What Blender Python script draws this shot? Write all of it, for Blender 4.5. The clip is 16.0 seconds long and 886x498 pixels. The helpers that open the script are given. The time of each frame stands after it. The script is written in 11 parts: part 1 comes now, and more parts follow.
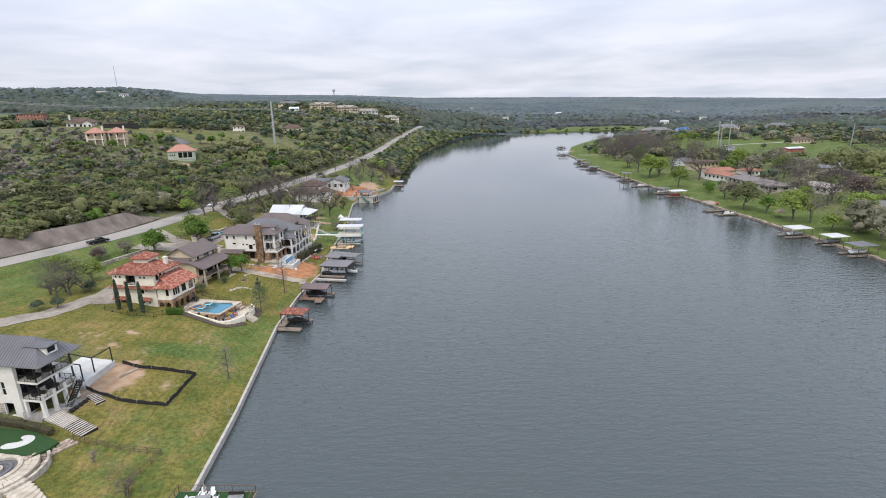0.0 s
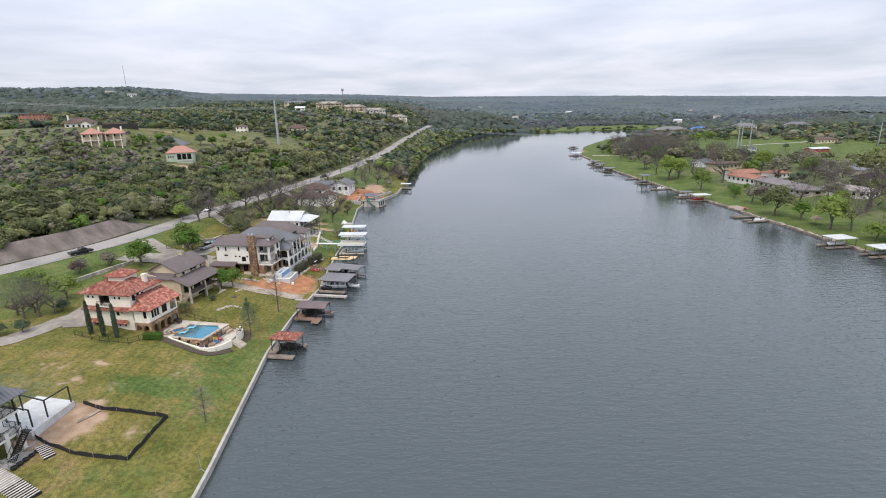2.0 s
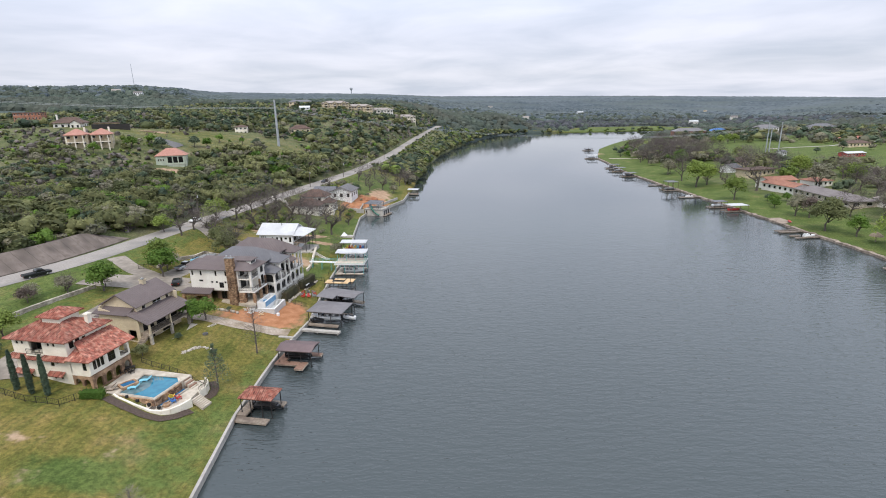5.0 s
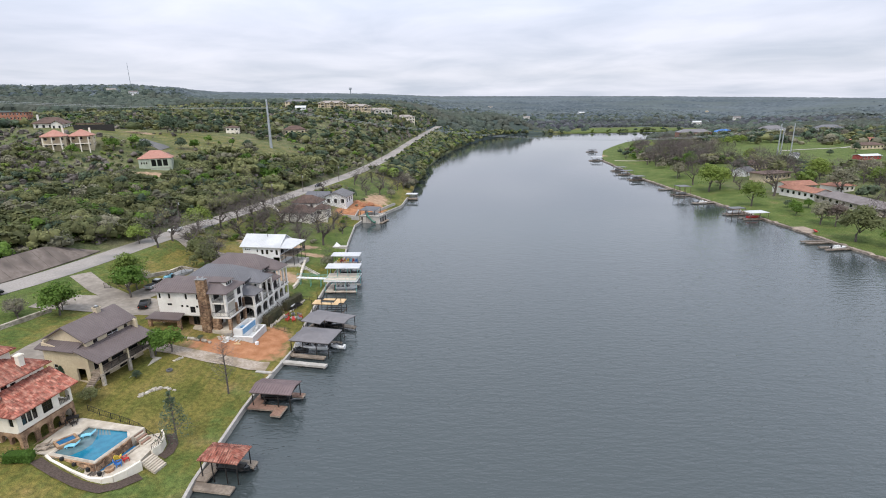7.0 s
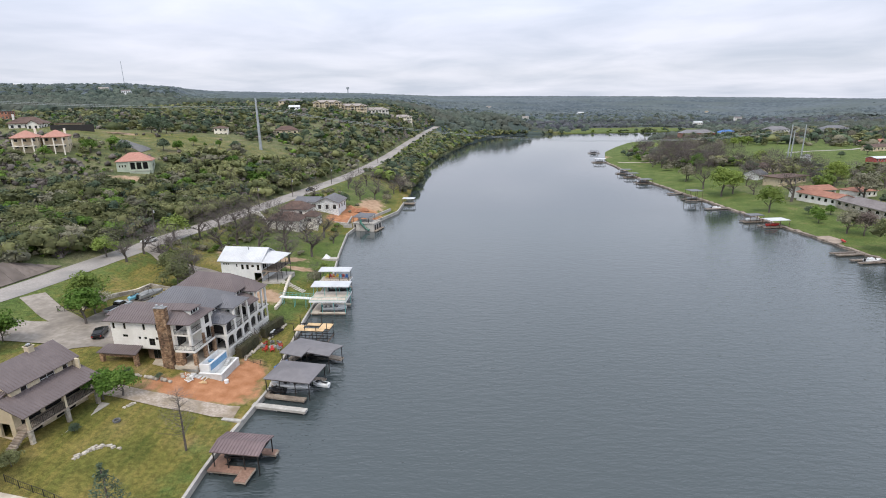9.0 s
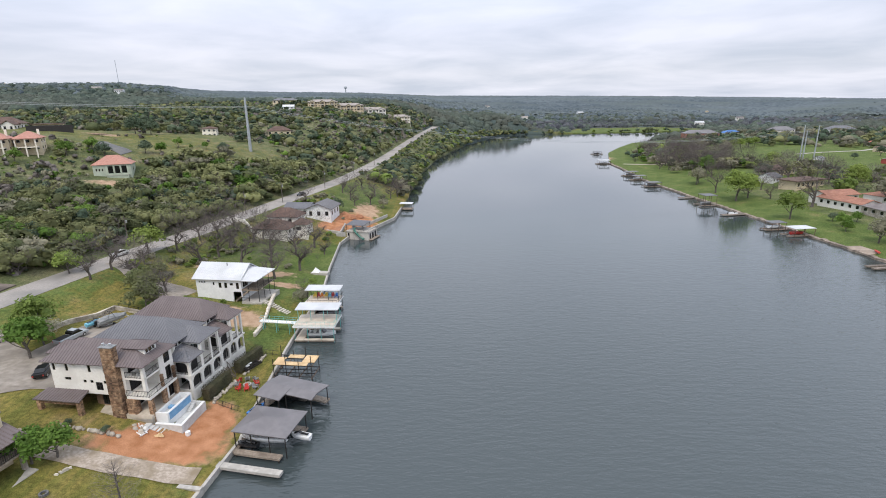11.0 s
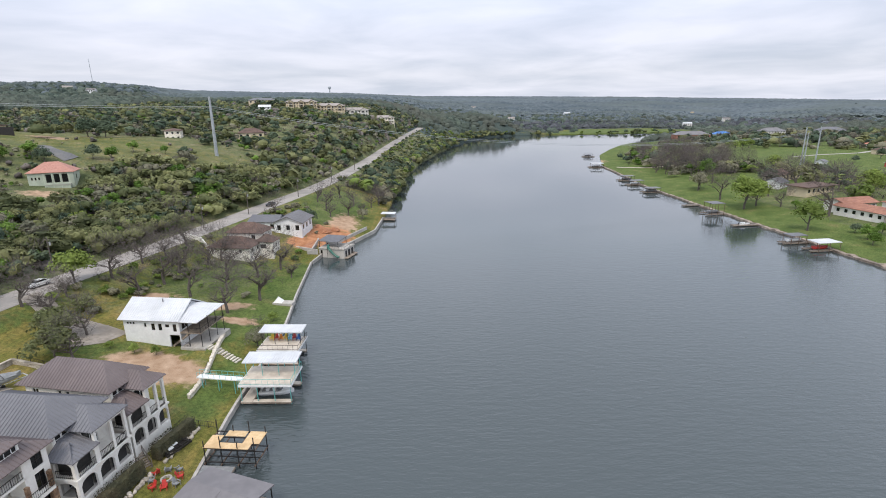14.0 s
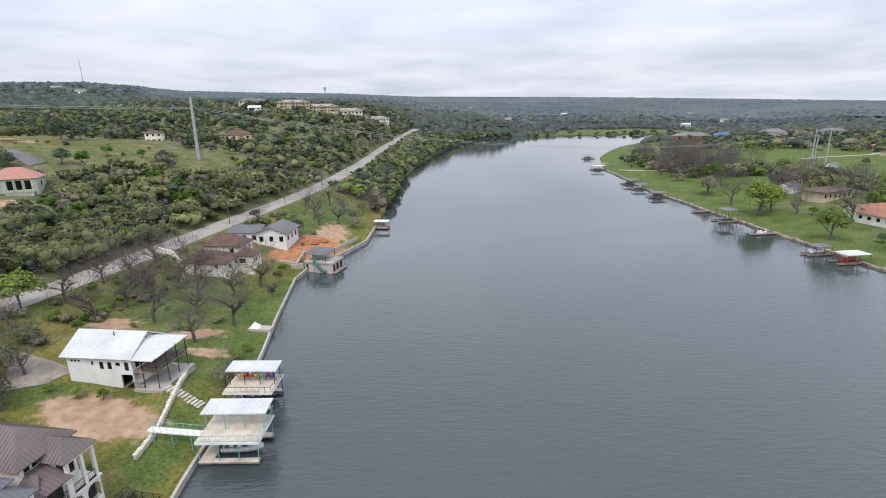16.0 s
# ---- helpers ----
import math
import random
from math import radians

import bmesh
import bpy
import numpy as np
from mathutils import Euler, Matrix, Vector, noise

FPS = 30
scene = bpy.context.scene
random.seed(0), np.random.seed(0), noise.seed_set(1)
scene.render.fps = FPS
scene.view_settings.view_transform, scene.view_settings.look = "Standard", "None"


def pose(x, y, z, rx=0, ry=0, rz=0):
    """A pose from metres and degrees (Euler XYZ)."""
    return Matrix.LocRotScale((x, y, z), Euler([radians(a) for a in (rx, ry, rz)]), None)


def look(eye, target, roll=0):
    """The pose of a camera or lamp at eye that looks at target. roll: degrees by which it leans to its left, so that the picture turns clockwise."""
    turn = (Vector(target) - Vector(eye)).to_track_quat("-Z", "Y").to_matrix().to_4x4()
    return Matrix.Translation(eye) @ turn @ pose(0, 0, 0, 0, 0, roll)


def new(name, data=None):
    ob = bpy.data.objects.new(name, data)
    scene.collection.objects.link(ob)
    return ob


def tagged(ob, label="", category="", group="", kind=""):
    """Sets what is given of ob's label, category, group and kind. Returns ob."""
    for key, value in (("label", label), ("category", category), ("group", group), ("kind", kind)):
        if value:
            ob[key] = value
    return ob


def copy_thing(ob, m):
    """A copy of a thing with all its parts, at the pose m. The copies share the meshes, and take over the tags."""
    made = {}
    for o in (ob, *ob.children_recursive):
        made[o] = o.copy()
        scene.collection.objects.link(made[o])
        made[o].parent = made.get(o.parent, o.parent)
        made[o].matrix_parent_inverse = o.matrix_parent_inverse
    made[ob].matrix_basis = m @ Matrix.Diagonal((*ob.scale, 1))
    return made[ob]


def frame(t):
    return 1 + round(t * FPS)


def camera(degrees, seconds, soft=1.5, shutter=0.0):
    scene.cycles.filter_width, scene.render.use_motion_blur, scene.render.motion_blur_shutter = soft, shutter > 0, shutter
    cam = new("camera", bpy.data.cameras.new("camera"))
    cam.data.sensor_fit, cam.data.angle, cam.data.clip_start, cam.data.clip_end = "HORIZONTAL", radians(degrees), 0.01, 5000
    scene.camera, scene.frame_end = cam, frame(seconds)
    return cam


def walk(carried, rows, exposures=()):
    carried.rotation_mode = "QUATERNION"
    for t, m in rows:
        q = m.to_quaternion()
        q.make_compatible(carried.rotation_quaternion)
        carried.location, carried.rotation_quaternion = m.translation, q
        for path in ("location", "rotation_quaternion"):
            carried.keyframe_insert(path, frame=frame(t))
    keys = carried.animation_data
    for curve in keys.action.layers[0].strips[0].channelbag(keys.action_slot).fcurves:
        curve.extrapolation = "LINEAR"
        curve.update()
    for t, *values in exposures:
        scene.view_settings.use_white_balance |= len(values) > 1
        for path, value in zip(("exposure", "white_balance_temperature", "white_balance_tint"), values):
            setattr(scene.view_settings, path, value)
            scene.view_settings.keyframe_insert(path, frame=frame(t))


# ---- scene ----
cam = camera(83.1, 16.0, soft=1.0)
PATH = [
    (0, (0.333, -0.603, 45.14), (0.407, 1.321, 44.6), -1.1),
    (0.5, (0.345, 2.546, 45.186), (0.412, 4.47, 44.646), -1.0),
    (1, (0.372, 5.736, 45.224), (0.432, 7.661, 44.682), -1.1),
    (1.5, (0.404, 8.997, 45.258), (0.453, 10.922, 44.717), -1.0),
    (2, (0.433, 12.248, 45.287), (0.474, 14.173, 44.744), -1.2),
    (2.5, (0.435, 15.569, 45.321), (0.469, 17.494, 44.778), -1.1),
    (3, (0.394, 18.924, 45.361), (0.419, 20.849, 44.819), -1.0),
    (5.5, (0.135, 36.138, 45.804), (0.144, 38.062, 45.26), -1.0),
    (6, (0.057, 39.566, 45.841), (0.068, 41.491, 45.298), -1.0),
    (6.5, (-0.045, 43.037, 45.875), (-0.032, 44.961, 45.331), -1.0),
    (7, (-0.095, 46.611, 45.896), (-0.083, 48.536, 45.352), -0.9),
    (7.5, (-0.217, 50.135, 45.906), (-0.202, 52.059, 45.361), -0.9),
    (8, (-0.323, 53.657, 45.911), (-0.303, 55.581, 45.365), -0.9),
    (8.5, (-0.36, 57.191, 45.914), (-0.339, 59.115, 45.369), -0.9),
    (9, (-0.358, 60.755, 45.911), (-0.337, 62.68, 45.366), -0.8),
    (11.5, (-0.848, 78.194, 45.909), (-0.815, 80.117, 45.363), -0.8),
    (12, (-0.83, 81.772, 45.913), (-0.786, 83.696, 45.368), -0.9),
    (12.5, (-0.624, 85.379, 45.887), (-0.573, 87.303, 45.342), -0.8),
    (13, (-0.479, 88.919, 45.894), (-0.42, 90.843, 45.349), -0.7),
    (13.5, (-0.335, 92.456, 45.903), (-0.263, 94.379, 45.357), -0.8),
    (14, (-0.152, 96.01, 45.904), (-0.07, 97.933, 45.359), -0.7),
    (14.5, (0.036, 99.523, 45.904), (0.127, 101.445, 45.359), -0.7),
    (15, (0.145, 102.961, 45.919), (0.239, 104.883, 45.375), -0.7),
    (15.5, (0.227, 106.374, 45.949), (0.322, 108.297, 45.406), -0.7),
    (16, (0.298, 109.755, 45.983), (0.395, 111.678, 45.44), -0.7),
]
walk(cam, [(t, look(eye, target, roll)) for t, eye, target, roll in PATH])

# ---- world and light ----
def link(nt, a, b):
    nt.links.new(a, b)


def make_world():
    w = bpy.data.worlds.new("overcast_sky")
    scene.world = w
    w.use_nodes = True
    nt = w.node_tree
    nt.nodes.clear()
    N = nt.nodes.new
    out, bg = N("ShaderNodeOutputWorld"), N("ShaderNodeBackground")
    sky = N("ShaderNodeTexSky")
    sky.sky_type, sky.sun_disc = "NISHITA", False
    sky.sun_elevation, sky.sun_rotation = radians(52), radians(200)
    skyg = N("ShaderNodeMix")
    skyg.data_type, skyg.blend_type = "RGBA", "MULTIPLY"
    skyg.inputs[0].default_value = 1.0
    skyg.inputs[7].default_value = (0.1, 0.1, 0.1, 1)
    link(nt, sky.outputs[0], skyg.inputs[6])
    tc, sep = N("ShaderNodeTexCoord"), N("ShaderNodeSeparateXYZ")
    link(nt, tc.outputs["Generated"], sep.inputs[0])
    # cloud deck: brighter overhead, pale band low over the horizon
    ramp = N("ShaderNodeValToRGB")
    link(nt, sep.outputs[2], ramp.inputs[0])
    e = ramp.color_ramp.elements
    e[0].position, e[0].color = 0.0, (0.685, 0.705, 0.80, 1)
    e[1].position, e[1].color = 1.0, (1.20, 1.27, 1.42, 1)
    for p, c in ((0.06, (0.725, 0.732, 0.805)), (0.13, (0.75, 0.768, 0.87)), (0.19, (0.80, 0.835, 0.955)), (0.25, (1.02, 1.07, 1.20)), (0.36, (1.05, 1.11, 1.26)), (0.6, (1.0, 1.06, 1.2))):
        q = e.new(p)
        q.color = (*c, 1)
    # flattened cloud streaks on a plane overhead
    add = N("ShaderNodeMath")
    add.operation = "ADD"
    add.inputs[1].default_value = 0.10
    link(nt, sep.outputs[2], add.inputs[0])
    dx, dy = N("ShaderNodeMath"), N("ShaderNodeMath")
    for d, k in ((dx, 0), (dy, 1)):
        d.operation = "DIVIDE"
        link(nt, sep.outputs[k], d.inputs[0])
        link(nt, add.outputs[0], d.inputs[1])
    comb = N("ShaderNodeCombineXYZ")
    link(nt, dx.outputs[0], comb.inputs[0])
    link(nt, dy.outputs[0], comb.inputs[1])
    n1 = N("ShaderNodeTexNoise")
    n1.inputs["Scale"].default_value, n1.inputs["Detail"].default_value, n1.inputs["Roughness"].default_value = 0.75, 5.0, 0.52
    n1.inputs["Distortion"].default_value = 0.3
    link(nt, comb.outputs[0], n1.inputs["Vector"])
    r2 = N("ShaderNodeValToRGB")
    link(nt, n1.outputs["Fac"], r2.inputs[0])
    r2.color_ramp.elements[0].position, r2.color_ramp.elements[0].color = 0.30, (0.78, 0.83, 0.88, 1)
    r2.color_ramp.elements[1].position, r2.color_ramp.elements[1].color = 0.66, (1.11, 1.11, 1.12, 1)
    mul = N("ShaderNodeMix")
    mul.data_type, mul.blend_type = "RGBA", "MULTIPLY"
    mul.inputs[0].default_value = 1.0
    link(nt, ramp.outputs[0], mul.inputs[6])
    link(nt, r2.outputs[0], mul.inputs[7])
    mix = N("ShaderNodeMix")
    mix.data_type = "RGBA"
    mix.inputs[0].default_value = 0.93
    link(nt, skyg.outputs[2], mix.inputs[6])
    link(nt, mul.outputs[2], mix.inputs[7])
    link(nt, mix.outputs[2], bg.inputs[0])
    bg.inputs[1].default_value = 1.12
    link(nt, bg.outputs[0], out.inputs[0])


make_world()
sun = new("sun", bpy.data.lights.new("sun", "SUN"))
sun.data.energy, sun.data.angle, sun.data.color = 2.0, radians(22), (1.0, 0.91, 0.78)
sun.matrix_world = look((0, 0, 300), (60, 190, 0))


# ---- materials ----
def material(name, a, b=None, scale=1.0, rough=0.8, metal=0.0, bump=0.0, bump_scale=None, c=None, big=None, spread=(0.35, 0.65), random=0.0, detail=4.0, coords="POS", stretch=None, island=0.0, thin=0.0, tint=False):
    """A principled material: colour a to b by a fine noise, stained towards c by a broad one."""
    m = bpy.data.materials.new(name)
    m.use_nodes = True
    nt = m.node_tree
    N = nt.nodes.new
    bs = nt.nodes["Principled BSDF"]
    bs.inputs["Roughness"].default_value, bs.inputs["Metallic"].default_value = rough, metal
    b = b or tuple(v * 0.8 for v in a)
    if coords == "POS":
        src = N("ShaderNodeNewGeometry").outputs["Position"]
    else:
        src = N("ShaderNodeTexCoord").outputs["Object"]
    if stretch:
        mp = N("ShaderNodeMapping")
        mp.inputs["Scale"].default_value = stretch
        link(nt, src, mp.inputs[0])
        src = mp.outputs[0]
    n = N("ShaderNodeTexNoise")
    n.inputs["Scale"].default_value, n.inputs["Detail"].default_value = scale, detail
    link(nt, src, n.inputs["Vector"])
    r = N("ShaderNodeValToRGB")
    r.color_ramp.elements[0].position, r.color_ramp.elements[1].position = spread
    r.color_ramp.elements[0].color, r.color_ramp.elements[1].color = (*a, 1), (*b, 1)
    if tint:
        # each plant has its own place between the two colours
        at_ = N("ShaderNodeAttribute")
        at_.attribute_name = "tint"
        ma, mb = N("ShaderNodeMath"), N("ShaderNodeMath")
        ma.operation = mb.operation = "MULTIPLY_ADD"
        link(nt, at_.outputs["Fac"], ma.inputs[0])
        ma.inputs[1].default_value, ma.inputs[2].default_value = 0.5, 0.0
        link(nt, n.outputs["Fac"], mb.inputs[0])
        mb.inputs[1].default_value = 0.5
        link(nt, ma.outputs[0], mb.inputs[2])
        link(nt, mb.outputs[0], r.inputs[0])
    else:
        link(nt, n.outputs["Fac"], r.inputs[0])
    col = r.outputs[0]
    if c:
        n2 = N("ShaderNodeTexNoise")
        n2.inputs["Scale"].default_value, n2.inputs["Detail"].default_value = big or scale / 8, 3.0
        link(nt, src, n2.inputs["Vector"])
        r2 = N("ShaderNodeValToRGB")
        r2.color_ramp.elements[0].position, r2.color_ramp.elements[1].position = 0.45, 0.7
        link(nt, n2.outputs["Fac"], r2.inputs[0])
        mx = N("ShaderNodeMix")
        mx.data_type = "RGBA"
        link(nt, r2.outputs[0], mx.inputs[0])
        link(nt, col, mx.inputs[6])
        mx.inputs[7].default_value = (*c, 1)
        col = mx.outputs[2]
    for amount, source in ((random, "OBJ"), (island, "ISL")):
        if not amount:
            continue
        rnd = N("ShaderNodeObjectInfo").outputs["Random"] if source == "OBJ" else N("ShaderNodeNewGeometry").outputs["Random Per Island"]
        mr = N("ShaderNodeMapRange")
        mr.inputs["To Min"].default_value, mr.inputs["To Max"].default_value = 1 - amount, 1 + amount
        link(nt, rnd, mr.inputs[0])
        hs = N("ShaderNodeHueSaturation")
        link(nt, mr.outputs[0], hs.inputs["Value"])
        link(nt, col, hs.inputs["Color"])
        col = hs.outputs[0]
    link(nt, col, bs.inputs["Base Color"])
    if thin:
        tr, ms = N("ShaderNodeBsdfTranslucent"), N("ShaderNodeMixShader")
        link(nt, col, tr.inputs["Color"])
        ms.inputs[0].default_value = thin
        link(nt, bs.outputs[0], ms.inputs[1])
        link(nt, tr.outputs[0], ms.inputs[2])
        link(nt, ms.outputs[0], nt.nodes["Material Output"].inputs["Surface"])
        bs.inputs["Specular IOR Level"].default_value = 0.2
    if bump:
        nb = N("ShaderNodeTexNoise")
        nb.inputs["Scale"].default_value, nb.inputs["Detail"].default_value = bump_scale or scale * 2, 5.0
        link(nt, src, nb.inputs["Vector"])
        bp = N("ShaderNodeBump")
        bp.inputs["Strength"].default_value, bp.inputs["Distance"].default_value = min(1.0, bump * 5), bump
        link(nt, nb.outputs["Fac"], bp.inputs["Height"])
        link(nt, bp.outputs[0], bs.inputs["Normal"])
    return m


def ground_material():
    """Mown lawn, rough pasture, brush floor, bare soil and a haze-toned distant floor, blended by the sheet's own zone
    weights and noise.
    """
    m = bpy.data.materials.new("ground_cover")
    m.use_nodes = True
    nt = m.node_tree
    N = nt.nodes.new
    bs = nt.nodes["Principled BSDF"]
    bs.inputs["Roughness"].default_value = 0.95
    bs.inputs["Specular IOR Level"].default_value = 0.15
    pos = N("ShaderNodeNewGeometry").outputs["Position"]

    def noise_of(scale, detail=4.0, stretch=None):
        src = pos
        if stretch:
            mp = N("ShaderNodeMapping")
            mp.inputs["Scale"].default_value = stretch
            mp.inputs["Rotation"].default_value = (0, 0, radians(8))
            link(nt, pos, mp.inputs[0])
            src = mp.outputs[0]
        n = N("ShaderNodeTexNoise")
        n.inputs["Scale"].default_value, n.inputs["Detail"].default_value = scale, detail
        link(nt, src, n.inputs["Vector"])
        return n.outputs["Fac"]

    def ramp(fac, *stops):
        r = N("ShaderNodeValToRGB")
        e = r.color_ramp.elements
        e[0].position, e[0].color = stops[0][0], (*stops[0][1], 1)
        e[1].position, e[1].color = stops[-1][0], (*stops[-1][1], 1)
        for p, c in stops[1:-1]:
            e.new(p).color = (*c, 1)
        link(nt, fac, r.inputs[0])
        return r.outputs[0]

    def mix(fac, a, b, mode="MIX"):
        x = N("ShaderNodeMix")
        x.data_type, x.blend_type = "RGBA", mode
        if isinstance(fac, float):
            x.inputs[0].default_value = fac
        else:
            link(nt, fac, x.inputs[0])
        link(nt, a, x.inputs[6])
        link(nt, b, x.inputs[7])
        return x.outputs[2]

    def weight(name, sharp=0.5):
        at = N("ShaderNodeAttribute")
        at.attribute_name = name
        s = N("ShaderNodeMath")
        s.operation = "MULTIPLY_ADD"
        link(nt, edge, s.inputs[0])
        s.inputs[1].default_value = 0.9
        s.inputs[2].default_value = -0.45
        a = N("ShaderNodeMath")
        a.operation = "ADD"
        link(nt, at.outputs["Fac"], a.inputs[0])
        link(nt, s.outputs[0], a.inputs[1])
        mr = N("ShaderNodeMapRange")
        mr.interpolation_type = "SMOOTHSTEP"
        mr.inputs["From Min"].default_value, mr.inputs["From Max"].default_value = 0.5 - sharp / 2, 0.5 + sharp / 2
        link(nt, a.outputs[0], mr.inputs[0])
        return mr.outputs[0]

    edge = noise_of(0.55, 6.0)
    fine = noise_of(9.0, 3.0)
    mid = noise_of(0.16, 9.0)
    stripes = noise_of(1.1, 2.0, (1.0, 0.03, 1.0))
    lawn = ramp(mid, (0.28, (0.108, 0.114, 0.030)), (0.44, (0.164, 0.150, 0.042)), (0.58, (0.208, 0.172, 0.058)), (0.74, (0.29, 0.205, 0.108)))
    lawn = mix(0.8, lawn, ramp(stripes, (0.38, (0.76, 0.86, 0.76)), (0.62, (1.12, 1.06, 1.04))), "MULTIPLY")
    lush = ramp(mid, (0.32, (0.076, 0.116, 0.030)), (0.60, (0.122, 0.160, 0.048)), (0.76, (0.180, 0.170, 0.072)))
    wild = ramp(mid, (0.28, (0.078, 0.098, 0.045)), (0.48, (0.125, 0.142, 0.068)), (0.62, (0.175, 0.172, 0.095)), (0.75, (0.23, 0.205, 0.135)))
    soil = ramp(edge, (0.3, (0.31, 0.200, 0.125)), (0.7, (0.47, 0.335, 0.235)))
    clay = ramp(edge, (0.3, (0.32, 0.138, 0.064)), (0.7, (0.49, 0.245, 0.135)))
    # distant floor: bluish haze tone put into the ground colour
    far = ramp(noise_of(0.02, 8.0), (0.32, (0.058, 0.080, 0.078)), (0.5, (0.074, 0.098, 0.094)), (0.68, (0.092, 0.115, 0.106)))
    col = mix(weight("lush"), lawn, lush)
    col = mix(weight("wild"), col, wild)
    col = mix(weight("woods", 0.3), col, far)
    tuft = noise_of(1.7, 5.0)
    col = mix(0.7, col, ramp(tuft, (0.34, (0.56, 0.60, 0.56)), (0.66, (1.36, 1.32, 1.28))), "MULTIPLY")
    col = mix(0.8, col, ramp(fine, (0.36, (0.58, 0.58, 0.58)), (0.66, (1.34, 1.34, 1.34))), "MULTIPLY")
    earth = mix(weight("clay", 0.35), soil, clay)
    earth = mix(0.6, earth, ramp(fine, (0.34, (0.74, 0.74, 0.74)), (0.66, (1.2, 1.2, 1.2))), "MULTIPLY")
    bare = N("ShaderNodeMath")
    bare.operation = "MAXIMUM"
    link(nt, weight("soil", 0.3), bare.inputs[0])
    link(nt, weight("clay", 0.35), bare.inputs[1])
    col = mix(bare.outputs[0], col, earth)
    link(nt, col, bs.inputs["Base Color"])
    bp = N("ShaderNodeBump")
    bp.inputs["Strength"].default_value, bp.inputs["Distance"].default_value = 0.6, 0.12
    link(nt, fine, bp.inputs["Height"])
    link(nt, bp.outputs[0], bs.inputs["Normal"])
    return m


def water_material():
    m = bpy.data.materials.new("lake_water")
    m.use_nodes = True
    nt = m.node_tree
    N = nt.nodes.new
    bs = nt.nodes["Principled BSDF"]
    bs.inputs["Base Color"].default_value = (0.047, 0.060, 0.063, 1)
    bs.inputs["Roughness"].default_value = 0.12
    bs.inputs["IOR"].default_value = 1.6
    pos = N("ShaderNodeNewGeometry").outputs["Position"]
    # sheltered, calmer water further up the lake
    sep = N("ShaderNodeSeparateXYZ")
    link(nt, pos, sep.inputs[0])
    calm = N("ShaderNodeMapRange")
    calm.inputs["From Min"].default_value, calm.inputs["From Max"].default_value = 90, 280
    calm.inputs["To Min"].default_value, calm.inputs["To Max"].default_value = 1.0, 0.07
    link(nt, sep.outputs[1], calm.inputs[0])
    prev = None
    for scale, stretch, turn, dist, detail in ((1.1, (0.32, 1.0, 1), 14, 0.17, 2.0), (0.30, (0.45, 1.0, 1), -22, 0.09, 2.0), (2.6, (0.4, 1.0, 1), 4, 0.10, 2.0)):
        mp = N("ShaderNodeMapping")
        mp.inputs["Scale"].default_value = stretch
        mp.inputs["Rotation"].default_value = (0, 0, radians(turn))
        link(nt, pos, mp.inputs[0])
        n = N("ShaderNodeTexNoise")
        n.inputs["Scale"].default_value, n.inputs["Detail"].default_value = scale, detail
        link(nt, mp.outputs[0], n.inputs["Vector"])
        bp = N("ShaderNodeBump")
        bp.inputs["Distance"].default_value = dist
        link(nt, calm.outputs[0], bp.inputs["Strength"])
        link(nt, n.outputs["Fac"], bp.inputs["Height"])
        if prev:
            link(nt, prev, bp.inputs["Normal"])
        prev = bp.outputs[0]
    link(nt, prev, bs.inputs["Normal"])
    # calmer and ruffled streaks
    n = N("ShaderNodeTexNoise")
    mp = N("ShaderNodeMapping")
    mp.inputs["Scale"].default_value = (1.0, 0.4, 1)
    link(nt, pos, mp.inputs[0])
    link(nt, mp.outputs[0], n.inputs["Vector"])
    n.inputs["Scale"].default_value = 0.02
    mr = N("ShaderNodeMapRange")
    mr.inputs["From Min"].default_value, mr.inputs["From Max"].default_value = 0.35, 0.65
    mr.inputs["To Min"].default_value, mr.inputs["To Max"].default_value = 0.01, 0.05
    link(nt, n.outputs["Fac"], mr.inputs[0])
    link(nt, mr.outputs[0], bs.inputs["Roughness"])
    return m


def glass_material():
    m = bpy.data.materials.new("window_glass")
    m.use_nodes = True
    bs = m.node_tree.nodes["Principled BSDF"]
    bs.inputs["Base Color"].default_value = (0.012, 0.013, 0.014, 1)
    bs.inputs["Roughness"].default_value = 0.08
    return m


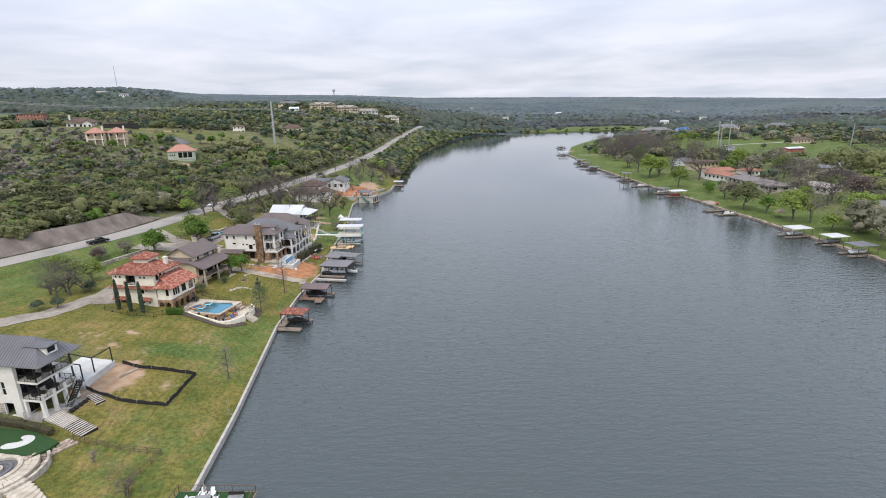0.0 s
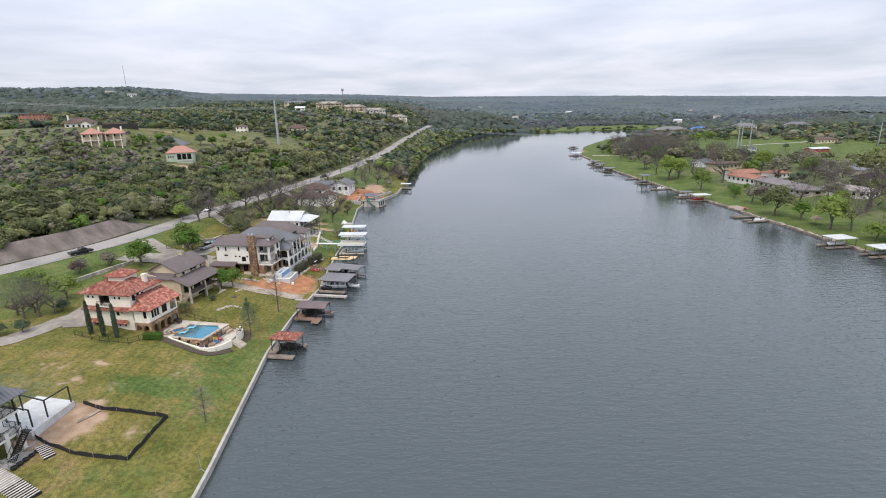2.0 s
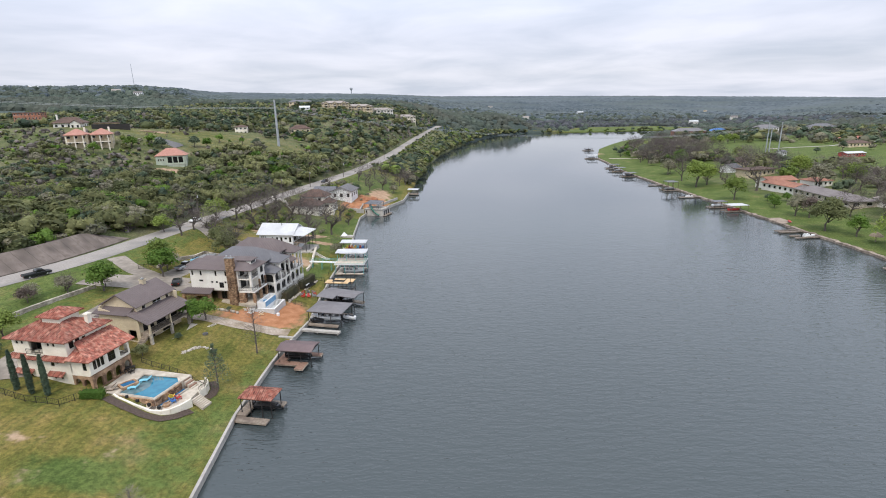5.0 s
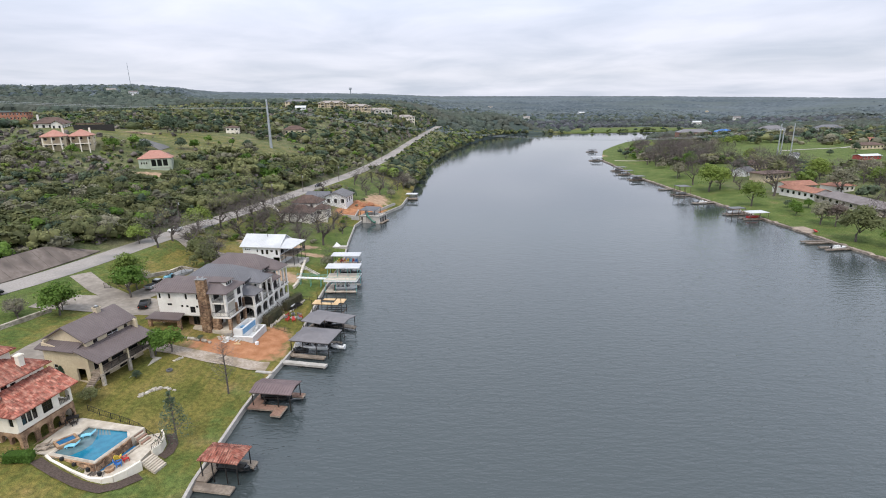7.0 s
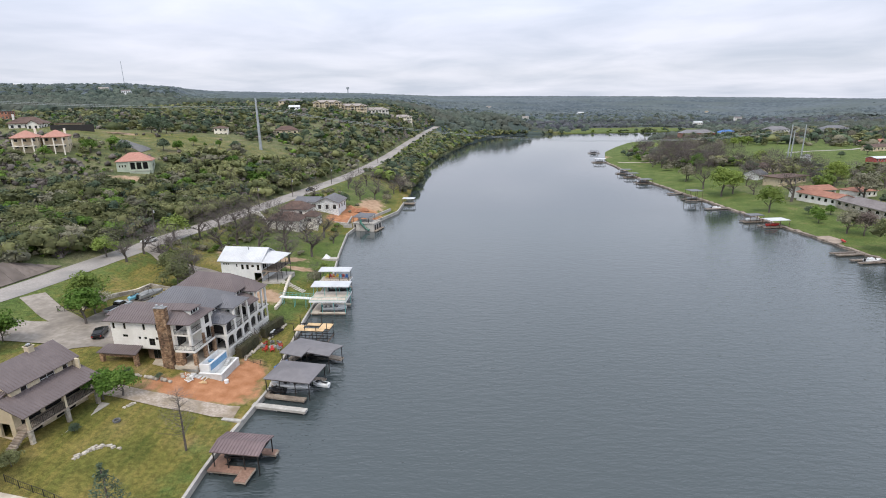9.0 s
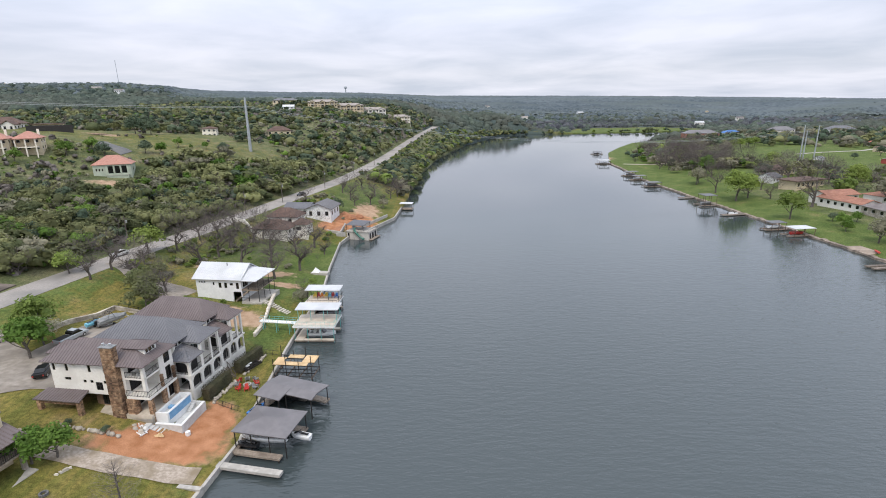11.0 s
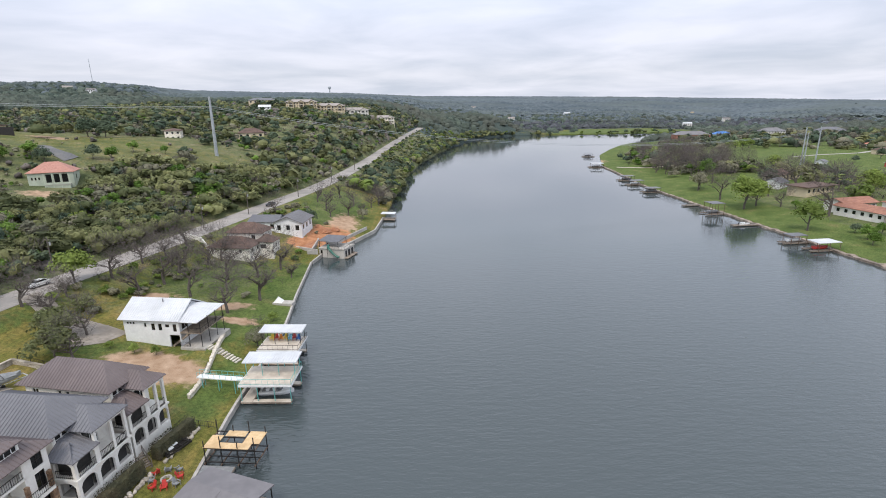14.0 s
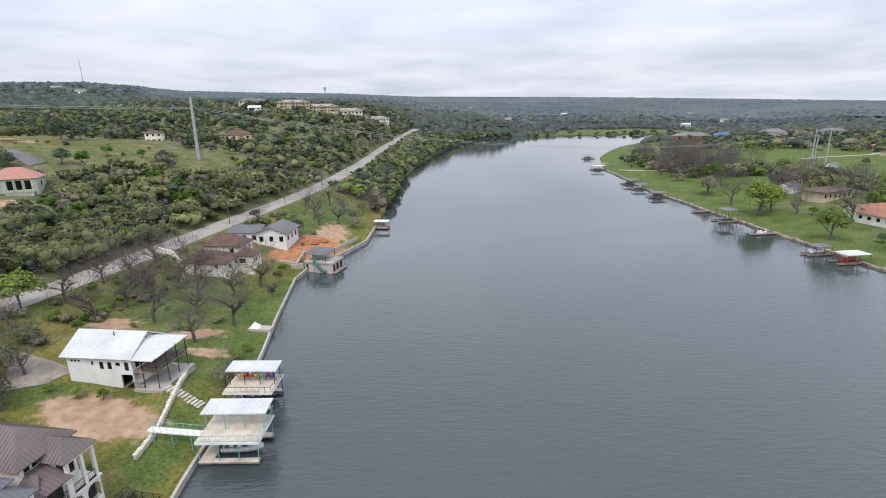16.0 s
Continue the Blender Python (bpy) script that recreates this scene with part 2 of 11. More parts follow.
M = {
    "ground": ground_material(),
    "water": water_material(),
    "glass": glass_material(),
    "asphalt": material("asphalt", (0.285, 0.258, 0.238), (0.365, 0.335, 0.312), 2.5, 0.95, c=(0.225, 0.212, 0.20), big=0.12, bump=0.01),
    "drive": material("worn_drive", (0.26, 0.225, 0.19), (0.35, 0.31, 0.27), 1.2, 0.95, c=(0.19, 0.165, 0.14), big=0.25, bump=0.01),
    "gravel": material("stony_track", (0.30, 0.245, 0.195), (0.46, 0.39, 0.325), 3.0, 0.95, c=(0.24, 0.19, 0.13), big=0.5, bump=0.03),
    "paint_white": material("road_paint", (0.5, 0.5, 0.48), (0.62, 0.62, 0.6), 6),
    "concrete": material("concrete", (0.37, 0.345, 0.315), (0.48, 0.455, 0.42), 2.0, 0.85, c=(0.33, 0.31, 0.28), big=0.4, bump=0.01),
    "concrete_dark": material("weathered_slope_concrete", (0.16, 0.13, 0.112), (0.23, 0.19, 0.168), 1.0, 0.95, c=(0.10, 0.082, 0.072), big=0.25, bump=0.03, stretch=(1, 1, 0.3)),
    "stucco": material("white_stucco", (0.74, 0.71, 0.66), (0.80, 0.78, 0.73), 3.0, 0.9, c=(0.66, 0.63, 0.58), big=0.35, bump=0.006, bump_scale=14),
    "stucco_cream": material("cream_stucco", (0.80, 0.74, 0.63), (0.86, 0.81, 0.71), 3.0, 0.9, c=(0.70, 0.64, 0.54), big=0.35, bump=0.006, bump_scale=14),
    "stucco_tan": material("tan_stucco", (0.56, 0.47, 0.33), (0.64, 0.55, 0.40), 3.0, 0.9, c=(0.50, 0.41, 0.29), big=0.35, bump=0.006, bump_scale=14),
    "siding_white": material("white_siding", (0.72, 0.73, 0.74), (0.80, 0.81, 0.82), 2.5, 0.7, c=(0.64, 0.65, 0.66), big=0.3),
    "green_wall": material("sage_stucco", (0.42, 0.47, 0.38), (0.50, 0.55, 0.45), 3.0, 0.9, c=(0.36, 0.40, 0.33), big=0.35),
    "stone": material("tan_field_stone", (0.20, 0.115, 0.065), (0.40, 0.27, 0.17), 1.6, 0.9, c=(0.14, 0.085, 0.055), big=0.6, bump=0.02, random=0.25, island=0.5),
    "limestone": material("limestone", (0.34, 0.30, 0.25), (0.50, 0.455, 0.39), 1.5, 0.9, c=(0.22, 0.19, 0.155), big=0.5, bump=0.02, random=0.2, island=0.25),
    "metal_brown": material("brown_metal_roof", (0.142, 0.114, 0.114), (0.164, 0.132, 0.131), 0.9, 0.58, 0.05, c=(0.132, 0.105, 0.104), big=0.2),
    "metal_gray": material("gray_metal_roof", (0.142, 0.142, 0.156), (0.160, 0.160, 0.174), 0.9, 0.58, 0.05, c=(0.132, 0.132, 0.146), big=0.2),
    "metal_purple": material("plum_brown_metal_roof", (0.19, 0.135, 0.135), (0.24, 0.175, 0.172), 0.9, 0.45, 0.3, c=(0.16, 0.115, 0.115), big=0.2),
    "metal_slate": material("slate_metal_roof", (0.165, 0.154, 0.160), (0.200, 0.186, 0.192), 0.9, 0.45, 0.15, c=(0.142, 0.132, 0.138), big=0.2),
    "metal_white": material("white_metal_roof", (0.56, 0.57, 0.59), (0.62, 0.63, 0.65), 0.9, 0.5, 0.0, c=(0.50, 0.51, 0.53), big=0.25),
    "tile": material("red_clay_tile", (0.21, 0.062, 0.042), (0.33, 0.115, 0.082), 1.6, 0.85, c=(0.42, 0.22, 0.165), big=1.4, random=0.2, island=0.45, bump=0.01),
    "shingle": material("brown_shingle", (0.105, 0.066, 0.054), (0.155, 0.102, 0.084), 2.0, 0.95, c=(0.08, 0.052, 0.044), big=0.4, bump=0.02),
    "steel_dark": material("dark_painted_steel", (0.022, 0.020, 0.020), (0.04, 0.036, 0.034), 3.0, 0.5, 0.3),
    "rust": material("rusty_steel", (0.11, 0.075, 0.055), (0.18, 0.12, 0.085), 4.0, 0.8, 0.2),
    "white_paint": material("white_paint", (0.74, 0.75, 0.75), (0.82, 0.82, 0.82), 3.0, 0.5, c=(0.66, 0.66, 0.65), big=0.5),
    "teal": material("teal_paint", (0.10, 0.36, 0.34), (0.16, 0.45, 0.42), 3.0, 0.5),
    "wood": material("weathered_deck_wood", (0.25, 0.20, 0.155), (0.38, 0.32, 0.26), 3.0, 0.85, c=(0.19, 0.15, 0.12), big=0.6, random=0.2, bump=0.01),
    "wood_dark": material("old_wet_deck_wood", (0.15, 0.125, 0.105), (0.24, 0.20, 0.17), 3.0, 0.85, c=(0.11, 0.09, 0.075), big=0.6, random=0.2, bump=0.01),
    "wood_red": material("stained_deck_wood", (0.24, 0.14, 0.10), (0.34, 0.21, 0.155), 3.0, 0.8, c=(0.19, 0.11, 0.08), big=0.6, random=0.2, bump=0.01),
    "wood_new": material("new_plywood", (0.55, 0.38, 0.20), (0.66, 0.48, 0.28), 2.5, 0.8, c=(0.48, 0.32, 0.17), big=0.5, random=0.1),
    "deck_coat": material("pale_deck_coating", (0.54, 0.475, 0.40), (0.63, 0.565, 0.485), 1.5, 0.85, c=(0.43, 0.37, 0.31), big=0.45),
    "black_cloth": material("black_silt_cloth", (0.012, 0.012, 0.013), (0.024, 0.024, 0.026), 5.0, 0.8),
    "pool_water": material("pool_water", (0.010, 0.150, 0.250), (0.018, 0.200, 0.310), 1.2, 0.08),
    "pool_ledge": material("shallow_pool_ledge", (0.085, 0.15, 0.17), (0.12, 0.20, 0.22), 1.2, 0.1),
    "pool_deep": material("deep_pool_water", (0.02, 0.12, 0.26), (0.03, 0.16, 0.32), 1.2, 0.08),
    "pool_tile_blue": material("blue_pool_tile", (0.12, 0.28, 0.48), (0.18, 0.36, 0.56), 3.0, 0.3),
    "paver": material("travertine_paving", (0.47, 0.41, 0.33), (0.58, 0.52, 0.44), 1.8, 0.8, c=(0.40, 0.34, 0.27), big=0.5),
    "mulch": material("dark_mulch", (0.055, 0.038, 0.030), (0.10, 0.072, 0.058), 5.0, 0.95, bump=0.03),
    "turf": material("artificial_turf", (0.014, 0.047, 0.010), (0.024, 0.072, 0.016), 6.0, 0.95, bump=0.01, c=(0.018, 0.060, 0.012), big=0.5),
    "bark": material("bark", (0.085, 0.072, 0.062), (0.15, 0.13, 0.115), 4.0, 0.95, bump=0.02),
    "bark_gray": material("gray_bark", (0.080, 0.066, 0.058), (0.145, 0.124, 0.112), 4.0, 0.95, bump=0.02),
    "leaf_oak": material("live_oak_leaf", (0.093, 0.116, 0.053), (0.304, 0.311, 0.142), 0.5, 0.75, spread=(0.2, 0.8), random=0.12, island=0.30, thin=0.4, bump=0.1, bump_scale=2.4, detail=6.0, tint=True),
    "leaf_dark": material("juniper_leaf", (0.067, 0.101, 0.069), (0.164, 0.208, 0.130), 0.5, 0.8, spread=(0.2, 0.8), random=0.12, island=0.28, thin=0.4, bump=0.1, bump_scale=2.4, detail=6.0, tint=True),
    # pale blue of distant haze painted into the leaf colour
    "leaf_far": material("hazed_far_leaf", (0.112, 0.146, 0.172), (0.204, 0.242, 0.264), 0.02, 0.9, spread=(0.25, 0.75), c=(0.176, 0.210, 0.206), big=0.0035, island=0.12, thin=0.4, bump=0.25, bump_scale=0.55, detail=8.0, tint=True),
    # dark purple-grey of bare woods, with blue added to the colour for haze
    "grove": material("hazed_leafless_grove", (0.060, 0.067, 0.080), (0.126, 0.132, 0.146), 0.02, 0.95, spread=(0.2, 0.8), c=(0.075, 0.092, 0.078), big=0.006, island=0.15, thin=0.2, bump=0.25, bump_scale=0.55, detail=8.0, tint=True),
    # woodland green with some haze blue mixed into the colour
    "leaf_wood": material("hazed_mixed_woodland_leaf", (0.057, 0.082, 0.072), (0.150, 0.184, 0.146), 0.02, 0.9, spread=(0.2, 0.8), c=(0.120, 0.128, 0.108), big=0.006, island=0.15, thin=0.3, bump=0.25, bump_scale=0.55, detail=8.0, tint=True),
    "brush": material("leafless_brush", (0.118, 0.106, 0.096), (0.252, 0.224, 0.204), 0.5, 0.95, spread=(0.2, 0.8), random=0.1, island=0.25, thin=0.2, bump=0.1, bump_scale=2.4, detail=6.0, tint=True),
    "leaf_spring": material("spring_leaf", (0.145, 0.215, 0.052), (0.290, 0.360, 0.090), 0.5, 0.7, spread=(0.2, 0.8), random=0.12, island=0.25, thin=0.4, bump=0.1, bump_scale=2.4, detail=6.0, tint=True),
    "leaf_green": material("bright_green_leaf", (0.085, 0.165, 0.030), (0.180, 0.280, 0.058), 0.5, 0.7, spread=(0.2, 0.8), random=0.1, island=0.3, thin=0.4, bump=0.1, bump_scale=2.4, detail=6.0, tint=True),
    "leaf_red": material("reddish_spring_leaf", (0.125, 0.098, 0.084), (0.235, 0.190, 0.168), 0.5, 0.8, spread=(0.2, 0.8), random=0.1, island=0.25, thin=0.35, bump=0.1, bump_scale=2.4, detail=6.0, tint=True),
    "leaf_olive": material("olive_leaf", (0.164, 0.168, 0.116), (0.334, 0.313, 0.223), 0.5, 0.8, spread=(0.2, 0.8), random=0.15, island=0.25, thin=0.35, bump=0.1, bump_scale=2.4, detail=6.0, tint=True),
    "twig_pale": material("pale_bare_twig", (0.17, 0.145, 0.135), (0.27, 0.235, 0.215), 0.5, 0.95, spread=(0.2, 0.8), island=0.2),
    "twig": material("bare_twig", (0.062, 0.050, 0.048), (0.150, 0.128, 0.120), 0.5, 0.95, spread=(0.2, 0.8), random=0.15, island=0.2, tint=True),
    "tile_salmon": material("salmon_clay_tile", (0.36, 0.165, 0.125), (0.47, 0.245, 0.195), 1.6, 0.85, c=(0.40, 0.21, 0.165), big=0.5, bump=0.01),
    "tile_orange": material("orange_clay_tile", (0.28, 0.125, 0.080), (0.38, 0.185, 0.128), 1.2, 0.85, c=(0.24, 0.11, 0.08), big=0.5, bump=0.01),
    "shingle_gray": material("grey_brown_shingle", (0.170, 0.150, 0.148), (0.230, 0.205, 0.202), 1.5, 0.95, c=(0.145, 0.125, 0.122), big=0.3, bump=0.02),
    "shingle_pale": material("pale_brown_shingle", (0.30, 0.265, 0.245), (0.38, 0.34, 0.32), 1.2, 0.95, c=(0.26, 0.23, 0.21), big=0.2),
    "thatch": material("palm_thatch", (0.22, 0.165, 0.11), (0.34, 0.27, 0.19), 4.0, 0.95, bump=0.03),
    "asphalt_dark": material("new_dark_asphalt", (0.10, 0.10, 0.105), (0.14, 0.14, 0.145), 1.5, 0.9, c=(0.17, 0.165, 0.16), big=0.2),
    "stucco_gray": material("warm_gray_stucco", (0.46, 0.43, 0.40), (0.54, 0.51, 0.475), 3.0, 0.9, c=(0.40, 0.37, 0.34), big=0.35),
    "red_soil": material("red_soil", (0.30, 0.125, 0.060), (0.44, 0.215, 0.12), 1.5, 0.95, c=(0.24, 0.10, 0.05), big=0.3, bump=0.05),
    "slide_green": material("green_slide_plastic", (0.012, 0.10, 0.075), (0.02, 0.14, 0.105), 2.0, 0.4),
    "limestone_white": material("white_limestone", (0.52, 0.475, 0.41), (0.68, 0.63, 0.56), 1.5, 0.9, c=(0.40, 0.35, 0.29), big=0.6, bump=0.02, random=0.15),
    "stone_pink": material("pink_limestone", (0.34, 0.26, 0.21), (0.50, 0.41, 0.35), 2.0, 0.9, c=(0.24, 0.18, 0.15), big=0.6, bump=0.03, random=0.25),
    "edge_stone": material("brown_shore_stone", (0.19, 0.15, 0.12), (0.40, 0.33, 0.27), 0.9, 0.9, c=(0.13, 0.105, 0.085), big=0.25, bump=0.03),
    "sand": material("pink_beach_sand", (0.30, 0.235, 0.185), (0.40, 0.325, 0.265), 2.0, 0.95, c=(0.26, 0.21, 0.17), big=0.4, bump=0.02),
    "hedge": material("hedge_leaf", (0.036, 0.038, 0.018), (0.080, 0.076, 0.036), 1.0, 0.8, c=(0.07, 0.055, 0.03), big=0.4, island=0.35),
    "screen": material("dark_porch_screen", (0.016, 0.015, 0.015), (0.03, 0.028, 0.027), 3.0, 0.7),
    "plaster": material("raw_pool_plaster", (0.50, 0.50, 0.49), (0.60, 0.60, 0.59), 2.0, 0.85, c=(0.42, 0.41, 0.40), big=0.4),
    "rubber": material("black_rubber", (0.012, 0.012, 0.012), (0.02, 0.02, 0.02), 3.0, 0.8),
    "chrome": material("bare_aluminium", (0.50, 0.51, 0.52), (0.60, 0.61, 0.62), 3.0, 0.4, 0.7),
    "pole_steel": material("galvanised_pole_steel", (0.36, 0.385, 0.41), (0.44, 0.465, 0.49), 0.6, 0.5, 0.4),
    "gelcoat_white": material("white_gelcoat", (0.72, 0.73, 0.73), (0.78, 0.78, 0.78), 2.0, 0.25),
    "gelcoat_black": material("black_gelcoat", (0.012, 0.013, 0.015), (0.02, 0.021, 0.024), 2.0, 0.2),
    "canvas_gray": material("gray_boat_cover", (0.20, 0.205, 0.21), (0.27, 0.275, 0.28), 2.0, 0.85),
    "red": material("red_plastic", (0.42, 0.03, 0.025), (0.50, 0.05, 0.04), 3.0, 0.5),
    "orange": material("orange_plastic", (0.62, 0.22, 0.03), (0.70, 0.28, 0.05), 3.0, 0.5),
    "yellow": material("yellow_plastic", (0.70, 0.50, 0.05), (0.78, 0.58, 0.08), 3.0, 0.5),
    "blue": material("blue_plastic", (0.03, 0.14, 0.42), (0.05, 0.2, 0.52), 3.0, 0.5),
    "sky_blue": material("light_blue_vinyl", (0.18, 0.50, 0.66), (0.24, 0.58, 0.74), 3.0, 0.5),
    "brick": material("red_brick", (0.30, 0.13, 0.085), (0.40, 0.19, 0.13), 3.0, 0.9, c=(0.25, 0.11, 0.075), big=0.5),
    "barn_red": material("barn_red_metal", (0.34, 0.05, 0.045), (0.42, 0.08, 0.07), 1.0, 0.6),
}


# ---- mesh helpers ----
def mesh_object(name, verts, faces, mats, parent=None, label="", smooth=False):
    me = bpy.data.meshes.new(name)
    me.from_pydata([tuple(v) for v in verts], [], [tuple(f) for f in faces])
    for q in (mats if isinstance(mats, (list, tuple)) else [mats]):
        me.materials.append(M[q] if isinstance(q, str) else q)
    if smooth:
        me.polygons.foreach_set("use_smooth", [True] * len(me.polygons))
    ob = new(name, me)
    if parent:
        ob.parent = parent
    if label:
        ob["label"] = label
    return ob


class Build:
    """Collects boxes, prisms and tubes for one mesh."""

    def __init__(self):
        self.v, self.f = [], []

    def add(self, verts, faces):
        n = len(self.v)
        self.v += [tuple(q) for q in verts]
        self.f += [tuple(i + n for i in q) for q in faces]
        return self

    def box(self, x0, x1, y0, y1, z0, z1):
        return self.hexa([(x0, y0, z0), (x1, y0, z0), (x1, y1, z0), (x0, y1, z0), (x0, y0, z1), (x1, y0, z1), (x1, y1, z1), (x0, y1, z1)])

    def hexa(self, p):
        return self.add(p, [(3, 2, 1, 0), (4, 5, 6, 7), (0, 1, 5, 4), (1, 2, 6, 5), (2, 3, 7, 6), (3, 0, 4, 7)])

    def slab(self, quad, t):
        """A plate over a planar polygon, t thick downwards along its normal."""
        q = [Vector(v) for v in quad]
        n = (q[1] - q[0]).cross(q[-1] - q[0]).normalized()
        k = len(q)
        low = [v - n * t for v in q]
        return self.add(q + low, [tuple(range(k)), tuple(range(2 * k - 1, k - 1, -1))] + [(i, i + k, (i + 1) % k + k, (i + 1) % k) for i in range(k)])

    def beam(self, a, b, w, h=None):
        """A square bar from a to b."""
        a, b = Vector(a), Vector(b)
        h = h or w
        d = (b - a).normalized()
        side = d.cross(Vector((0, 0, 1)))
        side = side.normalized() if side.length > 1e-3 else Vector((1, 0, 0))
        up = side.cross(d).normalized()
        s, u = side * w / 2, up * h / 2
        return self.hexa([a - s - u, a + s - u, b + s - u, b - s - u, a - s + u, a + s + u, b + s + u, b - s + u])

    def tube(self, pts, radii, n=6, cap=True):
        pts = [Vector(p) for p in pts]
        rings = []
        for i, p in enumerate(pts):
            d = (pts[min(i + 1, len(pts) - 1)] - pts[max(i - 1, 0)]).normalized()
            s = d.cross(Vector((0.13, 0.27, 1)) if abs(d.z) < 0.95 else Vector((1, 0, 0))).normalized()
            u = s.cross(d)
            rings.append([p + (s * math.cos(2 * math.pi * k / n) + u * math.sin(2 * math.pi * k / n)) * radii[i] for k in range(n)])
        faces = [(i * n + k, (i + 1) * n + k, (i + 1) * n + (k + 1) % n, i * n + (k + 1) % n) for i in range(len(pts) - 1) for k in range(n)]
        if cap:
            faces += [tuple(range(n)), tuple(range(len(pts) * n - 1, (len(pts) - 1) * n - 1, -1))]
        return self.add([v for r in rings for v in r], faces)

    def loft(self, rings, cap=True):
        n = len(rings[0])
        faces = [(i * n + k, i * n + (k + 1) % n, (i + 1) * n + (k + 1) % n, (i + 1) * n + k) for i in range(len(rings) - 1) for k in range(n)]
        if cap:
            faces += [tuple(range(n - 1, -1, -1)), tuple(range((len(rings) - 1) * n, len(rings) * n))]
        return self.add([v for r in rings for v in r], faces)

    def weld(self):
        """Joins corners that meet."""
        seen, where = {}, []
        for p in self.v:
            where.append(seen.setdefault(tuple(round(c, 4) for c in p), len(seen)))
        self.v = list(seen)
        self.f = [f for f in (tuple(dict.fromkeys(where[i] for i in q)) for q in self.f) if len(f) > 2]
        return self

    def ob(self, name, mat, parent=None, label="", smooth=False):
        return mesh_object(name, self.v, self.f, mat, parent, label, smooth)


def root(name, m, label, category, group="", kind=""):
    ob = new(name)
    ob.matrix_world = m
    return tagged(ob, label, category, group, kind)


def poly(name, mat, pts, z1, depth, parent):
    area = sum(a[0] * b[1] - b[0] * a[1] for a, b in zip(pts, list(pts[1:]) + [pts[0]]))
    pts = list(pts) if area > 0 else list(pts)[::-1]
    return Build().slab([(x, y, z1) for x, y in pts], depth).ob(name, mat, parent)


def smooth_step(x):
    x = np.clip(x, 0, 1)
    return x * x * (3 - 2 * x)


# ---- the lie of the land ----
SHORE_W = ((-600, -27), (40, -28.2), (67, -29.2), (100, -31.8), (118, -31.4), (129, -30), (136, -29), (142, -29.6), (165, -30.4), (197, -30.2), (216, -32.2), (244, -34.2), (252, -32.6), (258, -31), (266, -25),
           (283, -18), (339, -15), (417, -13), (545, 2), (640, 22), (735, 44), (820, 70), (885, 100), (912, 125), (930, 155), (936, 290), (944, 360), (952, 430), (975, 620), (1000, 755), (5000, 2000))
SHORE_E = ((-600, 137), (134, 134.6), (197, 133.5), (269, 132.5), (327, 131), (385, 131), (426, 137), (470, 141), (500, 147), (570, 170), (630, 202), (690, 238), (760, 300), (812, 340), (854, 392), (900, 460), (950, 570),
           (985, 710), (1000, 760), (5000, 2005))
ROAD = ((-600, -420), (40, -150), (90, -127), (119, -112), (138, -103), (152, -95.5), (175, -90), (192, -87), (206, -83.5), (225, -78), (242, -73.5), (272, -67), (295, -61), (318, -54), (345, -48), (390, -41), (440, -35), (530, -27.5), (618, -20), (700, -7.5), (760, 5.5), (830, 26))
ROAD_Z = ((-600, 10), (119, 9.2), (160, 8.6), (270, 8.8), (345, 10), (440, 12), (618, 15.5), (700, 19.0), (760, 23.2), (830, 28))
LAWN_A = ((0, 0.8), (4, 1.0), (9, 1.6), (14, 2.3), (18, 3.0), (22, 3.5), (30, 3.85), (45, 5.6), (60, 7.9))
LAWN_C = ((0, 0.8), (4, 1.0), (9, 1.7), (14, 2.6), (20, 3.3), (30, 4.2), (45, 6.0), (60, 7.8))
LAWN = ((0, 0.8), (4, 1.15), (9, 2.3), (14, 3.5), (20, 4.5), (30, 5.5), (45, 6.6), (60, 7.9))


def table(rows, y):
    a = np.array(rows, float)
    return np.interp(y, a[:, 0], a[:, 1])


FAR_SHORE = ((125, 912), (155, 930), (290, 936), (360, 944), (430, 952), (620, 975), (755, 1000))


def behind_shore(x, y):
    """How far a place lies behind the lake's far end."""
    return np.where((x > 125) & (y > 900), y - np.interp(x, *zip(*FAR_SHORE)), -99.0)


def meadow(x, y):
    v = behind_shore(x, y)
    return (v > 0) & (v < np.clip((x - 185) * 1.2, 0, 110)) & (v < (500 - x) * 1.5)


